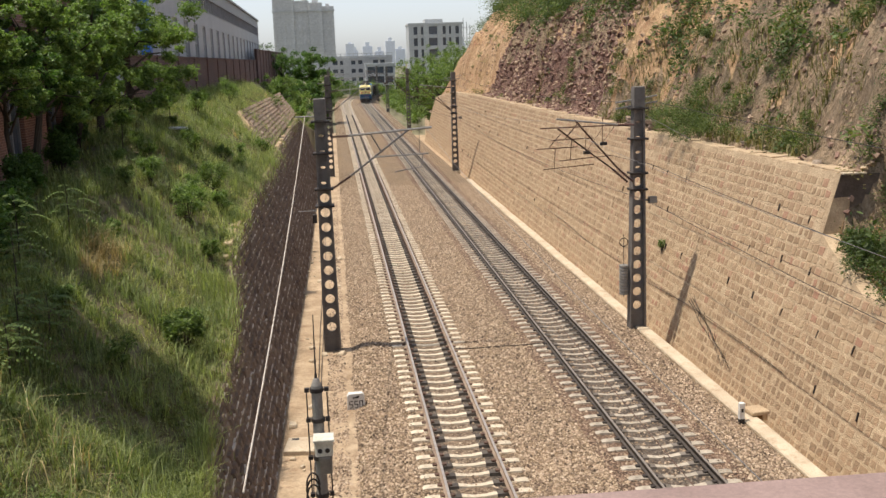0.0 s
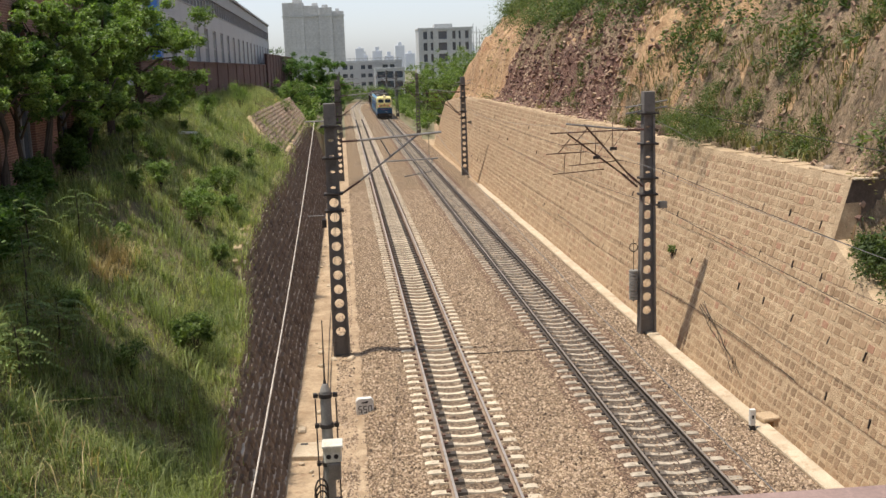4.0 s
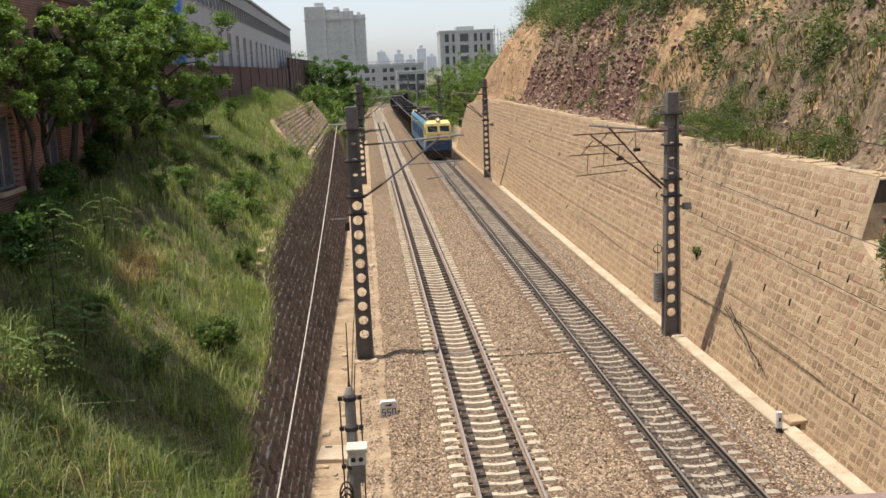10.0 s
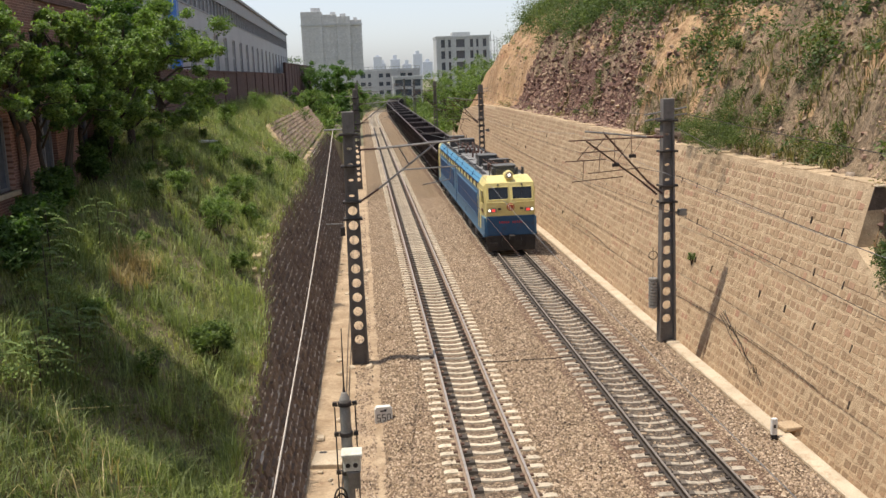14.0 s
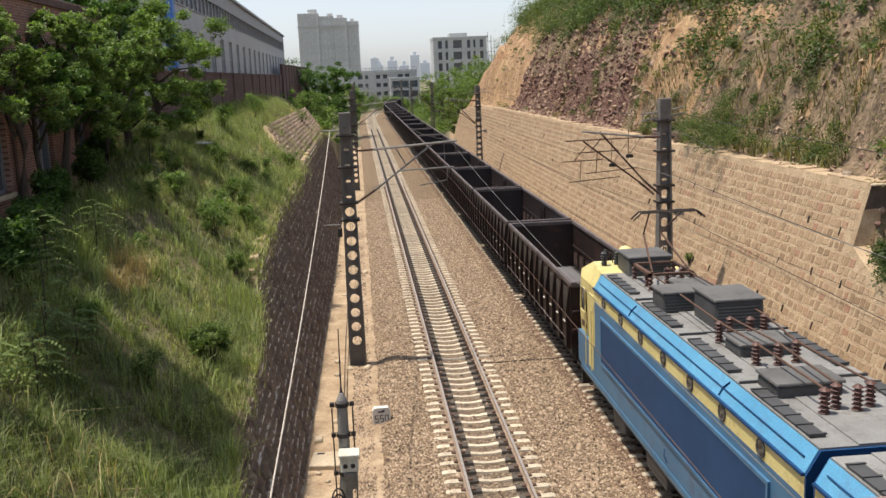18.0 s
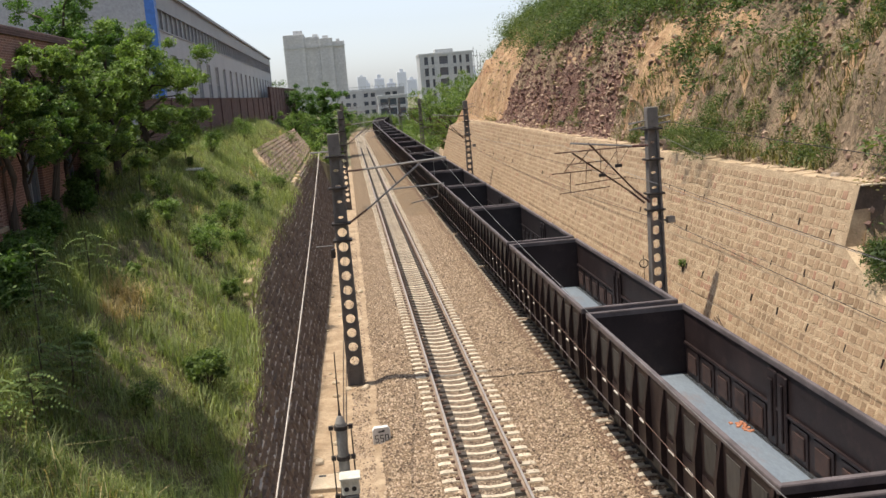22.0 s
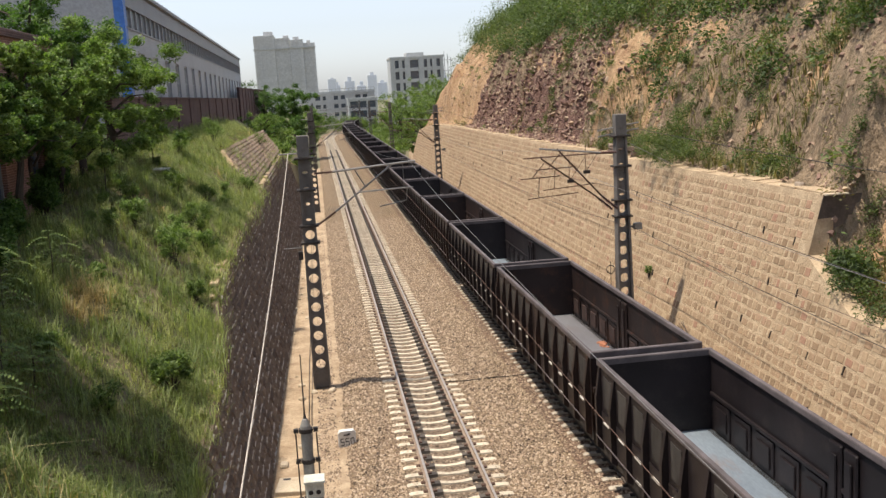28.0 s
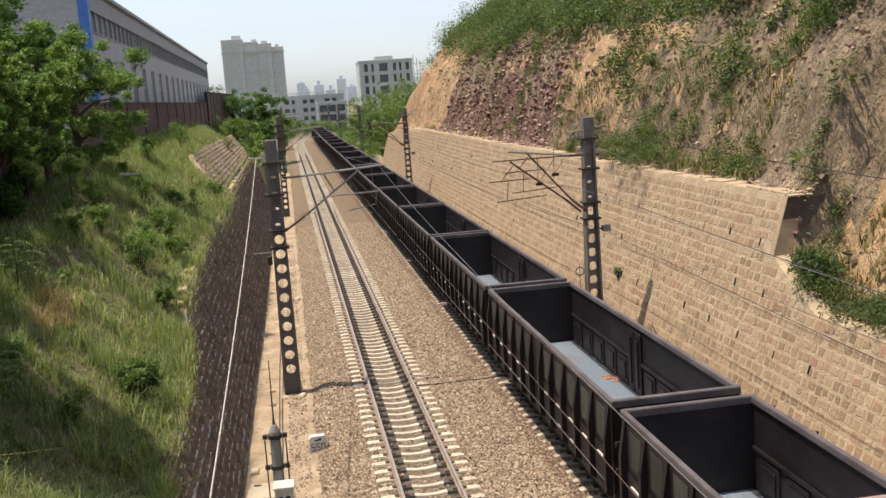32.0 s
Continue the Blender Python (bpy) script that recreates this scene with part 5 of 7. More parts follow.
        fs += [tuple(j + k for j in q) for q in b[1]]
    tagged(part("shale_blocks", (vs2, fs2), M_SHALE), "Angular purplish shale blocks broken from the hillside", "rocks", kind="stuff")
    tagged(part("hill_rocks", (vs1, fs1), M_RUBBLE), "Broken brown and purplish rocks on the hillside", "rocks", kind="stuff")


def make_ledges():
    """Tilted slabs of layered rock and tumbled stones along the top of the sunlit wall."""
    rr = random.Random(44)
    for x, y, a, tilt in ((11.95, 46.5, 0.95, 14), (12.3, 48.2, 1.1, 10), (12.1, 44.9, 0.7, 20)):
        z = right_hill(x, y) - 0.15
        t = thing("rock_ledge", "Dark layered rock slabs jutting from the slope above the wall", "rock", "rock ledges", pose(x, y, z, rr.uniform(-8, 8), tilt, rr.uniform(-25, 25)))
        for k in range(4):
            w, d, h = a * rr.uniform(0.6, 1.0), a * rr.uniform(0.7, 1.3), rr.uniform(0.09, 0.2)
            part("slab", box(-w / 2 - 0.1 * k, -d / 2, 0.2 * k - 0.25, w / 2, d / 2, 0.2 * k - 0.25 + h, 0.04), M_SLAB, t, m=pose(0, 0, 0, 0, 0, rr.uniform(-14, 14)))
    for i in range(40):
        y = rr.uniform(27, 100)
        x = right_top(y)[0] + rr.uniform(0.35, 0.95)
        r = 0.06 + 0.15 * rr.random() ** 2
        t = thing("fallen_stone", "Pale broken stone lying on the top of the wall", "stone", "stones on the wall", pose(x, y, max(right_hill(x, y), right_top(y)[1]) + r * 0.15, rr.uniform(-25, 25), rr.uniform(-25, 25), rr.uniform(0, 180)))
        part("stone", box(-r, -r * 0.7, -r * 0.5, r, r * 0.7, r * 0.5, r * 0.3), M_MORTAR if rr.random() < 0.6 else M_PITCH, t)
    # a withered creeper hanging down the lower wall face
    v = thing("dry_creeper", "Withered brown creeper hanging down the lower stone wall", "creeper")
    for k in range(4):
        pts, y, z = [], 33.6 + 0.12 * k, 1.1 - 0.08 * k
        for j in range(9):
            pts.append((right_face(z) - 0.03 - 0.02 * (j % 2), y, z))
            y -= 0.55 + rr.uniform(-0.1, 0.12)
            z -= 0.19 + rr.uniform(-0.09, 0.07)
        part("stem", pipe(pts, [0.013 - 0.001 * j for j in range(9)], 5), M_BARK, v)
        for j in (3, 5, 7):
            p = pts[j]
            part("twig", pipe([p, (p[0] - 0.06, p[1] + rr.uniform(-0.3, 0.1), p[2] + rr.uniform(0.1, 0.4))], [0.012, 0.005], 4), M_BARK, v)


M_SLAB = surf("layered_dark_rock", (0.1, 0.07, 0.055), (0.25, 0.18, 0.135), 2.0, 0.92, 0, 12, 0.9, 0.04, stretch=(1, 1, 4), stain=(0.3, 0.21, 0.14), vary=0.2)
make_ledges()
M_SHALE = island_stone("shale", [(0.09, 0.048, 0.04), (0.2, 0.115, 0.09), (0.14, 0.076, 0.06), (0.3, 0.2, 0.15)])
M_RUBBLE = island_stone("hill_rubble", [(0.17, 0.1, 0.08), (0.3, 0.2, 0.14), (0.42, 0.32, 0.22), (0.24, 0.14, 0.11), (0.5, 0.38, 0.25)])
make_bank_grass()
make_hill_plants()

BANK_SHRUB = "Rounded green shrub on the grassy bank"
for i, (x, y, r, n) in enumerate(((-6.72, 22.8, 0.6, 4200), (-7.7, 31.4, 0.75, 3600), (-7.46, 36.9, 0.75, 3000), (-9.55, 64.9, 1.1, 2400), (-6.82, 29.0, 0.4, 1400), (-7.05, 34.5, 0.5, 1500), (-7.89, 43.4, 0.6, 1400), (-9.87, 51.2, 0.8, 1500), (-7.64, 83.4, 0.8, 1000), (-7.22, 98.3, 1.0, 1000), (-6.85, 53.8, 0.7, 1400), (-8.87, 31.9, 0.6, 1600), (-8.55, 39.5, 0.7, 1600))):
    shrub(x, y, left_bank(x, y), r, n, 0.085, (M_SHRUB, M_LEAF)[i % 2], 100 + i, BANK_SHRUB)
rs = random.Random(17)
for i in range(14):
    y = 19 + 30 * rs.random()
    x = left_top(y)[0] - 0.5 - 3.2 * rs.random()
    shrub(x, y, left_bank(x, y), rs.uniform(0.25, 0.5), 1300, 0.07, M_SHRUB if rs.random() < 0.6 else M_LEAF, 300 + i, "Small leafy green weed clump on the grassy bank")
shrub(10.1, 38.0, 1.95, 0.35, 500, 0.07, M_SHRUB, 140, "Small green plant rooted in a joint of the stone wall", 0.8)


def sapling(x, y, z, h, seed):
    """A young tree of heaven: bare stem and long feathered leaves in pairs."""
    rng = np.random.default_rng(seed)
    s = thing("sapling", "Young sapling with long feathered bright green leaves on the bank", "sapling", "saplings on the bank", pose(x, y, z))
    part("stem", pipe([(0, 0, -0.2), (0.05, 0, h * 0.5), (0.02, 0.05, h)], [0.025, 0.018, 0.008], 6), M_BARK, s)
    V, F = [], []
    for i in range(15):
        a, k = 2.4 * i + rng.uniform(-0.3, 0.3), 0.35 + 0.65 * i / 14
        L = rng.uniform(0.6, 0.95) * (1.15 - 0.4 * k)
        d, sd = Vector((math.cos(a), math.sin(a), 0)), Vector((-math.sin(a), math.cos(a), 0))
        for j in range(9):
            u = (j + 1.5) / 10
            p = Vector((0.04, 0, h * k)) + d * (L * u) + Vector((0, 0, L * (0.5 * u - 0.75 * u * u)))
            for sgn in (-1, 1):
                tip = p + sd * sgn * 0.17 * (1.15 - 0.6 * u) + d * 0.04 - Vector((0, 0, 0.03))
                mid = (p + tip) / 2
                n = len(V)
                V += [tuple(p), tuple(mid + d * 0.028), tuple(tip), tuple(mid - d * 0.028)]
                F.append((n, n + 1, n + 2, n + 3))
    part("leaves", (V, F), M_SHRUB, s)


for i, (x, y, h) in enumerate(((-9.41, 19.7, 1.5), (-9.02, 18.3, 1.3), (-9.8, 21.3, 1.6), (-8.88, 17.2, 1.1), (-9.23, 15.8, 1.2), (-9.63, 24.7, 1.3), (-8.76, 19.3, 0.9), (-10.18, 34.4, 1.8), (-9.98, 43.3, 1.2), (-10.6, 23.2, 1.2))):
    sapling(x, y, left_bank(x, y), h, 150 + i)

NEAR_TREE = "Broad leafy green tree with a dark trunk on the bank"
for i, (x, y, h, sp, n, lf, mat, r, cl) in enumerate((
        (-11.7, 43.6, 6.0, 2.75, 40000, 0.15, M_LEAF, 0.16, 0.2),
        (-11.6, 34.2, 5.5, 1.5, 26000, 0.13, M_LEAF, 0.13, 0.32),
        (-11.65, 30.0, 5.8, 1.3, 25000, 0.11, M_LEAF, 0.12, 0.5),
        (-11.65, 25.8, 5.8, 1.2, 21000, 0.1, M_LEAF, 0.11, 0.55),
        (-11.6, 22.8, 6.0, 1.15, 18000, 0.1, M_LEAF, 0.09, 0.55),
        (-13.6, 41.0, 7.4, 2.3, 18000, 0.16, M_LEAF_D, 0.15, 0.2),
        (-11.5, 37.4, 5.3, 1.85, 30000, 0.14, M_LEAF, 0.13, 0.2),
        (-11.7, 31.8, 4.8, 1.15, 15000, 0.11, M_LEAF_D, 0.09, 0.5),
        (-11.7, 27.8, 5.0, 1.1, 14000, 0.1, M_LEAF_D, 0.08, 0.5))):
    tree("tree", NEAR_TREE, x, y, left_bank(x, y), h, sp, n, lf, mat, 201 + i, r, cl, "trees on the bank")
tree("tree", "Tall dense leafy tree shading the bank beside the house", -11.4, 19.9, 6.4, 11.8, 1.7, 36000, 0.24, M_LEAF_D, 214, 0.13, 0.74, "trees on the bank", (0.6, -0.5))
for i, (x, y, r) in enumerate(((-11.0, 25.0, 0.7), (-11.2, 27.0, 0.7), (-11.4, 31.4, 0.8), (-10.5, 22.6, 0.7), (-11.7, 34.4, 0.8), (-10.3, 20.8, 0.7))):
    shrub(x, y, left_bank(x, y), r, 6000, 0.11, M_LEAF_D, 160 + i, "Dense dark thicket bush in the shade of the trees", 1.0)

FAR_L = "Rounded dark green tree beyond the end of the cutting"
for i, (x, y, z, h, s) in enumerate(((-6.5, 168, 0.6, 11.6, 4.0), (-11.5, 172, 3.2, 9.5, 4.6), (-16.5, 176, 3.2, 10, 5.0), (-8.5, 150, 1.0, 6.5, 3.3), (-9.5, 128, 3.5, 5.0, 2.8), (-7.0, 112, 2.2, 3.6, 2.3), (-21, 190, 3, 9, 5.0), (-5.5, 215, 0.5, 7, 4.0))):
    tree("tree", FAR_L, x, y, z, h, s, 15000 if i == 0 else 7000, 0.36 if y > 140 else 0.25, M_LEAF_D if i < 4 else M_LEAF, 220 + i, 0.2, 0.15, "trees beyond the cutting")
FAR_R = "Bright green leafy tree beside the far tracks"
for i, (x, y, z, h, s) in enumerate(((13.5, 152, 0, 9.0, 4.2), (17, 165, 0, 11, 5.0), (12.6, 180, 0, 9.0, 4.2), (21, 190, 0, 12, 5.5), (14, 205, 0, 10, 4.5), (26, 215, 0, 12, 6), (17, 236, 0, 10, 5), (12.5, 140, 0, 6, 3), (30, 250, 0, 12, 6))):
    tree("tree", FAR_R, x, y, z, h, s, 6000, 0.36, M_SHRUB, 240 + i, 0.2, 0.1, "trees beyond the cutting")


# ---- buildings ----
M_CLAD = surf("grey_cladding", (0.33, 0.335, 0.355), (0.4, 0.405, 0.425), 0.3, 0.55, 0, 6, 0.1, 0.01)
M_CLAD_D = surf("dark_grey_cladding", (0.22, 0.22, 0.23), (0.28, 0.28, 0.29), 0.3, 0.55, 0, 6, 0.1, 0.01)
M_BLUE_TRIM = plain("blue_sheet_trim", (0.05, 0.16, 0.5), 0.5)
M_GLASS = plain("dark_window_glass", (0.1, 0.12, 0.15), 0.12)
M_GLASS_P = plain("pale_window_glass", (0.38, 0.42, 0.46), 0.15)
M_ROOF = surf("roof_sheet", (0.3, 0.3, 0.31), (0.4, 0.4, 0.41), 0.4, 0.6, 0, 8)
M_CONCB = surf("raw_concrete", (0.5, 0.5, 0.49), (0.58, 0.58, 0.57), 0.08, 0.9, 0, 1.2, 0.1, 0.03, stain=(0.44, 0.44, 0.43))
M_OFFICE = surf("pale_render", (0.42, 0.43, 0.42), (0.52, 0.53, 0.52), 0.1, 0.85, 0, 2.0, 0.1, 0.02)
# pale blue-grey base colour stands in for haze over the far towers
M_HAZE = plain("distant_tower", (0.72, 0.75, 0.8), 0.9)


def make_shed():
    L = 113.0
    s = thing("factory_shed", "Long grey clad factory shed with tall windows and high glazing", "factory building", "", pose(-13.45, 60.2, 8.0, 0, 0, 0.8))
    # front wall with real window openings
    piers, wins = [], []
    zb, zt = 2.2, 5.4
    y, n = 4.0, 0
    edges = [0.0]
    while y < L - 3:
        edges += [y, y + 2.5]
        wins.append(y)
        y += 6.05
    edges.append(L)
    pieces = [box(-0.3, 0, 0, 0, L, zb), box(-0.3, 0, zt, 0, L, 6.75)]
    for a, b in zip(edges[::2], edges[1::2]):
        pieces.append(box(-0.3, a, zb, 0, b, zt))
    part("wall", join(*pieces), M_CLAD, s)
    part("fascia", box(-0.3, 0, 8.0, 0.0, L, 9.3), M_CLAD_D, s, "darker sheet band under the eaves")
    part("end_wall", box(-30, -0.3, 0, 0.02, 0, 9.3), M_CLAD, s)
    part("far_end_wall", box(-30, L, 0, 0, L + 0.3, 9.3), M_CLAD, s)
    part("corner_trim", box(-0.5, -0.34, 0, 0.06, 0.5, 9.3), M_BLUE_TRIM, s, "bright blue corner trim")
    part("roof", ([(0.1, -0.4, 9.3), (0.1, L + 0.4, 9.3), (-15, L + 0.4, 11.3), (-15, -0.4, 11.3), (-30, L + 0.4, 9.3), (-30, -0.4, 9.3), (0.1, -0.4, 9.1), (0.1, L + 0.4, 9.1)], [(0, 1, 2, 3), (3, 2, 4, 5), (6, 7, 1, 0)]), M_ROOF, s)
    part("gutter", box(0.0, -0.3, 9.15, 0.22, L + 0.3, 9.4, 0.03), M_CLAD_D, s)
    part("sill_band", join(box(0, 0, 6.68, 0.06, L, 6.78), box(0, 0, 7.97, 0.06, L, 8.07)), M_CLAD_D, s)
    for y in wins:
        w = part("window", box(-0.26, y, zb, -0.2, y + 2.5, zt), M_GLASS, s)
        part("frame", join(*[box(-0.2, y + k, zb, -0.12, y + k + 0.12, zt) for k in (0, 0.8, 1.6, 2.38)], *[box(-0.2, y, z, -0.12, y + 2.5, z + 0.1) for z in (zb, zb + 1.6, zt - 0.1)]), M_OFFICE, w)
        part("upper_pane", box(-0.2, y + 0.12, zb + 1.75, -0.19, y + 2.38, zt - 0.1), M_GLASS_P, w)
    k, y = 0, 0.6
    while y < L - 2:
        p = part("high_pane", box(-0.2, y, 6.78, -0.14, y + 1.75, 7.97), M_GLASS_P, s)
        part("mullion", box(-0.2, y + 1.75, 6.75, 0.0, y + 2.0, 8.0), M_CLAD_D, p)
        y += 2.0


def brick_wall(name, label, x0, y0, x1, y1, zb, zt, mat, piers):
    a, b = Vector((x0, y0, 0)), Vector((x1, y1, 0))
    L, h = (b - a).length, math.degrees(math.atan2(-(b - a).x, (b - a).y))
    w = thing(name, label, "boundary wall", "", pose(x0, y0, zb, 0, 0, h))
    part("brickwork", box(-0.24, 0, -0.5, 0, L, zt - zb, 0), mat, w)
    part("coping", box(-0.3, -0.05, zt - zb, 0.06, L + 0.05, zt - zb + 0.1, 0.02), mat, w)
    k = 0.0
    while k < L:
        part("pier", box(-0.3, k, -0.5, 0.1, k + 0.4, zt - zb + 0.12, 0.02), mat, w)
        k += piers


def make_house():
    h = thing("brick_house", "Red brick building half hidden behind the trees", "house", "", pose(-12.1, 18.5, 6.2))
    L = 18.7
    pieces = [box(-0.3, 0, -0.6, 0, L, 1.1), box(-0.3, 0, 3.0, 0, L, 3.7), box(-0.3, 0, 5.3, 0, L, 6.2)]
    wins = [2.6 + 3.9 * i for i in range(4)]
    for z0, z1 in ((1.1, 3.0), (3.7, 5.3)):
        e = [0.0]
        for y in wins:
            e += [y, y + 1.5]
        e.append(L)
        pieces += [box(-0.3, a, z0, 0, b, z1) for a, b in zip(e[::2], e[1::2])]
        for y in wins:
            w = part("window", box(-0.24, y, z0, -0.2, y + 1.5, z1), M_GLASS, h)
            part("frame", join(*[box(-0.2, y + k, z0, -0.14, y + k + 0.08, z1) for k in (0, 0.71, 1.42)], box(-0.2, y, z0, -0.14, y + 1.5, z0 + 0.08), box(-0.2, y, z1 - 0.08, -0.14, y + 1.5, z1)), M_CLAD_D, w)
            part("sill", box(-0.1, y - 0.1, z0 - 0.12, 0.1, y + 1.6, z0, 0.01), M_KERB, w)
    for vf in pieces:
        part("wall", vf, M_BRICK, h)
    part("end_wall", box(-9, L - 0.3, -0.6, -0.3, L, 6.2), M_BRICK, h)
    part("end_wall", box(-9, 0, -0.6, -0.3, 0.3, 6.2), M_BRICK, h)
    part("roof", box(-9.1, -0.1, 6.2, 0.08, L + 0.1, 6.45, 0.05), M_BRICK_D, h, "flat roof with a dark brick edge")
    part("drain_pipe", pipe([(0.08, 8.35, -0.4), (0.08, 8.35, 6.15)], 0.05, 8), M_RUSTY, h, "brown downpipe")
    part("belt_course", box(0.0, 0, 3.2, 0.05, L, 3.34), M_KERB, h)


def make_tower():
    t = thing("apartment_tower", "Tall raw grey concrete apartment block under construction", "tower block", "", pose(-27.5, 450, 3.0))
    W = 27.0
    slabs = ((0, 9.3, 35.6, 0), (9.3, 15.9, 34.2, 0.5), (15.9, 21.8, 33.2, 0), (21.8, 27.0, 31.6, 0.5))
    for i, (a, b, h, d) in enumerate(slabs):
        body = part("wall", box(a, d, 0, b, 14, h, 0.1), M_CONCB, t)
        for k in range(1, int(b - a)):
            if k % 2:
                part("pilaster", box(a + k, d - 0.35, 0, a + k + 0.35, d, h), M_CONCB, body)
        for z in np.arange(3.0, h, 3.0):
            part("floor_line", box(a, d - 0.06, z, b, d, z + 0.16), M_OFFICE, body)
    for a, b, h in ((4.5, 8.5, 37.4), (13, 15.4, 35.4), (17.4, 20, 34.6), (23.4, 25, 32.8)):
        part("roof_house", box(a, 3, 30, b, 9, h, 0.05), M_CONCB, t)
    part("parapet", box(-0.3, -0.4, 29.4, W + 0.3, 0.0, 29.9), M_OFFICE, t)


def framed_block(name, label, x, y, z, W, Dp, cols, floors, fh, mat, bar=0.55):
    """A block whose front is a real grid of piers and beams with dark openings between."""
    b = thing(name, label, "office building", "", pose(x, y, z))
    H = floors * fh
    part("core", box(0.3, 0.8, 0, W - 0.3, Dp, H - 0.2), M_GLASS, b)
    for i, (a, w) in enumerate(cols):
        part("pier", box(a, 0, 0, a + w, 0.8, H), mat, b)
    for k in range(floors + 1):
        part("beam", box(0, 0.1, k * fh - 0.5, W, 0.75, k * fh + bar), mat, b)
    part("side_wall", box(-0.02, 0.8, 0, 0.3, Dp, H), mat, b)
    part("side_wall", box(W - 0.3, 0.8, 0, W + 0.02, Dp, H), mat, b)
    part("roof", box(-0.2, -0.1, H, W + 0.2, Dp, H + 0.6, 0.05), mat, b)
    return b, H


def make_far_buildings():
    b, H = framed_block("office_building", "Pale concrete office block shell with open dark bays", 20.8, 300, 0.0, 16.2, 12, ((0, 1.4), (2.6, 1.0), (4.4, 1.6), (8.6, 1.6), (11.2, 0.9), (12.8, 1.3), (15.2, 1.0)), 6, 3.35, M_OFFICE)
    part("roof_house", box(5.0, 2, H + 0.5, 10.5, 8, H + 1.7, 0.05), M_OFFICE, b)
    part("scaffold", join(*[box(16.3 + dx, 1.0, 0, 16.45 + dx, 1.15, 22.0 - dx) for dx in (0.3, 1.3, 2.2)], *[box(16.3, 1.0, z, 18.7, 1.1, z + 0.12) for z in np.arange(3, 20, 3.2)]), M_CLAD_D, b, "grey scaffold tower at the corner")
    c, H = framed_block("low_building", "Low white building with square windows beyond the tracks", -4.0, 326, 0.0, 21.0, 10, ((0, 1.6), (3.2, 0.8), (5.0, 2.6), (9.0, 0.9), (11.3, 3.4), (16.4, 0.7), (18.6, 2.4)), 4, 2.7, M_OFFICE, 0.95)
    part("roof_rail", join(*[box(k, 0, H + 0.6, k + 0.15, 0.15, H + 1.7) for k in np.arange(0, 21, 1.4)], box(0, 0, H + 1.6, 21, 0.15, H + 1.75)), M_OFFICE, c)
    k, H = framed_block("low_building", "Small white building with an open porch beyond the tracks", 7.5, 305, 0.0, 9.0, 8, ((0, 0.6), (3.0, 0.5), (5.6, 0.5), (8.4, 0.6)), 3, 2.9, M_OFFICE, 0.4)
    rng = random.Random(2)
    for i in range(17):
        x = -70 + 17.5 * i + rng.uniform(-4, 4)
        w, h = rng.uniform(9, 17), rng.uniform(20, 38)
        if i in (5, 9, 12):
            h *= 1.25
        t = thing("distant_tower", "High-rise on the horizon, its pale grey-blue standing in for haze", "tower block", "distant skyline", pose(x, 1500 + rng.uniform(0, 200), 0))
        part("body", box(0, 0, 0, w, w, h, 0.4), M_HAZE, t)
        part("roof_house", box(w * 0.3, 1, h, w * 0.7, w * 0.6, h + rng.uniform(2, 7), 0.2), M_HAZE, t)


def make_far_bushes():
    rng = np.random.default_rng(58)
    P = []
    for i in range(520):
        y = 150 + 150 * rng.uniform()
        side = rng.uniform() < 0.5
        off = -4.2 - 9 * rng.uniform() ** 1.5 if side else 9.5 + 10 * rng.uniform() ** 1.5
        x, yy, h = line_at(off, y)
        r = rng.uniform(0.6, 1.5)
        P.append(clump((x, yy, r * 0.5), r, 110, rng, 0.8, 0.2))
    for i in range(90):
        x, y, r = rng.uniform(-8, 12), rng.uniform(284, 296), rng.uniform(1.2, 2.6)
        P.append(clump((x, y, rng.uniform(0.5, 4.0)), r, 150, rng, 0.9, 0.2))
    v, q = leaf_cloud(np.concatenate(P), 0.32, rng, 0.5, 0.5)
    tagged(part("trackside_bushes", np_mesh("trackside_bushes", v, q, M_SHRUB), None), "Green bushes lining the far tracks before the low buildings", "bushes", kind="stuff")


make_far_bushes()
make_shed()
brick_wall("brick_fence", "Dark brown brick boundary wall below the factory shed", -12.0, 46, -13.3, 140, 7.4, 10.5, M_BRICK_D, 8.0)
brick_wall("brick_fence", "Taller weathered brick wall past the end of the shed", -13.2, 141, -12.2, 196, 6.5, 12.0, M_BRICK_D, 5.0)
make_house()
make_tower()
make_far_buildings()


def make_pipe():
    p = thing("drain_pipe", "White plastic pipe sticking out of the grassy bank", "pipe", "", pose(-10.7, 42.0, left_bank(-9.4, 42.0) + 0.42, 0, 3, 0))
    part("tube", tube((0, 0, 0), (1.6, 0, 0), 0.06, n=12), M_WHITE, p)
    part("elbow", tube((1.6, 0, 0.04), (1.68, 0, -0.22), 0.065, 0.06, 12), M_WHITE, p)


make_pipe()


# ---- road bridge that the view is taken from, behind and below the eye ----
def make_bridge():
    b = tagged(new("bridge"), "Concrete road bridge over the cutting with a low parapet", "bridge", kind="structure")
    b.matrix_basis = pose(-1.67, 4.22, 0, 0, 0, -1.1)
    part("deck", box(-26, -12.5, 6.4, 26, -0.05, 7.3), M_KERB, b)
    part("parapet", box(-26, -0.42, 7.3, 26, 0, 7.862, 0.015), M_PINK, b, "pinkish painted concrete parapet")
    part("parapet", box(-26, -12.5, 7.3, 26, -12.1, 7.88, 0.015), M_PINK, b)
    for x in (-8.0, 14.0):
        part("abutment", box(x - 1.6, -12.3, -0.6, x + 1.6, -5.0, 6.4), M_KERB, b)


M_PINK = surf("pinkish_concrete", (0.23, 0.16, 0.14), (0.31, 0.22, 0.195), 2.0, 0.9, 0, 40, 0.2, 0.005)
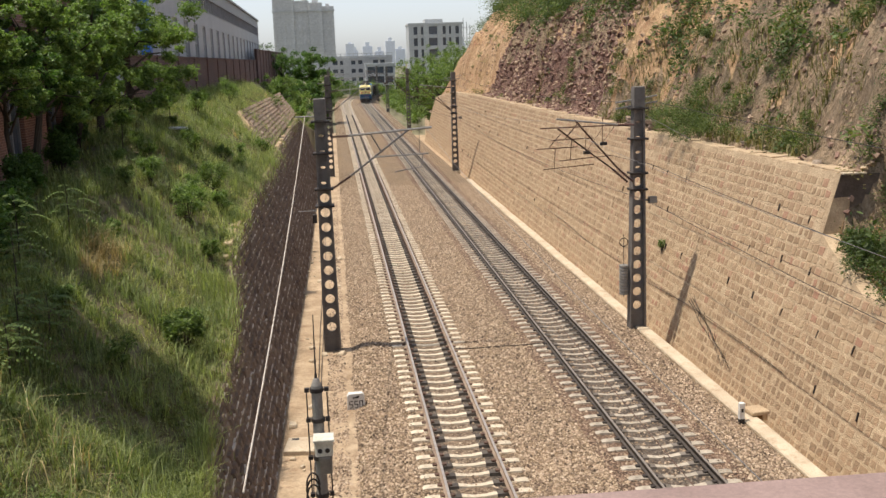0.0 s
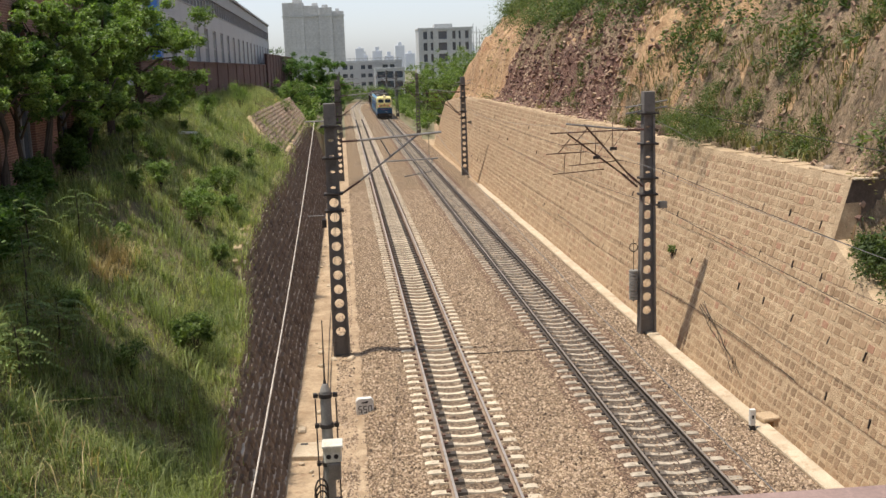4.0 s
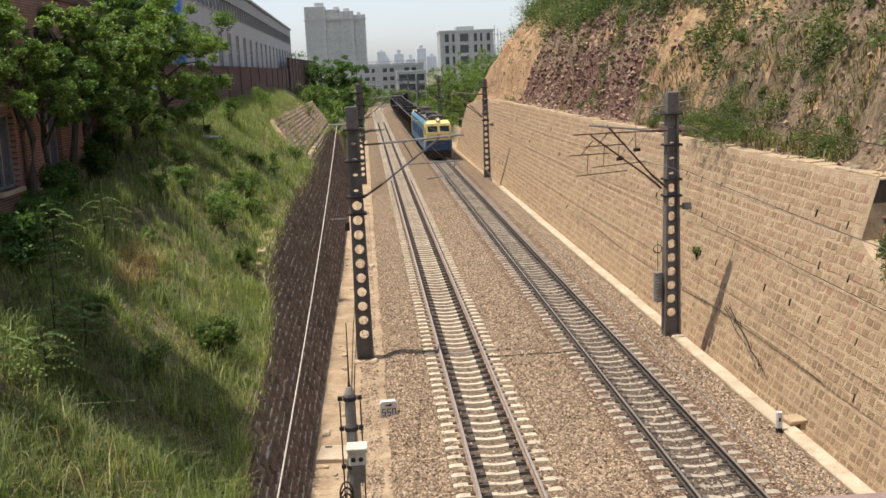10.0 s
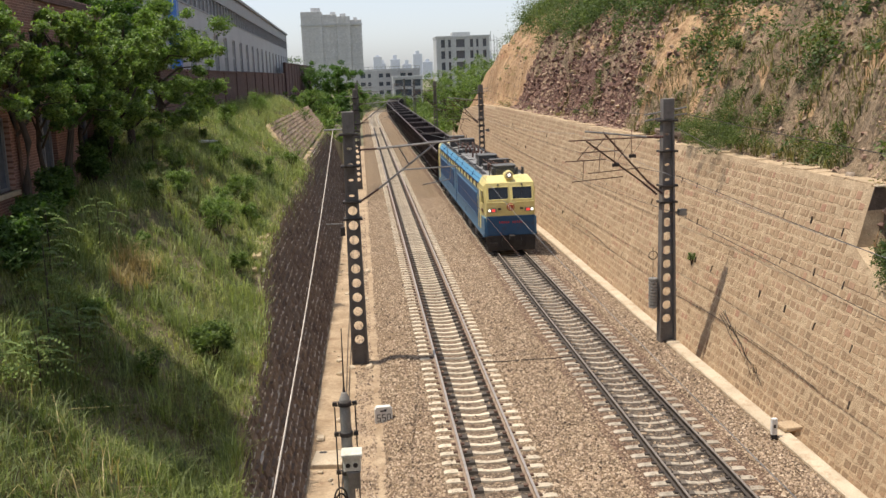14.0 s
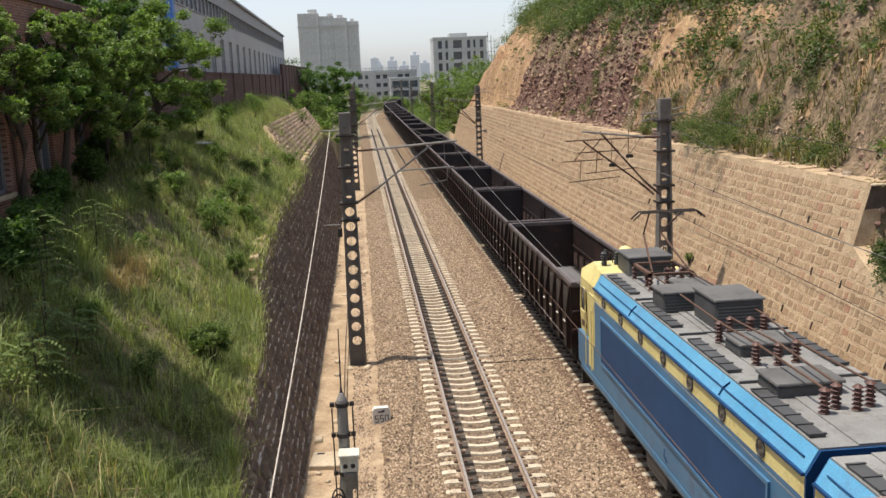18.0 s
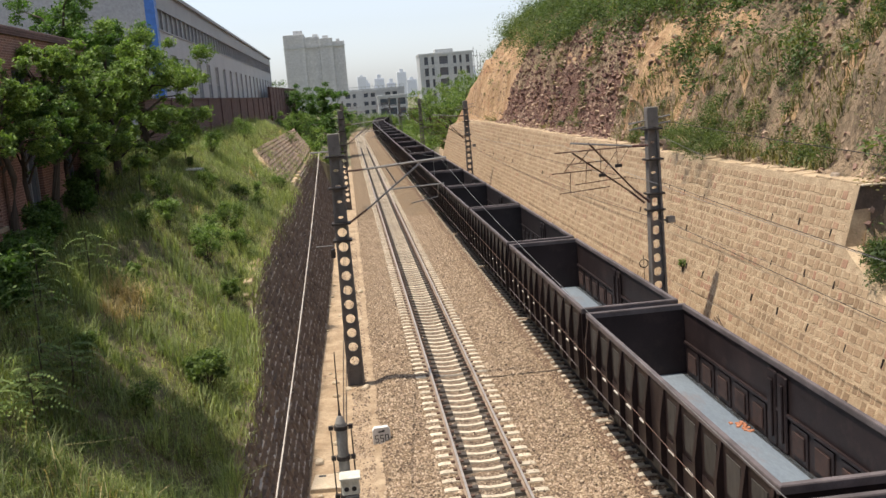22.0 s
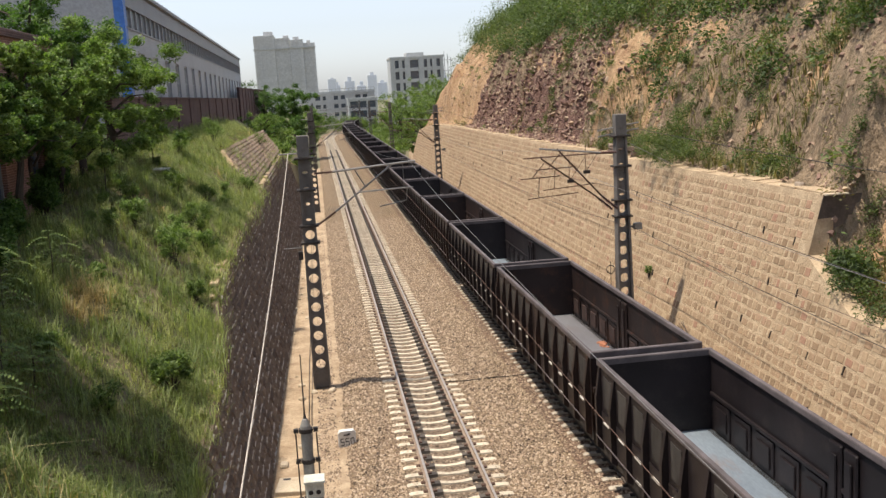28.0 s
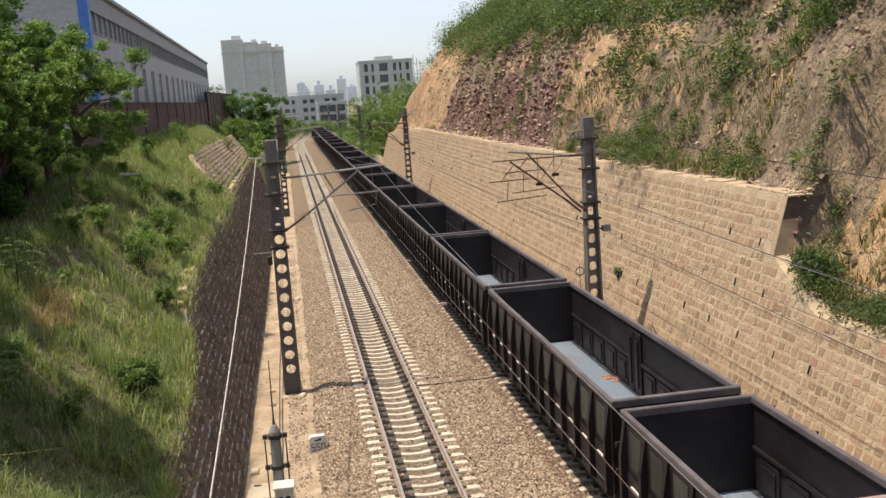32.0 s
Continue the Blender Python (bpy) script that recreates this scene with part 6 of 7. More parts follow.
make_bridge()


# ---- train ----
M_YEL = surf("cream_yellow_paint", (0.7, 0.6, 0.24), (0.8, 0.7, 0.32), 0.8, 0.4, 0, 30, 0.05, 0.003, stain=(0.5, 0.4, 0.17))
M_BLUE = surf("mid_blue_paint", (0.055, 0.155, 0.28), (0.085, 0.215, 0.36), 0.7, 0.45, 0, 25, 0.05, 0.003, stain=(0.08, 0.12, 0.2))
M_FRONTB = surf("deep_blue_paint", (0.022, 0.07, 0.15), (0.036, 0.1, 0.2), 0.7, 0.5, 0, 25, 0.05, 0.003, stain=(0.05, 0.06, 0.09), spec=0.3)
M_NAVY = surf("dark_blue_paint", (0.012, 0.05, 0.14), (0.02, 0.075, 0.19), 0.7, 0.5, 0, 25, 0.05, 0.003, spec=0.15)
M_SKYB = surf("light_blue_paint", (0.1, 0.33, 0.55), (0.15, 0.41, 0.63), 0.7, 0.38, 0, 25, 0.05, 0.003, stain=(0.12, 0.27, 0.45))
M_ROOFG = surf("roof_grey_paint", (0.2, 0.2, 0.195), (0.29, 0.29, 0.28), 0.9, 0.7, 0, 25, 0.15, 0.006, stain=(0.12, 0.11, 0.1))
M_ROOFM = surf("roof_slate_grey", (0.1, 0.1, 0.1), (0.16, 0.16, 0.155), 1.0, 0.7, 0, 25, 0.15, 0.006, stain=(0.07, 0.065, 0.06))
M_ROOFD = surf("roof_dark_grey", (0.05, 0.052, 0.055), (0.09, 0.092, 0.095), 1.2, 0.6, 0, 25, 0.15, 0.006)
M_UNDER = surf("grimy_underframe", (0.025, 0.022, 0.02), (0.06, 0.052, 0.046), 2, 0.85, 0.1, 25, 0.3, 0.01)
M_RED = plain("red_enamel", (0.45, 0.02, 0.03), 0.35)
M_CABGLASS = plain("cab_glass", (0.012, 0.014, 0.016), 0.06)
M_LAMP = plain("lit_headlamp", (0.9, 0.88, 0.8), 0.2, 0, (1.0, 0.93, 0.75), 1.4)
M_TAIL = plain("lit_red_lamp", (0.6, 0.03, 0.03), 0.3, 0, (1.0, 0.08, 0.06), 0.8)
M_CHROME = plain("lamp_reflector", (0.7, 0.74, 0.78), 0.12, 0.9)


def wagon_paint(name, a, b, rust):
    return surf(name, a, b, 0.6, 0.5, 0.0, 20, 0.2, 0.006, stain=rust, vary=0.08, spec=0.3)


WPAINTS = [
    (wagon_paint("wagon_brown_paint", (0.0156, 0.00975, 0.0101), (0.0328, 0.0211, 0.0211), (0.0468, 0.0296, 0.0265)), "Empty dark brown open-top steel coal wagon"),
    (wagon_paint("wagon_black_paint", (0.011, 0.00807, 0.00893), (0.0247, 0.0183, 0.02), (0.0357, 0.0272, 0.0255)), "Empty sooty black open-top steel coal wagon"),
    (wagon_paint("wagon_rust_paint", (0.0176, 0.0112, 0.0104), (0.0344, 0.0224, 0.02), (0.072, 0.0336, 0.0216)), "Empty rust-streaked brown open-top steel coal wagon"),
]
M_FLOORS = [surf("worn_floor_steel", (0.17, 0.16, 0.165), (0.25, 0.25, 0.265), 0.5, 0.5, 0.3, 20, 0.1, 0.004, stretch=(1, 0.25, 1), stain=(0.2, 0.16, 0.15)),
            surf("blue_grey_floor_steel", (0.2, 0.24, 0.28), (0.28, 0.33, 0.38), 0.5, 0.5, 0.3, 20, 0.1, 0.004, stretch=(1, 0.25, 1), stain=(0.26, 0.2, 0.18)),
            surf("brown_floor_steel", (0.16, 0.135, 0.13), (0.22, 0.19, 0.185), 0.5, 0.55, 0.3, 20, 0.1, 0.004, stretch=(1, 0.25, 1), stain=(0.2, 0.12, 0.09))]
M_RIM = surf("dusty_top_rail", (0.085, 0.07, 0.07), (0.165, 0.138, 0.138), 1.5, 0.6, 0.1, 20, 0.1, 0.004, vary=0.1)
# upper side plates: paler than the wagon paint, with dark upright streaks
M_WPANEL = surf("streaked_side_panel", (0.042, 0.0371, 0.0336), (0.077, 0.07, 0.063), 1.5, 0.7, 0, 12, 0.1, 0.004, stretch=(1, 1, 0.25), stain=(0.014, 0.0112, 0.0098), vary=0.3)
M_RUSTDOOR = surf("rusted_door_panel", (0.034, 0.02, 0.018), (0.085, 0.046, 0.036), 1.6, 0.75, 0, 18, 0.2, 0.005, stain=(0.03, 0.022, 0.02), vary=0.25)
M_DEBRIS = surf("reddish_debris", (0.35, 0.13, 0.07), (0.5, 0.22, 0.12), 6, 0.9, 0, 30)
# pale diffuse colour paints the glints on the door latches
M_LATCH = plain("glint_steel_latch", (0.6, 0.57, 0.5), 0.4)


def bogie(parent, y, wheelbase=1.75, axles=2):
    bg = part("bogie", join(*[box(sx * 1.05 - 0.1, -wheelbase * 0.7, 0.38, sx * 1.05 + 0.1, wheelbase * 0.7, 0.68, 0.05) for sx in (-1, 1)], box(-1.0, -0.2, 0.4, 1.0, 0.2, 0.75, 0.03)), M_UNDER, parent, m=pose(0, y, 0))
    for k in range(axles):
        yy = (k - (axles - 1) / 2) * wheelbase / (axles - 1) * (1 if axles == 2 else 1.6)
        wh = join(*[moved(lathe([(0.1, -0.07), (0.44, -0.07), (0.46, -0.045), (0.42, -0.03), (0.42, 0.07), (0.1, 0.05)], 20), pose(sx * 0.75, yy, 0.42, 0, 90 * sx, 0)) for sx in (-1, 1)], tube((-0.8, yy, 0.42), (0.8, yy, 0.42), 0.08, n=10))
        part("wheelset", wh, M_UNDER, bg)


def wagon(variant):
    """An open-top wagon: length along y, centre at the origin, rails at z = 0."""
    paint, label = WPAINTS[variant]
    w = thing("coal_wagon", label, "railway wagon", "coal wagons")
    L, W, zf, zt = 12.8, 2.92, 1.12, 3.2
    hy, hx = L / 2, W / 2
    part("floor", box(-hx + 0.05, -hy + 0.05, zf - 0.08, hx - 0.05, hy - 0.05, zf), M_FLOORS[(1, 1, 0)[variant]], w, "worn bare steel floor")
    part("underframe", join(box(-0.3, -hy, 0.78, 0.3, hy, zf - 0.08), *[box(sx * hx - sx * 0.18, -hy, 0.85, sx * hx, hy, zf) for sx in (-1, 1)], *[box(-hx + 0.1, y - 0.08, 0.82, hx - 0.1, y + 0.08, zf - 0.08) for y in np.linspace(-5.8, 5.8, 8)]), M_UNDER, w)
    for sx in (-1, 1):
        x0, x1 = sx * hx, sx * (hx - 0.035)
        side = part("side_wall", box(x0, -hy, zf - 0.05, x1, hy, zt - 0.1), paint, w)
        part("top_rail", box(sx * (hx + 0.03), -hy, zt - 0.13, sx * (hx - 0.09), hy, zt, 0.025), M_RIM, w)
        part("waist_rail", box(x1, -hy + 0.1, zf + 0.92, sx * (hx - 0.1), hy - 0.1, zf + 1.0, 0.02), paint, side)
        ys = [-6.2, -5.05, -3.9, -2.75, -1.6, -0.55, 0.55, 1.6, 2.75, 3.9, 5.05, 6.2]
        for y in ys:
            part("side_post", prism([(sx * (hx - 0.002), 0.95), (sx * (hx + 0.15), 1.05), (sx * (hx + 0.15), 2.3), (sx * (hx + 0.03), zt - 0.13), (sx * (hx - 0.002), zt - 0.13)][::sx], y - 0.07, y + 0.07), paint, w)
        for a, b in zip(ys, ys[1:]):
            c, hw = (a + b) / 2, (b - a) / 2 - 0.14
            if abs(c) < 0.3:
                # tall double doors amidships, seen inside and outside
                for k in (-1, 1):
                    d = part("middle_door", box(x1 - sx * 0.002, c + k * 0.04, zf + 0.05, sx * (hx - 0.11), c + k * 0.5, zt - 0.25, 0.03), paint, w)
                    part("door_rib", box(sx * (hx - 0.11), c + k * 0.16, zf + 0.25, sx * (hx - 0.16), c + k * 0.38, zt - 0.45, 0.03), paint, d)
            else:
                d = part("side_door", box(x1 - sx * 0.002, c - hw, zf + 0.06, sx * (hx - 0.075), c + hw, zf + 0.86, 0.02), paint, w)
                part("door_panel", box(sx * (hx - 0.075), c - hw * 0.72, zf + 0.2, sx * (hx - 0.115), c + hw * 0.72, zf + 0.72, 0.035), paint if variant == 1 else M_RUSTDOOR, d)
            if abs(c) > 1.0 and sx < 0:
                part("upper_panel", box(x0, c - hw * 0.75, zf + 1.0, sx * (hx + 0.012), c + hw * 0.75, zt - 0.32), M_WPANEL, w)
                # thin pale bar added as a painted glint low on every other door
                if int(c * 10) % 2:
                    part("lower_bar", box(sx * (hx + 0.045), c - hw * 0.5, zf + 0.1, sx * (hx + 0.09), c + hw * 0.3, zf + 0.125, 0.008), M_LATCH, w)
                part("outer_door", box(x0, c - hw, zf + 0.02, sx * (hx + 0.045), c + hw, zf + 0.88, 0.02), paint, w)
                part("latch", box(sx * (hx + 0.045), c - hw * 0.8, zf + 0.64, sx * (hx + 0.09), c + hw * 0.35, zf + 0.67, 0.008), M_LATCH, w, "door latch with its glint painted as a pale colour")
        part("hand_rail", pipe([(sx * (hx + 0.16), -hy + 0.2, 1.35), (sx * (hx + 0.16), hy - 0.2, 1.35)], 0.014, 5), M_RIM, w)
    for sy in (-1, 1):
        e = part("end_wall", box(-hx, sy * hy, zf - 0.05, hx, sy * (hy - 0.05), zt - 0.1), paint, w)
        part("end_top_rail", box(-hx - 0.03, sy * (hy + 0.05), zt - 0.15, hx + 0.03, sy * (hy - 0.09), zt + 0.01, 0.025), M_RIM, w)
        for z in (1.55, 2.15):
            part("end_rib", box(-hx + 0.02, sy * hy, z, hx - 0.02, sy * (hy + 0.1), z + 0.14, 0.02), paint, e)
        part("coupler", join(box(-0.12, sy * hy, 0.8, 0.12, sy * (hy + 0.36), 1.0, 0.02)), M_UNDER, w)
        x = -sy * (hx - 0.45)
        part("ladder", join(*[box(x + k, sy * (hy + 0.1), 0.9, x + k + 0.04, sy * (hy + 0.14), 3.0) for k in (-0.2, 0.2)], *[box(x - 0.2, sy * (hy + 0.1), z, x + 0.24, sy * (hy + 0.13), z + 0.03) for z in np.arange(1.1, 3, 0.32)]), M_UNDER, w)
        bogie(w, sy * 4.35)
    rng = random.Random(variant)
    part("debris", join(*[moved(box(-0.06, -0.04, 0, 0.07, 0.05, 0.03, 0.015), pose(rng.uniform(1.0, 1.3), 1.6 + rng.gauss(0, 0.25), zf, 0, 0, rng.uniform(0, 180))) for i in range(14)]), M_DEBRIS, w, "scraps of reddish debris")
    return w


def stack(r, h, n):
    prof = [(r * 0.5, 0)]
    for i in range(n):
        z = h * i / n
        prof += [(r * 0.55, z), (r, z + 0.3 * h / n), (r * 0.55, z + 0.7 * h / n)]
    return lathe(prof + [(r * 0.3, h)], 10)


def loco_unit(label):
    """One half of the locomotive: cab front at y = 0, tail at y = 15.75."""
    u = thing("electric_locomotive", label, "locomotive", "locomotive units")
    L, hx = 15.75, 1.45
    cab = 2.35
    # body sides
    for s in (-1, 1):
        part("side_wall", box(s * hx, cab, 1.0, s * (hx - 0.08), L, 3.3), M_BLUE, u)
        p = part("side_panel", box(s * hx, cab + 0.9, 1.75, s * (hx + 0.035), L - 1.3, 2.97, 0.02), M_NAVY, u, "large dark blue panel in a thin frame")
        part("panel_frame", join(box(s * hx, cab + 0.82, 1.67, s * (hx + 0.05), L - 1.22, 1.75), box(s * hx, cab + 0.82, 2.97, s * (hx + 0.05), L - 1.22, 3.05), box(s * hx, cab + 0.82, 1.75, s * (hx + 0.05), cab + 0.9, 2.97), box(s * hx, L - 1.3, 1.75, s * (hx + 0.05), L - 1.22, 2.97)), M_BLUE, p)
        band = part("cream_band", box(s * (hx - 0.002), cab, 3.3, s * (hx - 0.1), L, 3.68), M_YEL, u, "cream stripe with round windows")
        for y in np.arange(cab + 1.1, L - 0.8, 1.78):
            part("porthole", tube((s * (hx - 0.03), y, 3.49), (s * (hx + 0.015), y, 3.49), 0.15, n=18), M_CABGLASS, band)
            part("porthole_rim", pipe([(s * (hx + 0.012), y + 0.16 * math.cos(a), 3.49 + 0.16 * math.sin(a)) for a in np.linspace(0, 2 * math.pi, 17)], 0.02, 5), M_ROOFD, band)
        part("drip_rail", box(s * hx, cab, 3.67, s * (hx + 0.05), L, 3.72), M_NAVY, u)
        # sloping roof side
        v = [(s * (hx + 0.01), cab, 3.7), (s * (hx + 0.01), L, 3.7), (s * 1.24, L, 4.08), (s * 1.24, cab, 4.08), (s * (hx - 0.1), cab, 3.6), (s * (hx - 0.1), L, 3.6), (s * 1.2, L, 3.98), (s * 1.2, cab, 3.98)]
        f = [(0, 1, 2, 3), (7, 6, 5, 4), (0, 3, 7, 4), (1, 5, 6, 2), (0, 4, 5, 1), (3, 2, 6, 7)]
        part("roof_slope", (v, f), M_SKYB, u, "light blue sloping roof side")
        part("slope_conduit", pipe([(s * 1.365, cab + 0.3, 3.9), (s * 1.365, L - 0.2, 3.9)], 0.014, 5), M_NAVY, u)
        for y in np.arange(cab + 3.6, L - 1, 6.2):
            part("slope_clip", pipe([(s * 1.45, y, 3.76), (s * 1.37, y, 3.9), (s * 1.28, y + 0.12, 4.04)], 0.018, 5), M_NAVY, u)
        # walkway hatches along the roof edge
        for y in np.arange(cab + 0.5, L - 1.6, 3.4):
            h = part("walkway", box(s * 0.93, y, 4.12, s * 1.19, y + 2.3, 4.15), M_ROOFD, u)
            part("walkway_rib", join(*[box(s * 0.91, y + k, 4.15, s * 1.21, y + k + 0.05, 4.17) for k in np.arange(0, 2.3, 0.45)]), M_ROOFD, h)
        part("sole_bar", box(s * (hx - 0.25), 0.6, 0.82, s * (hx + 0.02), L - 0.1, 1.02, 0.02), M_BLUE, u)
        part("step_rail", pipe([(s * (hx + 0.1), 0.5, 0.95), (s * (hx + 0.1), L - 0.6, 0.95)], 0.014, 5), M_UNDER, u)
        for y, k in ((4.2, 1.2), (7.3, 1.6), (11.0, 1.0)):
            part("equipment_case", box(s * (hx - 0.4), y, 0.4, s * (hx - 0.04), y + k, 0.84, 0.03), M_ROOFD, u)
        part("side_handle", pipe([(s * (hx + 0.05), 9.0, 1.45), (s * (hx + 0.09), 9.1, 1.35), (s * (hx + 0.05), 9.2, 1.2)], 0.015, 5), M_NAVY, u)
    part("tail_wall", prism([(-hx, 1.0), (hx, 1.0), (hx, 3.69), (1.22, 4.07), (-1.22, 4.07), (-hx, 3.69)], L, L + 0.05), M_NAVY, u)
    part("gangway", box(-0.55, L, 1.1, 0.55, L + 0.26, 3.1, 0.05), M_UNDER, u)
    part("roof", join(box(-1.22, cab - 0.1, 4.0, 1.22, L, 4.1), box(-0.6, cab - 0.4, 4.1, 0.6, L, 4.125)), M_ROOFG, u, "grey roof deck")
    for y in (cab + 3.4, cab + 6.8, cab + 10.2):
        part("roof_joint", box(-1.22, y, 4.1, 1.22, y + 0.05, 4.15), M_ROOFD, u)
    part("underframe", box(-1.2, 0.4, 0.62, 1.2, L - 0.2, 0.98), M_UNDER, u)
    # cab: outline seen from the side, widest at the ledge under the windows
    prof = [(0.22, 1.02), (0.14, 2.05), (0.0, 2.62), (0.0, 2.78), (0.24, 3.86), (1.0, 4.2), (cab, 4.1), (cab, 1.02)]
    wid = [1.31, 1.34, 1.34, 1.34, 1.32, 1.14, 1.24, hx]
    v, f = [], []
    for s in (-1, 1):
        v += [(s * w, y, z) for (y, z), w in zip(prof, wid)]
    # the cab sides keep the body's section behind the front
    n = len(prof)
    extra = [(s * hx, cab, 3.7) for s in (-1, 1)] + [(s * 1.42, 0.5, 3.68) for s in (-1, 1)]
    v += extra
    e = 2 * n
    for i in range(6):
        f.append((i, i + 1, n + i + 1, n + i))
    for s, o, a, b in ((-1, 0, e, e + 2), (1, n, e + 1, e + 3)):
        q = [(o + 4, o + 5, o + 6, a, b), (o + 0, o + 1, o + 2, o + 3, o + 4, b, a, o + 7)]
        f += [t if s < 0 else t[::-1] for t in q]
    idx = []
    for poly in f:
        zc = sum(v[i][2] for i in poly) / len(poly)
        idx.append(1 if zc < 1.6 else 0)
    c = part("cab", (v, f, idx), [M_YEL, M_BLUE], u, "cream yellow driving cab")
    part("lower_front", box(-1.33, 0.08, 0.98, 1.33, 0.24, 2.02, 0.04), M_FRONTB, u, "blue lower front")
    for s in (-1, 1):
        part("lower_side", box(s * 1.31, 0.2, 0.98, s * (hx + 0.004), cab + 0.02, 1.95, 0.01), M_BLUE, u)
    front_y = lambda z: 0.24 * (z - 2.78) / 1.08
    for s in (-1, 1):
        x0, x1 = s * 0.11, s * 1.2
        wv = []
        for d in (-0.012, 0.03):
            for x, z in ((x0, 2.98), (x1, 2.98), (x1, 3.62), (x0, 3.62)):
                wv.append((x, front_y(z) + d, z))
        gl = part("windscreen", (wv, [(0, 1, 2, 3), (0, 4, 5, 1), (1, 5, 6, 2), (2, 6, 7, 3), (3, 7, 4, 0)]), M_CABGLASS, c, "dark windscreen")
        rim = [(x, front_y(z) - 0.02, z) for x, z in ((x0, 2.96), (x1, 2.96), (x1 + s * 0.02, 3.0), (x1 + s * 0.02, 3.6), (x1, 3.64), (x0, 3.64), (x0, 2.96))]
        part("windscreen_rim", pipe(rim, 0.028, 6), M_YEL, gl)
        part("wiper", pipe([(s * 0.7, front_y(3.7) - 0.05, 3.7), (s * 0.62, front_y(3.2) - 0.045, 3.2)], 0.012, 5), M_BLACK, gl)
        part("brow_lamp", box(s * 0.66 - 0.05, 0.14, 3.72, s * 0.66 + 0.05, 0.24, 3.8), M_ROOFD, c)
        part("hand_rail", pipe([(s * 0.3, -0.03, 2.82), (s * 1.24, -0.03, 2.82), (s * 1.33, 0.1, 2.82)], 0.022, 6), M_YEL, c)
        l = part("lamp_cluster", box(s * 0.78, -0.015, 2.28, s * 1.25, 0.12, 2.5, 0.03), M_STEEL, c, "paired head and tail lamps")
        part("headlamp", tube((s * 1.18, -0.03, 2.39), (s * 1.18, 0.0, 2.39), 0.075, n=14), M_LAMP, l)
        part("tail_lamp", box(s * 0.86, -0.025, 2.32, s * 1.06, 0.0, 2.46, 0.01), M_TAIL, l, "red tail lamp")
        part("socket", box(s * 0.52, 0.0, 2.4, s * 0.7, 0.1, 2.5, 0.02), M_UNDER, c)
        # side door and windows of the cab
        xs = s * (hx + 0.004)
        part("cab_door", box(s * (hx - 0.03), 1.62, 1.2, s * (hx + 0.012), 2.2, 3.42, 0.015), M_YEL, c)
        for y in (1.55, 2.26):
            part("grab_rail", pipe([(s * (hx + 0.08), y, 1.2), (s * (hx + 0.08), y, 3.0)], 0.016, 5), M_YEL, c)
        sw = part("side_window", box(s * (hx - 0.05), 0.72, 2.72, s * (hx + 0.008), 1.22, 3.4, 0.03), M_CABGLASS, c)
        part("side_window_rim", pipe([(s * (hx + 0.012), y, z) for y, z in ((0.7, 2.7), (1.24, 2.7), (1.24, 3.42), (0.7, 3.42), (0.7, 2.7))], 0.022, 5), M_YEL, sw)
        part("name_plate", box(s * (hx - 0.02), 0.75, 2.22, s * (hx + 0.012), 1.35, 2.4), M_RUSTY, c)
        part("buffer_step", box(s * 0.75, -0.05, 0.35, s * 1.2, 0.2, 0.6, 0.02), M_UNDER, u)
        part("number_bars", join(*[box(s * 0.1 + s * 0.12 * k, 0.07, 1.64, s * 0.16 + s * 0.12 * k, 0.08, 1.76) for k in range(5)]), M_RED, u, "red figures shown as bars")
    em = part("emblem", moved(lathe([(0.0, 0), (0.2, 0), (0.215, 0.02), (0.2, 0.04), (0, 0.045)], 24), pose(0, 0.02, 2.55, 90, 0, 0)), M_RED, c, "round red emblem")
    part("emblem_ring", pipe([(0.15 * math.cos(a), -0.03, 2.55 + 0.15 * math.sin(a)) for a in np.linspace(0, 2 * math.pi, 21)], 0.016, 5), M_YEL, em)
    part("emblem_mark", join(box(-0.02, -0.04, 2.44, 0.02, -0.02, 2.6), box(-0.06, -0.04, 2.43, 0.06, -0.02, 2.46)), M_YEL, em)
    hl = part("roof_lamp", join(box(-0.22, 0.62, 4.0, 0.22, 1.15, 4.38, 0.08), moved(lathe([(0.2, 0), (0.24, 0.05), (0.24, 0.3), (0.2, 0.34)], 20), pose(0, 0.66, 4.27, 90, 0, 0))), M_YEL, c, "round roof headlamp in a cream housing")
    part("lens", tube((0, 0.33, 4.27), (0, 0.3, 4.27), 0.18, n=20), M_CHROME, hl)
    part("bulb", tube((0, 0.3, 4.27), (0, 0.29, 4.27), 0.09, n=12), M_LAMP, hl)
    part("snow_plough", prism([(-1.3, 0.14), (1.3, 0.14), (1.36, 0.95), (-1.36, 0.95)], 0.0, 0.12), M_UNDER, u)
    part("coupler", box(-0.14, -0.45, 0.78, 0.14, 0.1, 1.02, 0.03), M_UNDER, u)
    part("hoses", join(*[pipe([(s * 0.5, 0.05, 0.95), (s * 0.55, -0.12, 0.7), (s * 0.5, -0.1, 0.4)], 0.025, 6) for s in (-1, 1)]), M_BLACK, u)
    for y in (3.6, 11.9):
        bogie(u, y, 2.9, 2)
    # roof equipment
    for name, a in (("vent_housing", (-0.6, 1.75, 0.6, 3.05, 4.62)), ("vent_housing", (-0.75, 7.6, 0.35, 9.0, 4.75)), ("vent_housing", (-0.2, 6.3, 0.95, 7.2, 4.55)), ("roof_hatch", (-0.75, 5.0, 0.1, 6.0, 4.38)), ("roof_hatch", (-0.5, 10.2, 0.6, 11.1, 4.34)), ("roof_hatch", (-0.3, 12.6, 0.9, 13.5, 4.32))):
        hsg = part(name, box(a[0], a[1], 4.1, a[2], a[3], a[4], 0.05), M_ROOFD, u)
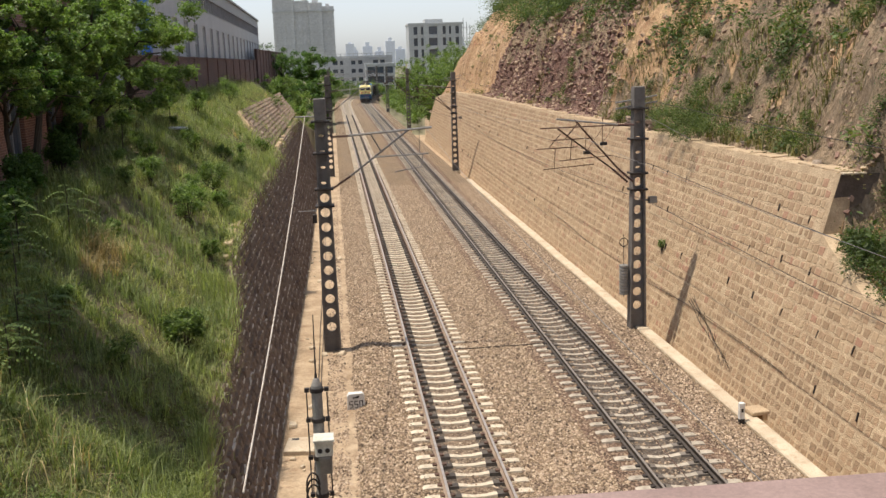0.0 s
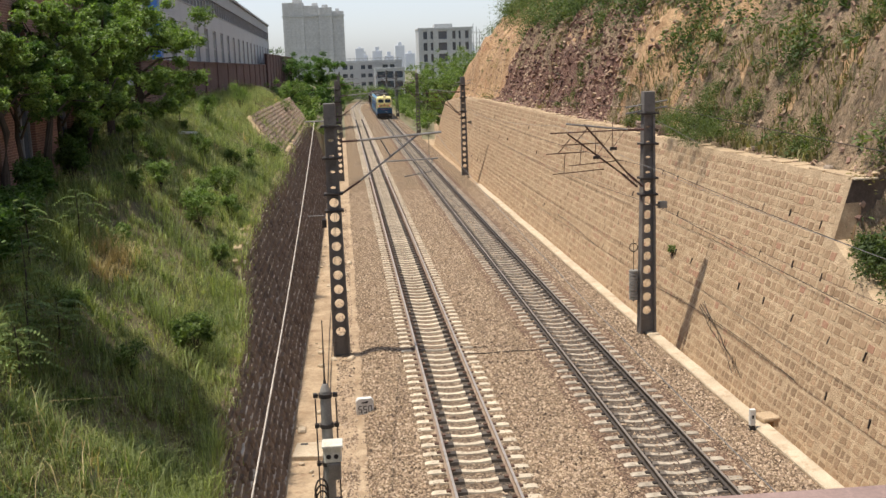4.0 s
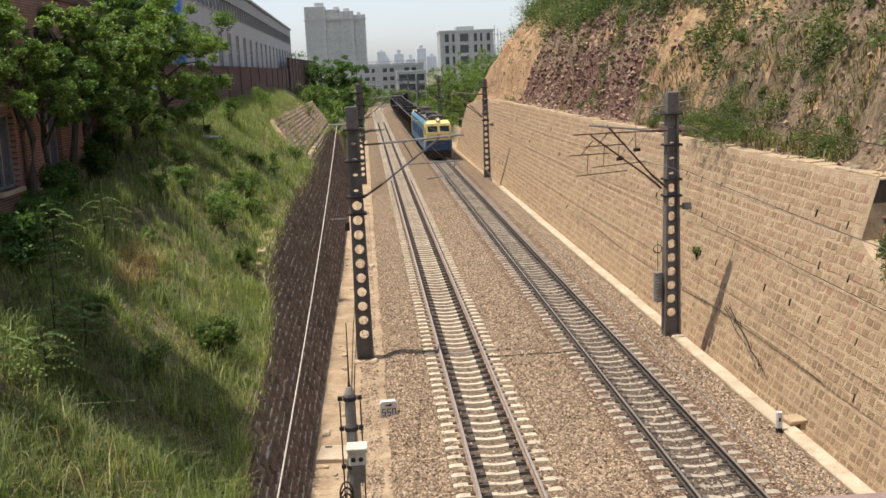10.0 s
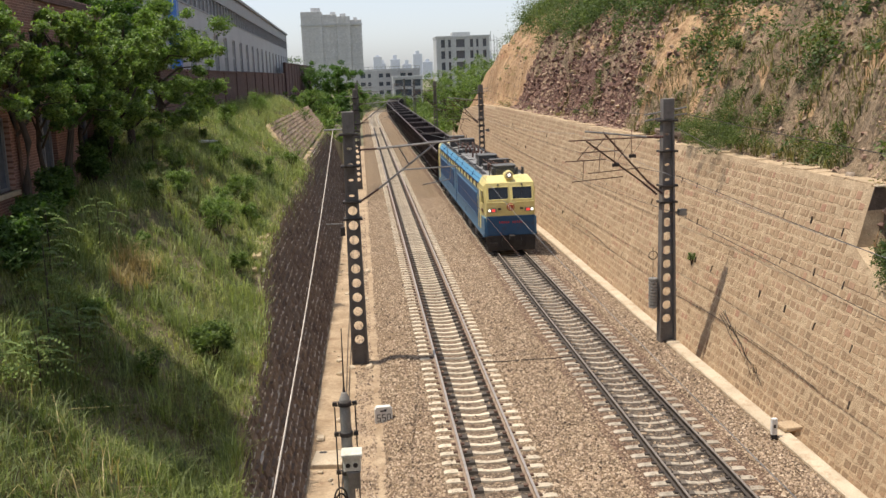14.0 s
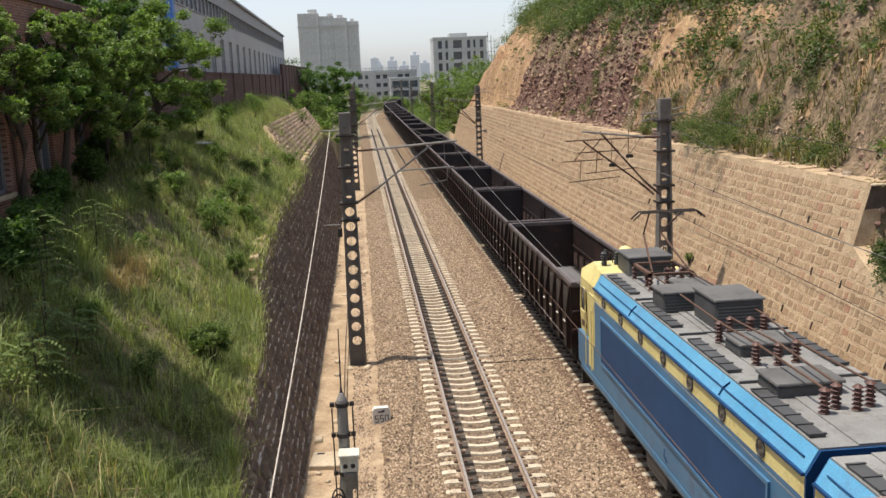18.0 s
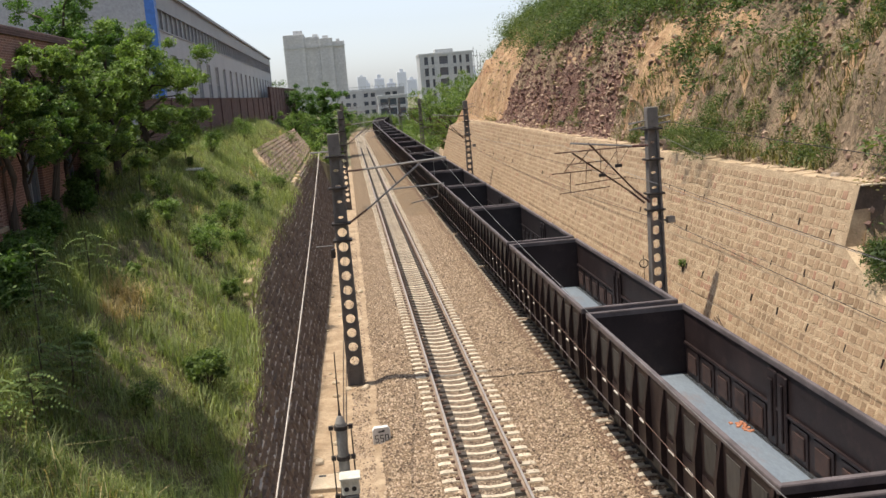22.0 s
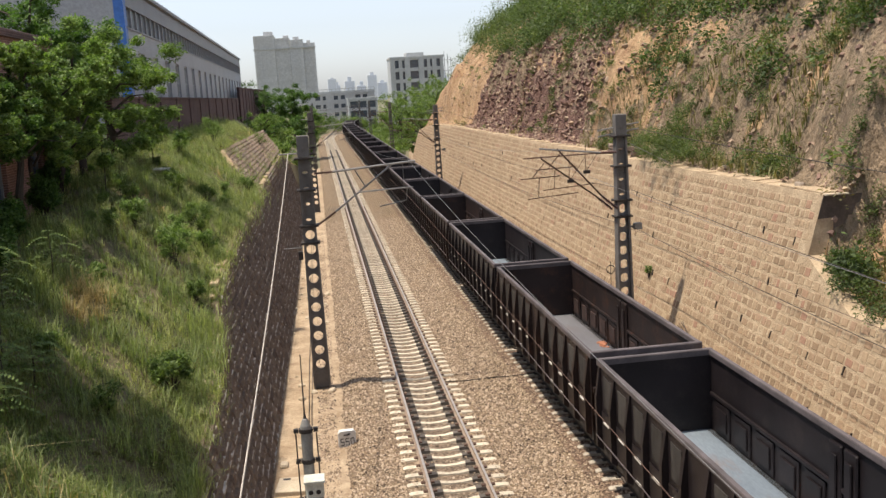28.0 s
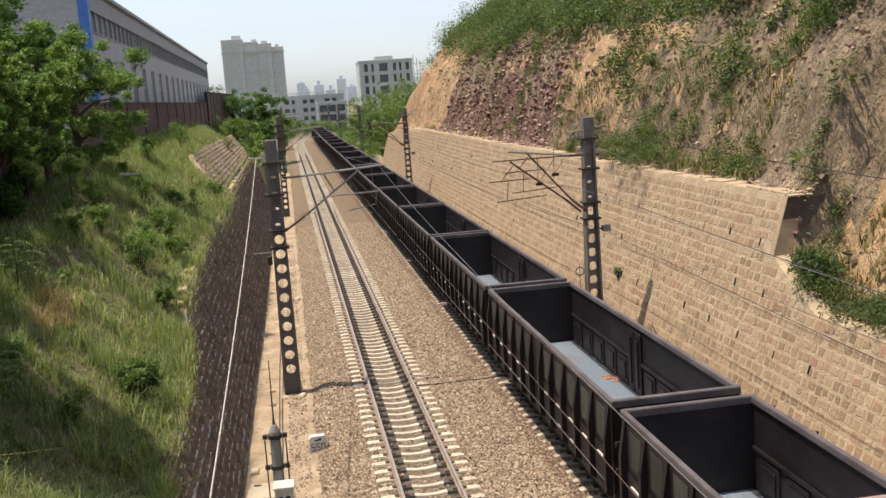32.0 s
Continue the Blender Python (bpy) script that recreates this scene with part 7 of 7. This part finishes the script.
        part("lid", box(a[0] - 0.03, a[1] - 0.03, a[4], a[2] + 0.03, a[3] + 0.03, a[4] + 0.05, 0.02), M_ROOFM, hsg)
        if name == "vent_housing":
            for yy in (a[1] - 0.025, a[3]):
                part("louvre", join(*[box(a[0] + 0.06, yy, 4.15 + k * 0.075, a[2] - 0.06, yy + 0.025, 4.18 + k * 0.075) for k in range(int((a[4] - 4.2) / 0.075))]), M_ROOFM, hsg)
            part("louvre", join(*[box(a[0] - 0.025, a[1] + 0.08, 4.16 + k * 0.07, a[0], a[3] - 0.08, 4.19 + k * 0.07) for k in range(int((a[4] - 4.2) / 0.07))]), M_ROOFM, hsg)
    for x, y in ((-0.75, 1.5), (0.55, 1.45), (0.95, 1.5), (-0.5, 4.2), (-0.1, 4.2), (0.5, 4.4), (-0.55, 9.5), (-0.15, 9.7), (0.25, 9.6), (0.6, 9.9), (-0.3, 11.6), (0.1, 11.7), (0.5, 11.6), (-0.4, 14.2), (-0.1, 14.35), (0.2, 14.2), (0.5, 14.4)):
        part("roof_insulator", moved(stack(0.1, 0.46, 6), pose(x, y, 4.12)), M_INSUL if y > 2 else M_ROOFD, u)
    for pts in (((-0.5, 4.2, 4.55), (-0.55, 9.5, 4.55), (-0.3, 11.6, 4.55), (-0.4, 14.2, 4.55)), ((0.5, 4.4, 4.55), (0.6, 9.9, 4.55), (0.5, 11.6, 4.55), (0.5, 14.4, 4.55)), ((0.25, 9.6, 4.56), (0.1, 11.7, 4.56), (0.2, 14.2, 4.56))):
        part("roof_cable", pipe(pts, 0.022, 6), M_RUSTY, u)
    for x in (-0.95, -0.7, 0.6, 0.85):
        part("horn_frame", join(box(x, 1.2, 4.1, x + 0.03, 1.23, 4.6), box(x, 1.45, 4.1, x + 0.03, 1.48, 4.6), box(x, 1.2, 4.57, x + 0.03, 1.48, 4.6)), M_ROOFD, u)
    part("horn", moved(lathe([(0.04, 0), (0.05, 0.25), (0.11, 0.4)], 12), pose(0.35, 1.5, 4.26, 90, 0, 0)), M_ROOFD, u)
    return u


def pantograph(u, y, raised):
    p = part("pantograph", join(box(-0.6, y - 0.8, 4.5, -0.5, y + 0.8, 4.57), box(0.5, y - 0.8, 4.5, 0.6, y + 0.8, 4.57), box(-0.6, y - 0.8, 4.5, 0.6, y - 0.7, 4.57), box(-0.6, y + 0.7, 4.5, 0.6, y + 0.8, 4.57)), M_RUSTY, u, "pantograph frame on insulators")
    for x in (-0.55, 0.55):
        for k in (-0.75, 0.75):
            part("foot_insulator", moved(stack(0.08, 0.4, 4), pose(x, y + k, 4.1)), M_INSUL, p)
    zk, zt = (5.35, 6.15) if raised else (4.66, 4.74)
    for s in (-1, 1):
        part("lower_arm", pipe([(s * 0.5, y + 0.75, 4.58), (s * 0.25, y - 0.9, zk)], 0.03, 6), M_RUSTY, p)
        part("upper_arm", pipe([(s * 0.25, y - 0.9, zk), (s * 0.45, y + 0.35, zt)], 0.022, 6), M_RUSTY, p)
    bow = [(-0.95, y + 0.35, zt - 0.18), (-0.75, y + 0.35, zt), (0.75, y + 0.35, zt), (0.95, y + 0.35, zt - 0.18)]
    part("contact_bow", join(pipe(bow, 0.025, 6), pipe([(a, b + 0.25, c) for a, b, c in bow], 0.025, 6)), M_CLIP, p)


front_unit = loco_unit("Blue and cream electric freight locomotive unit leading the train")
pantograph(front_unit, 4.1, False)
rear_unit = loco_unit("Blue and cream electric freight locomotive unit coupled back to back")
pantograph(rear_unit, 4.1, True)
masters = [wagon(i) for i in range(3)]
order = [2, 0, 0, 0, 0, 1, 1, 1, 1, 1, 2, 1, 2, 1, 1, 1, 1, 0, 1, 1, 0, 1, 2, 1, 0, 1, 1, 0, 1, 2, 1, 1]
wagons, used = [], set()
for k in order:
    wagons.append(masters[k] if k not in used else copy_thing(masters[k], Matrix.Identity(4)))
    used.add(k)


def nose(t):
    """How far ahead the locomotive's nose is at t seconds: it comes on and slowly gathers speed."""
    s = (t - 16.0) / 10.0
    return 25.17 - 138.197 * s - 1.838 * s * s - 0.175 * s ** 3


def on_track(s, turned=False):
    x, y, h = line_at(D2, s)
    return Matrix.Translation((x, y, 0)) @ Matrix.Rotation(h + (math.pi if turned else 0), 4, "Z")


FIRST_WAGON = 39.0
PITCH = 13.44


def motions():
    times = [float(t) for t in range(0, 33)]
    walk(front_unit, [(t, on_track(nose(t))) for t in times])
    walk(rear_unit, [(t, on_track(nose(t) + 31.85, True)) for t in times])
    for i, w in enumerate(wagons):
        walk(w, [(t, on_track(nose(t) + FIRST_WAGON + PITCH * i)) for t in times])


motions()
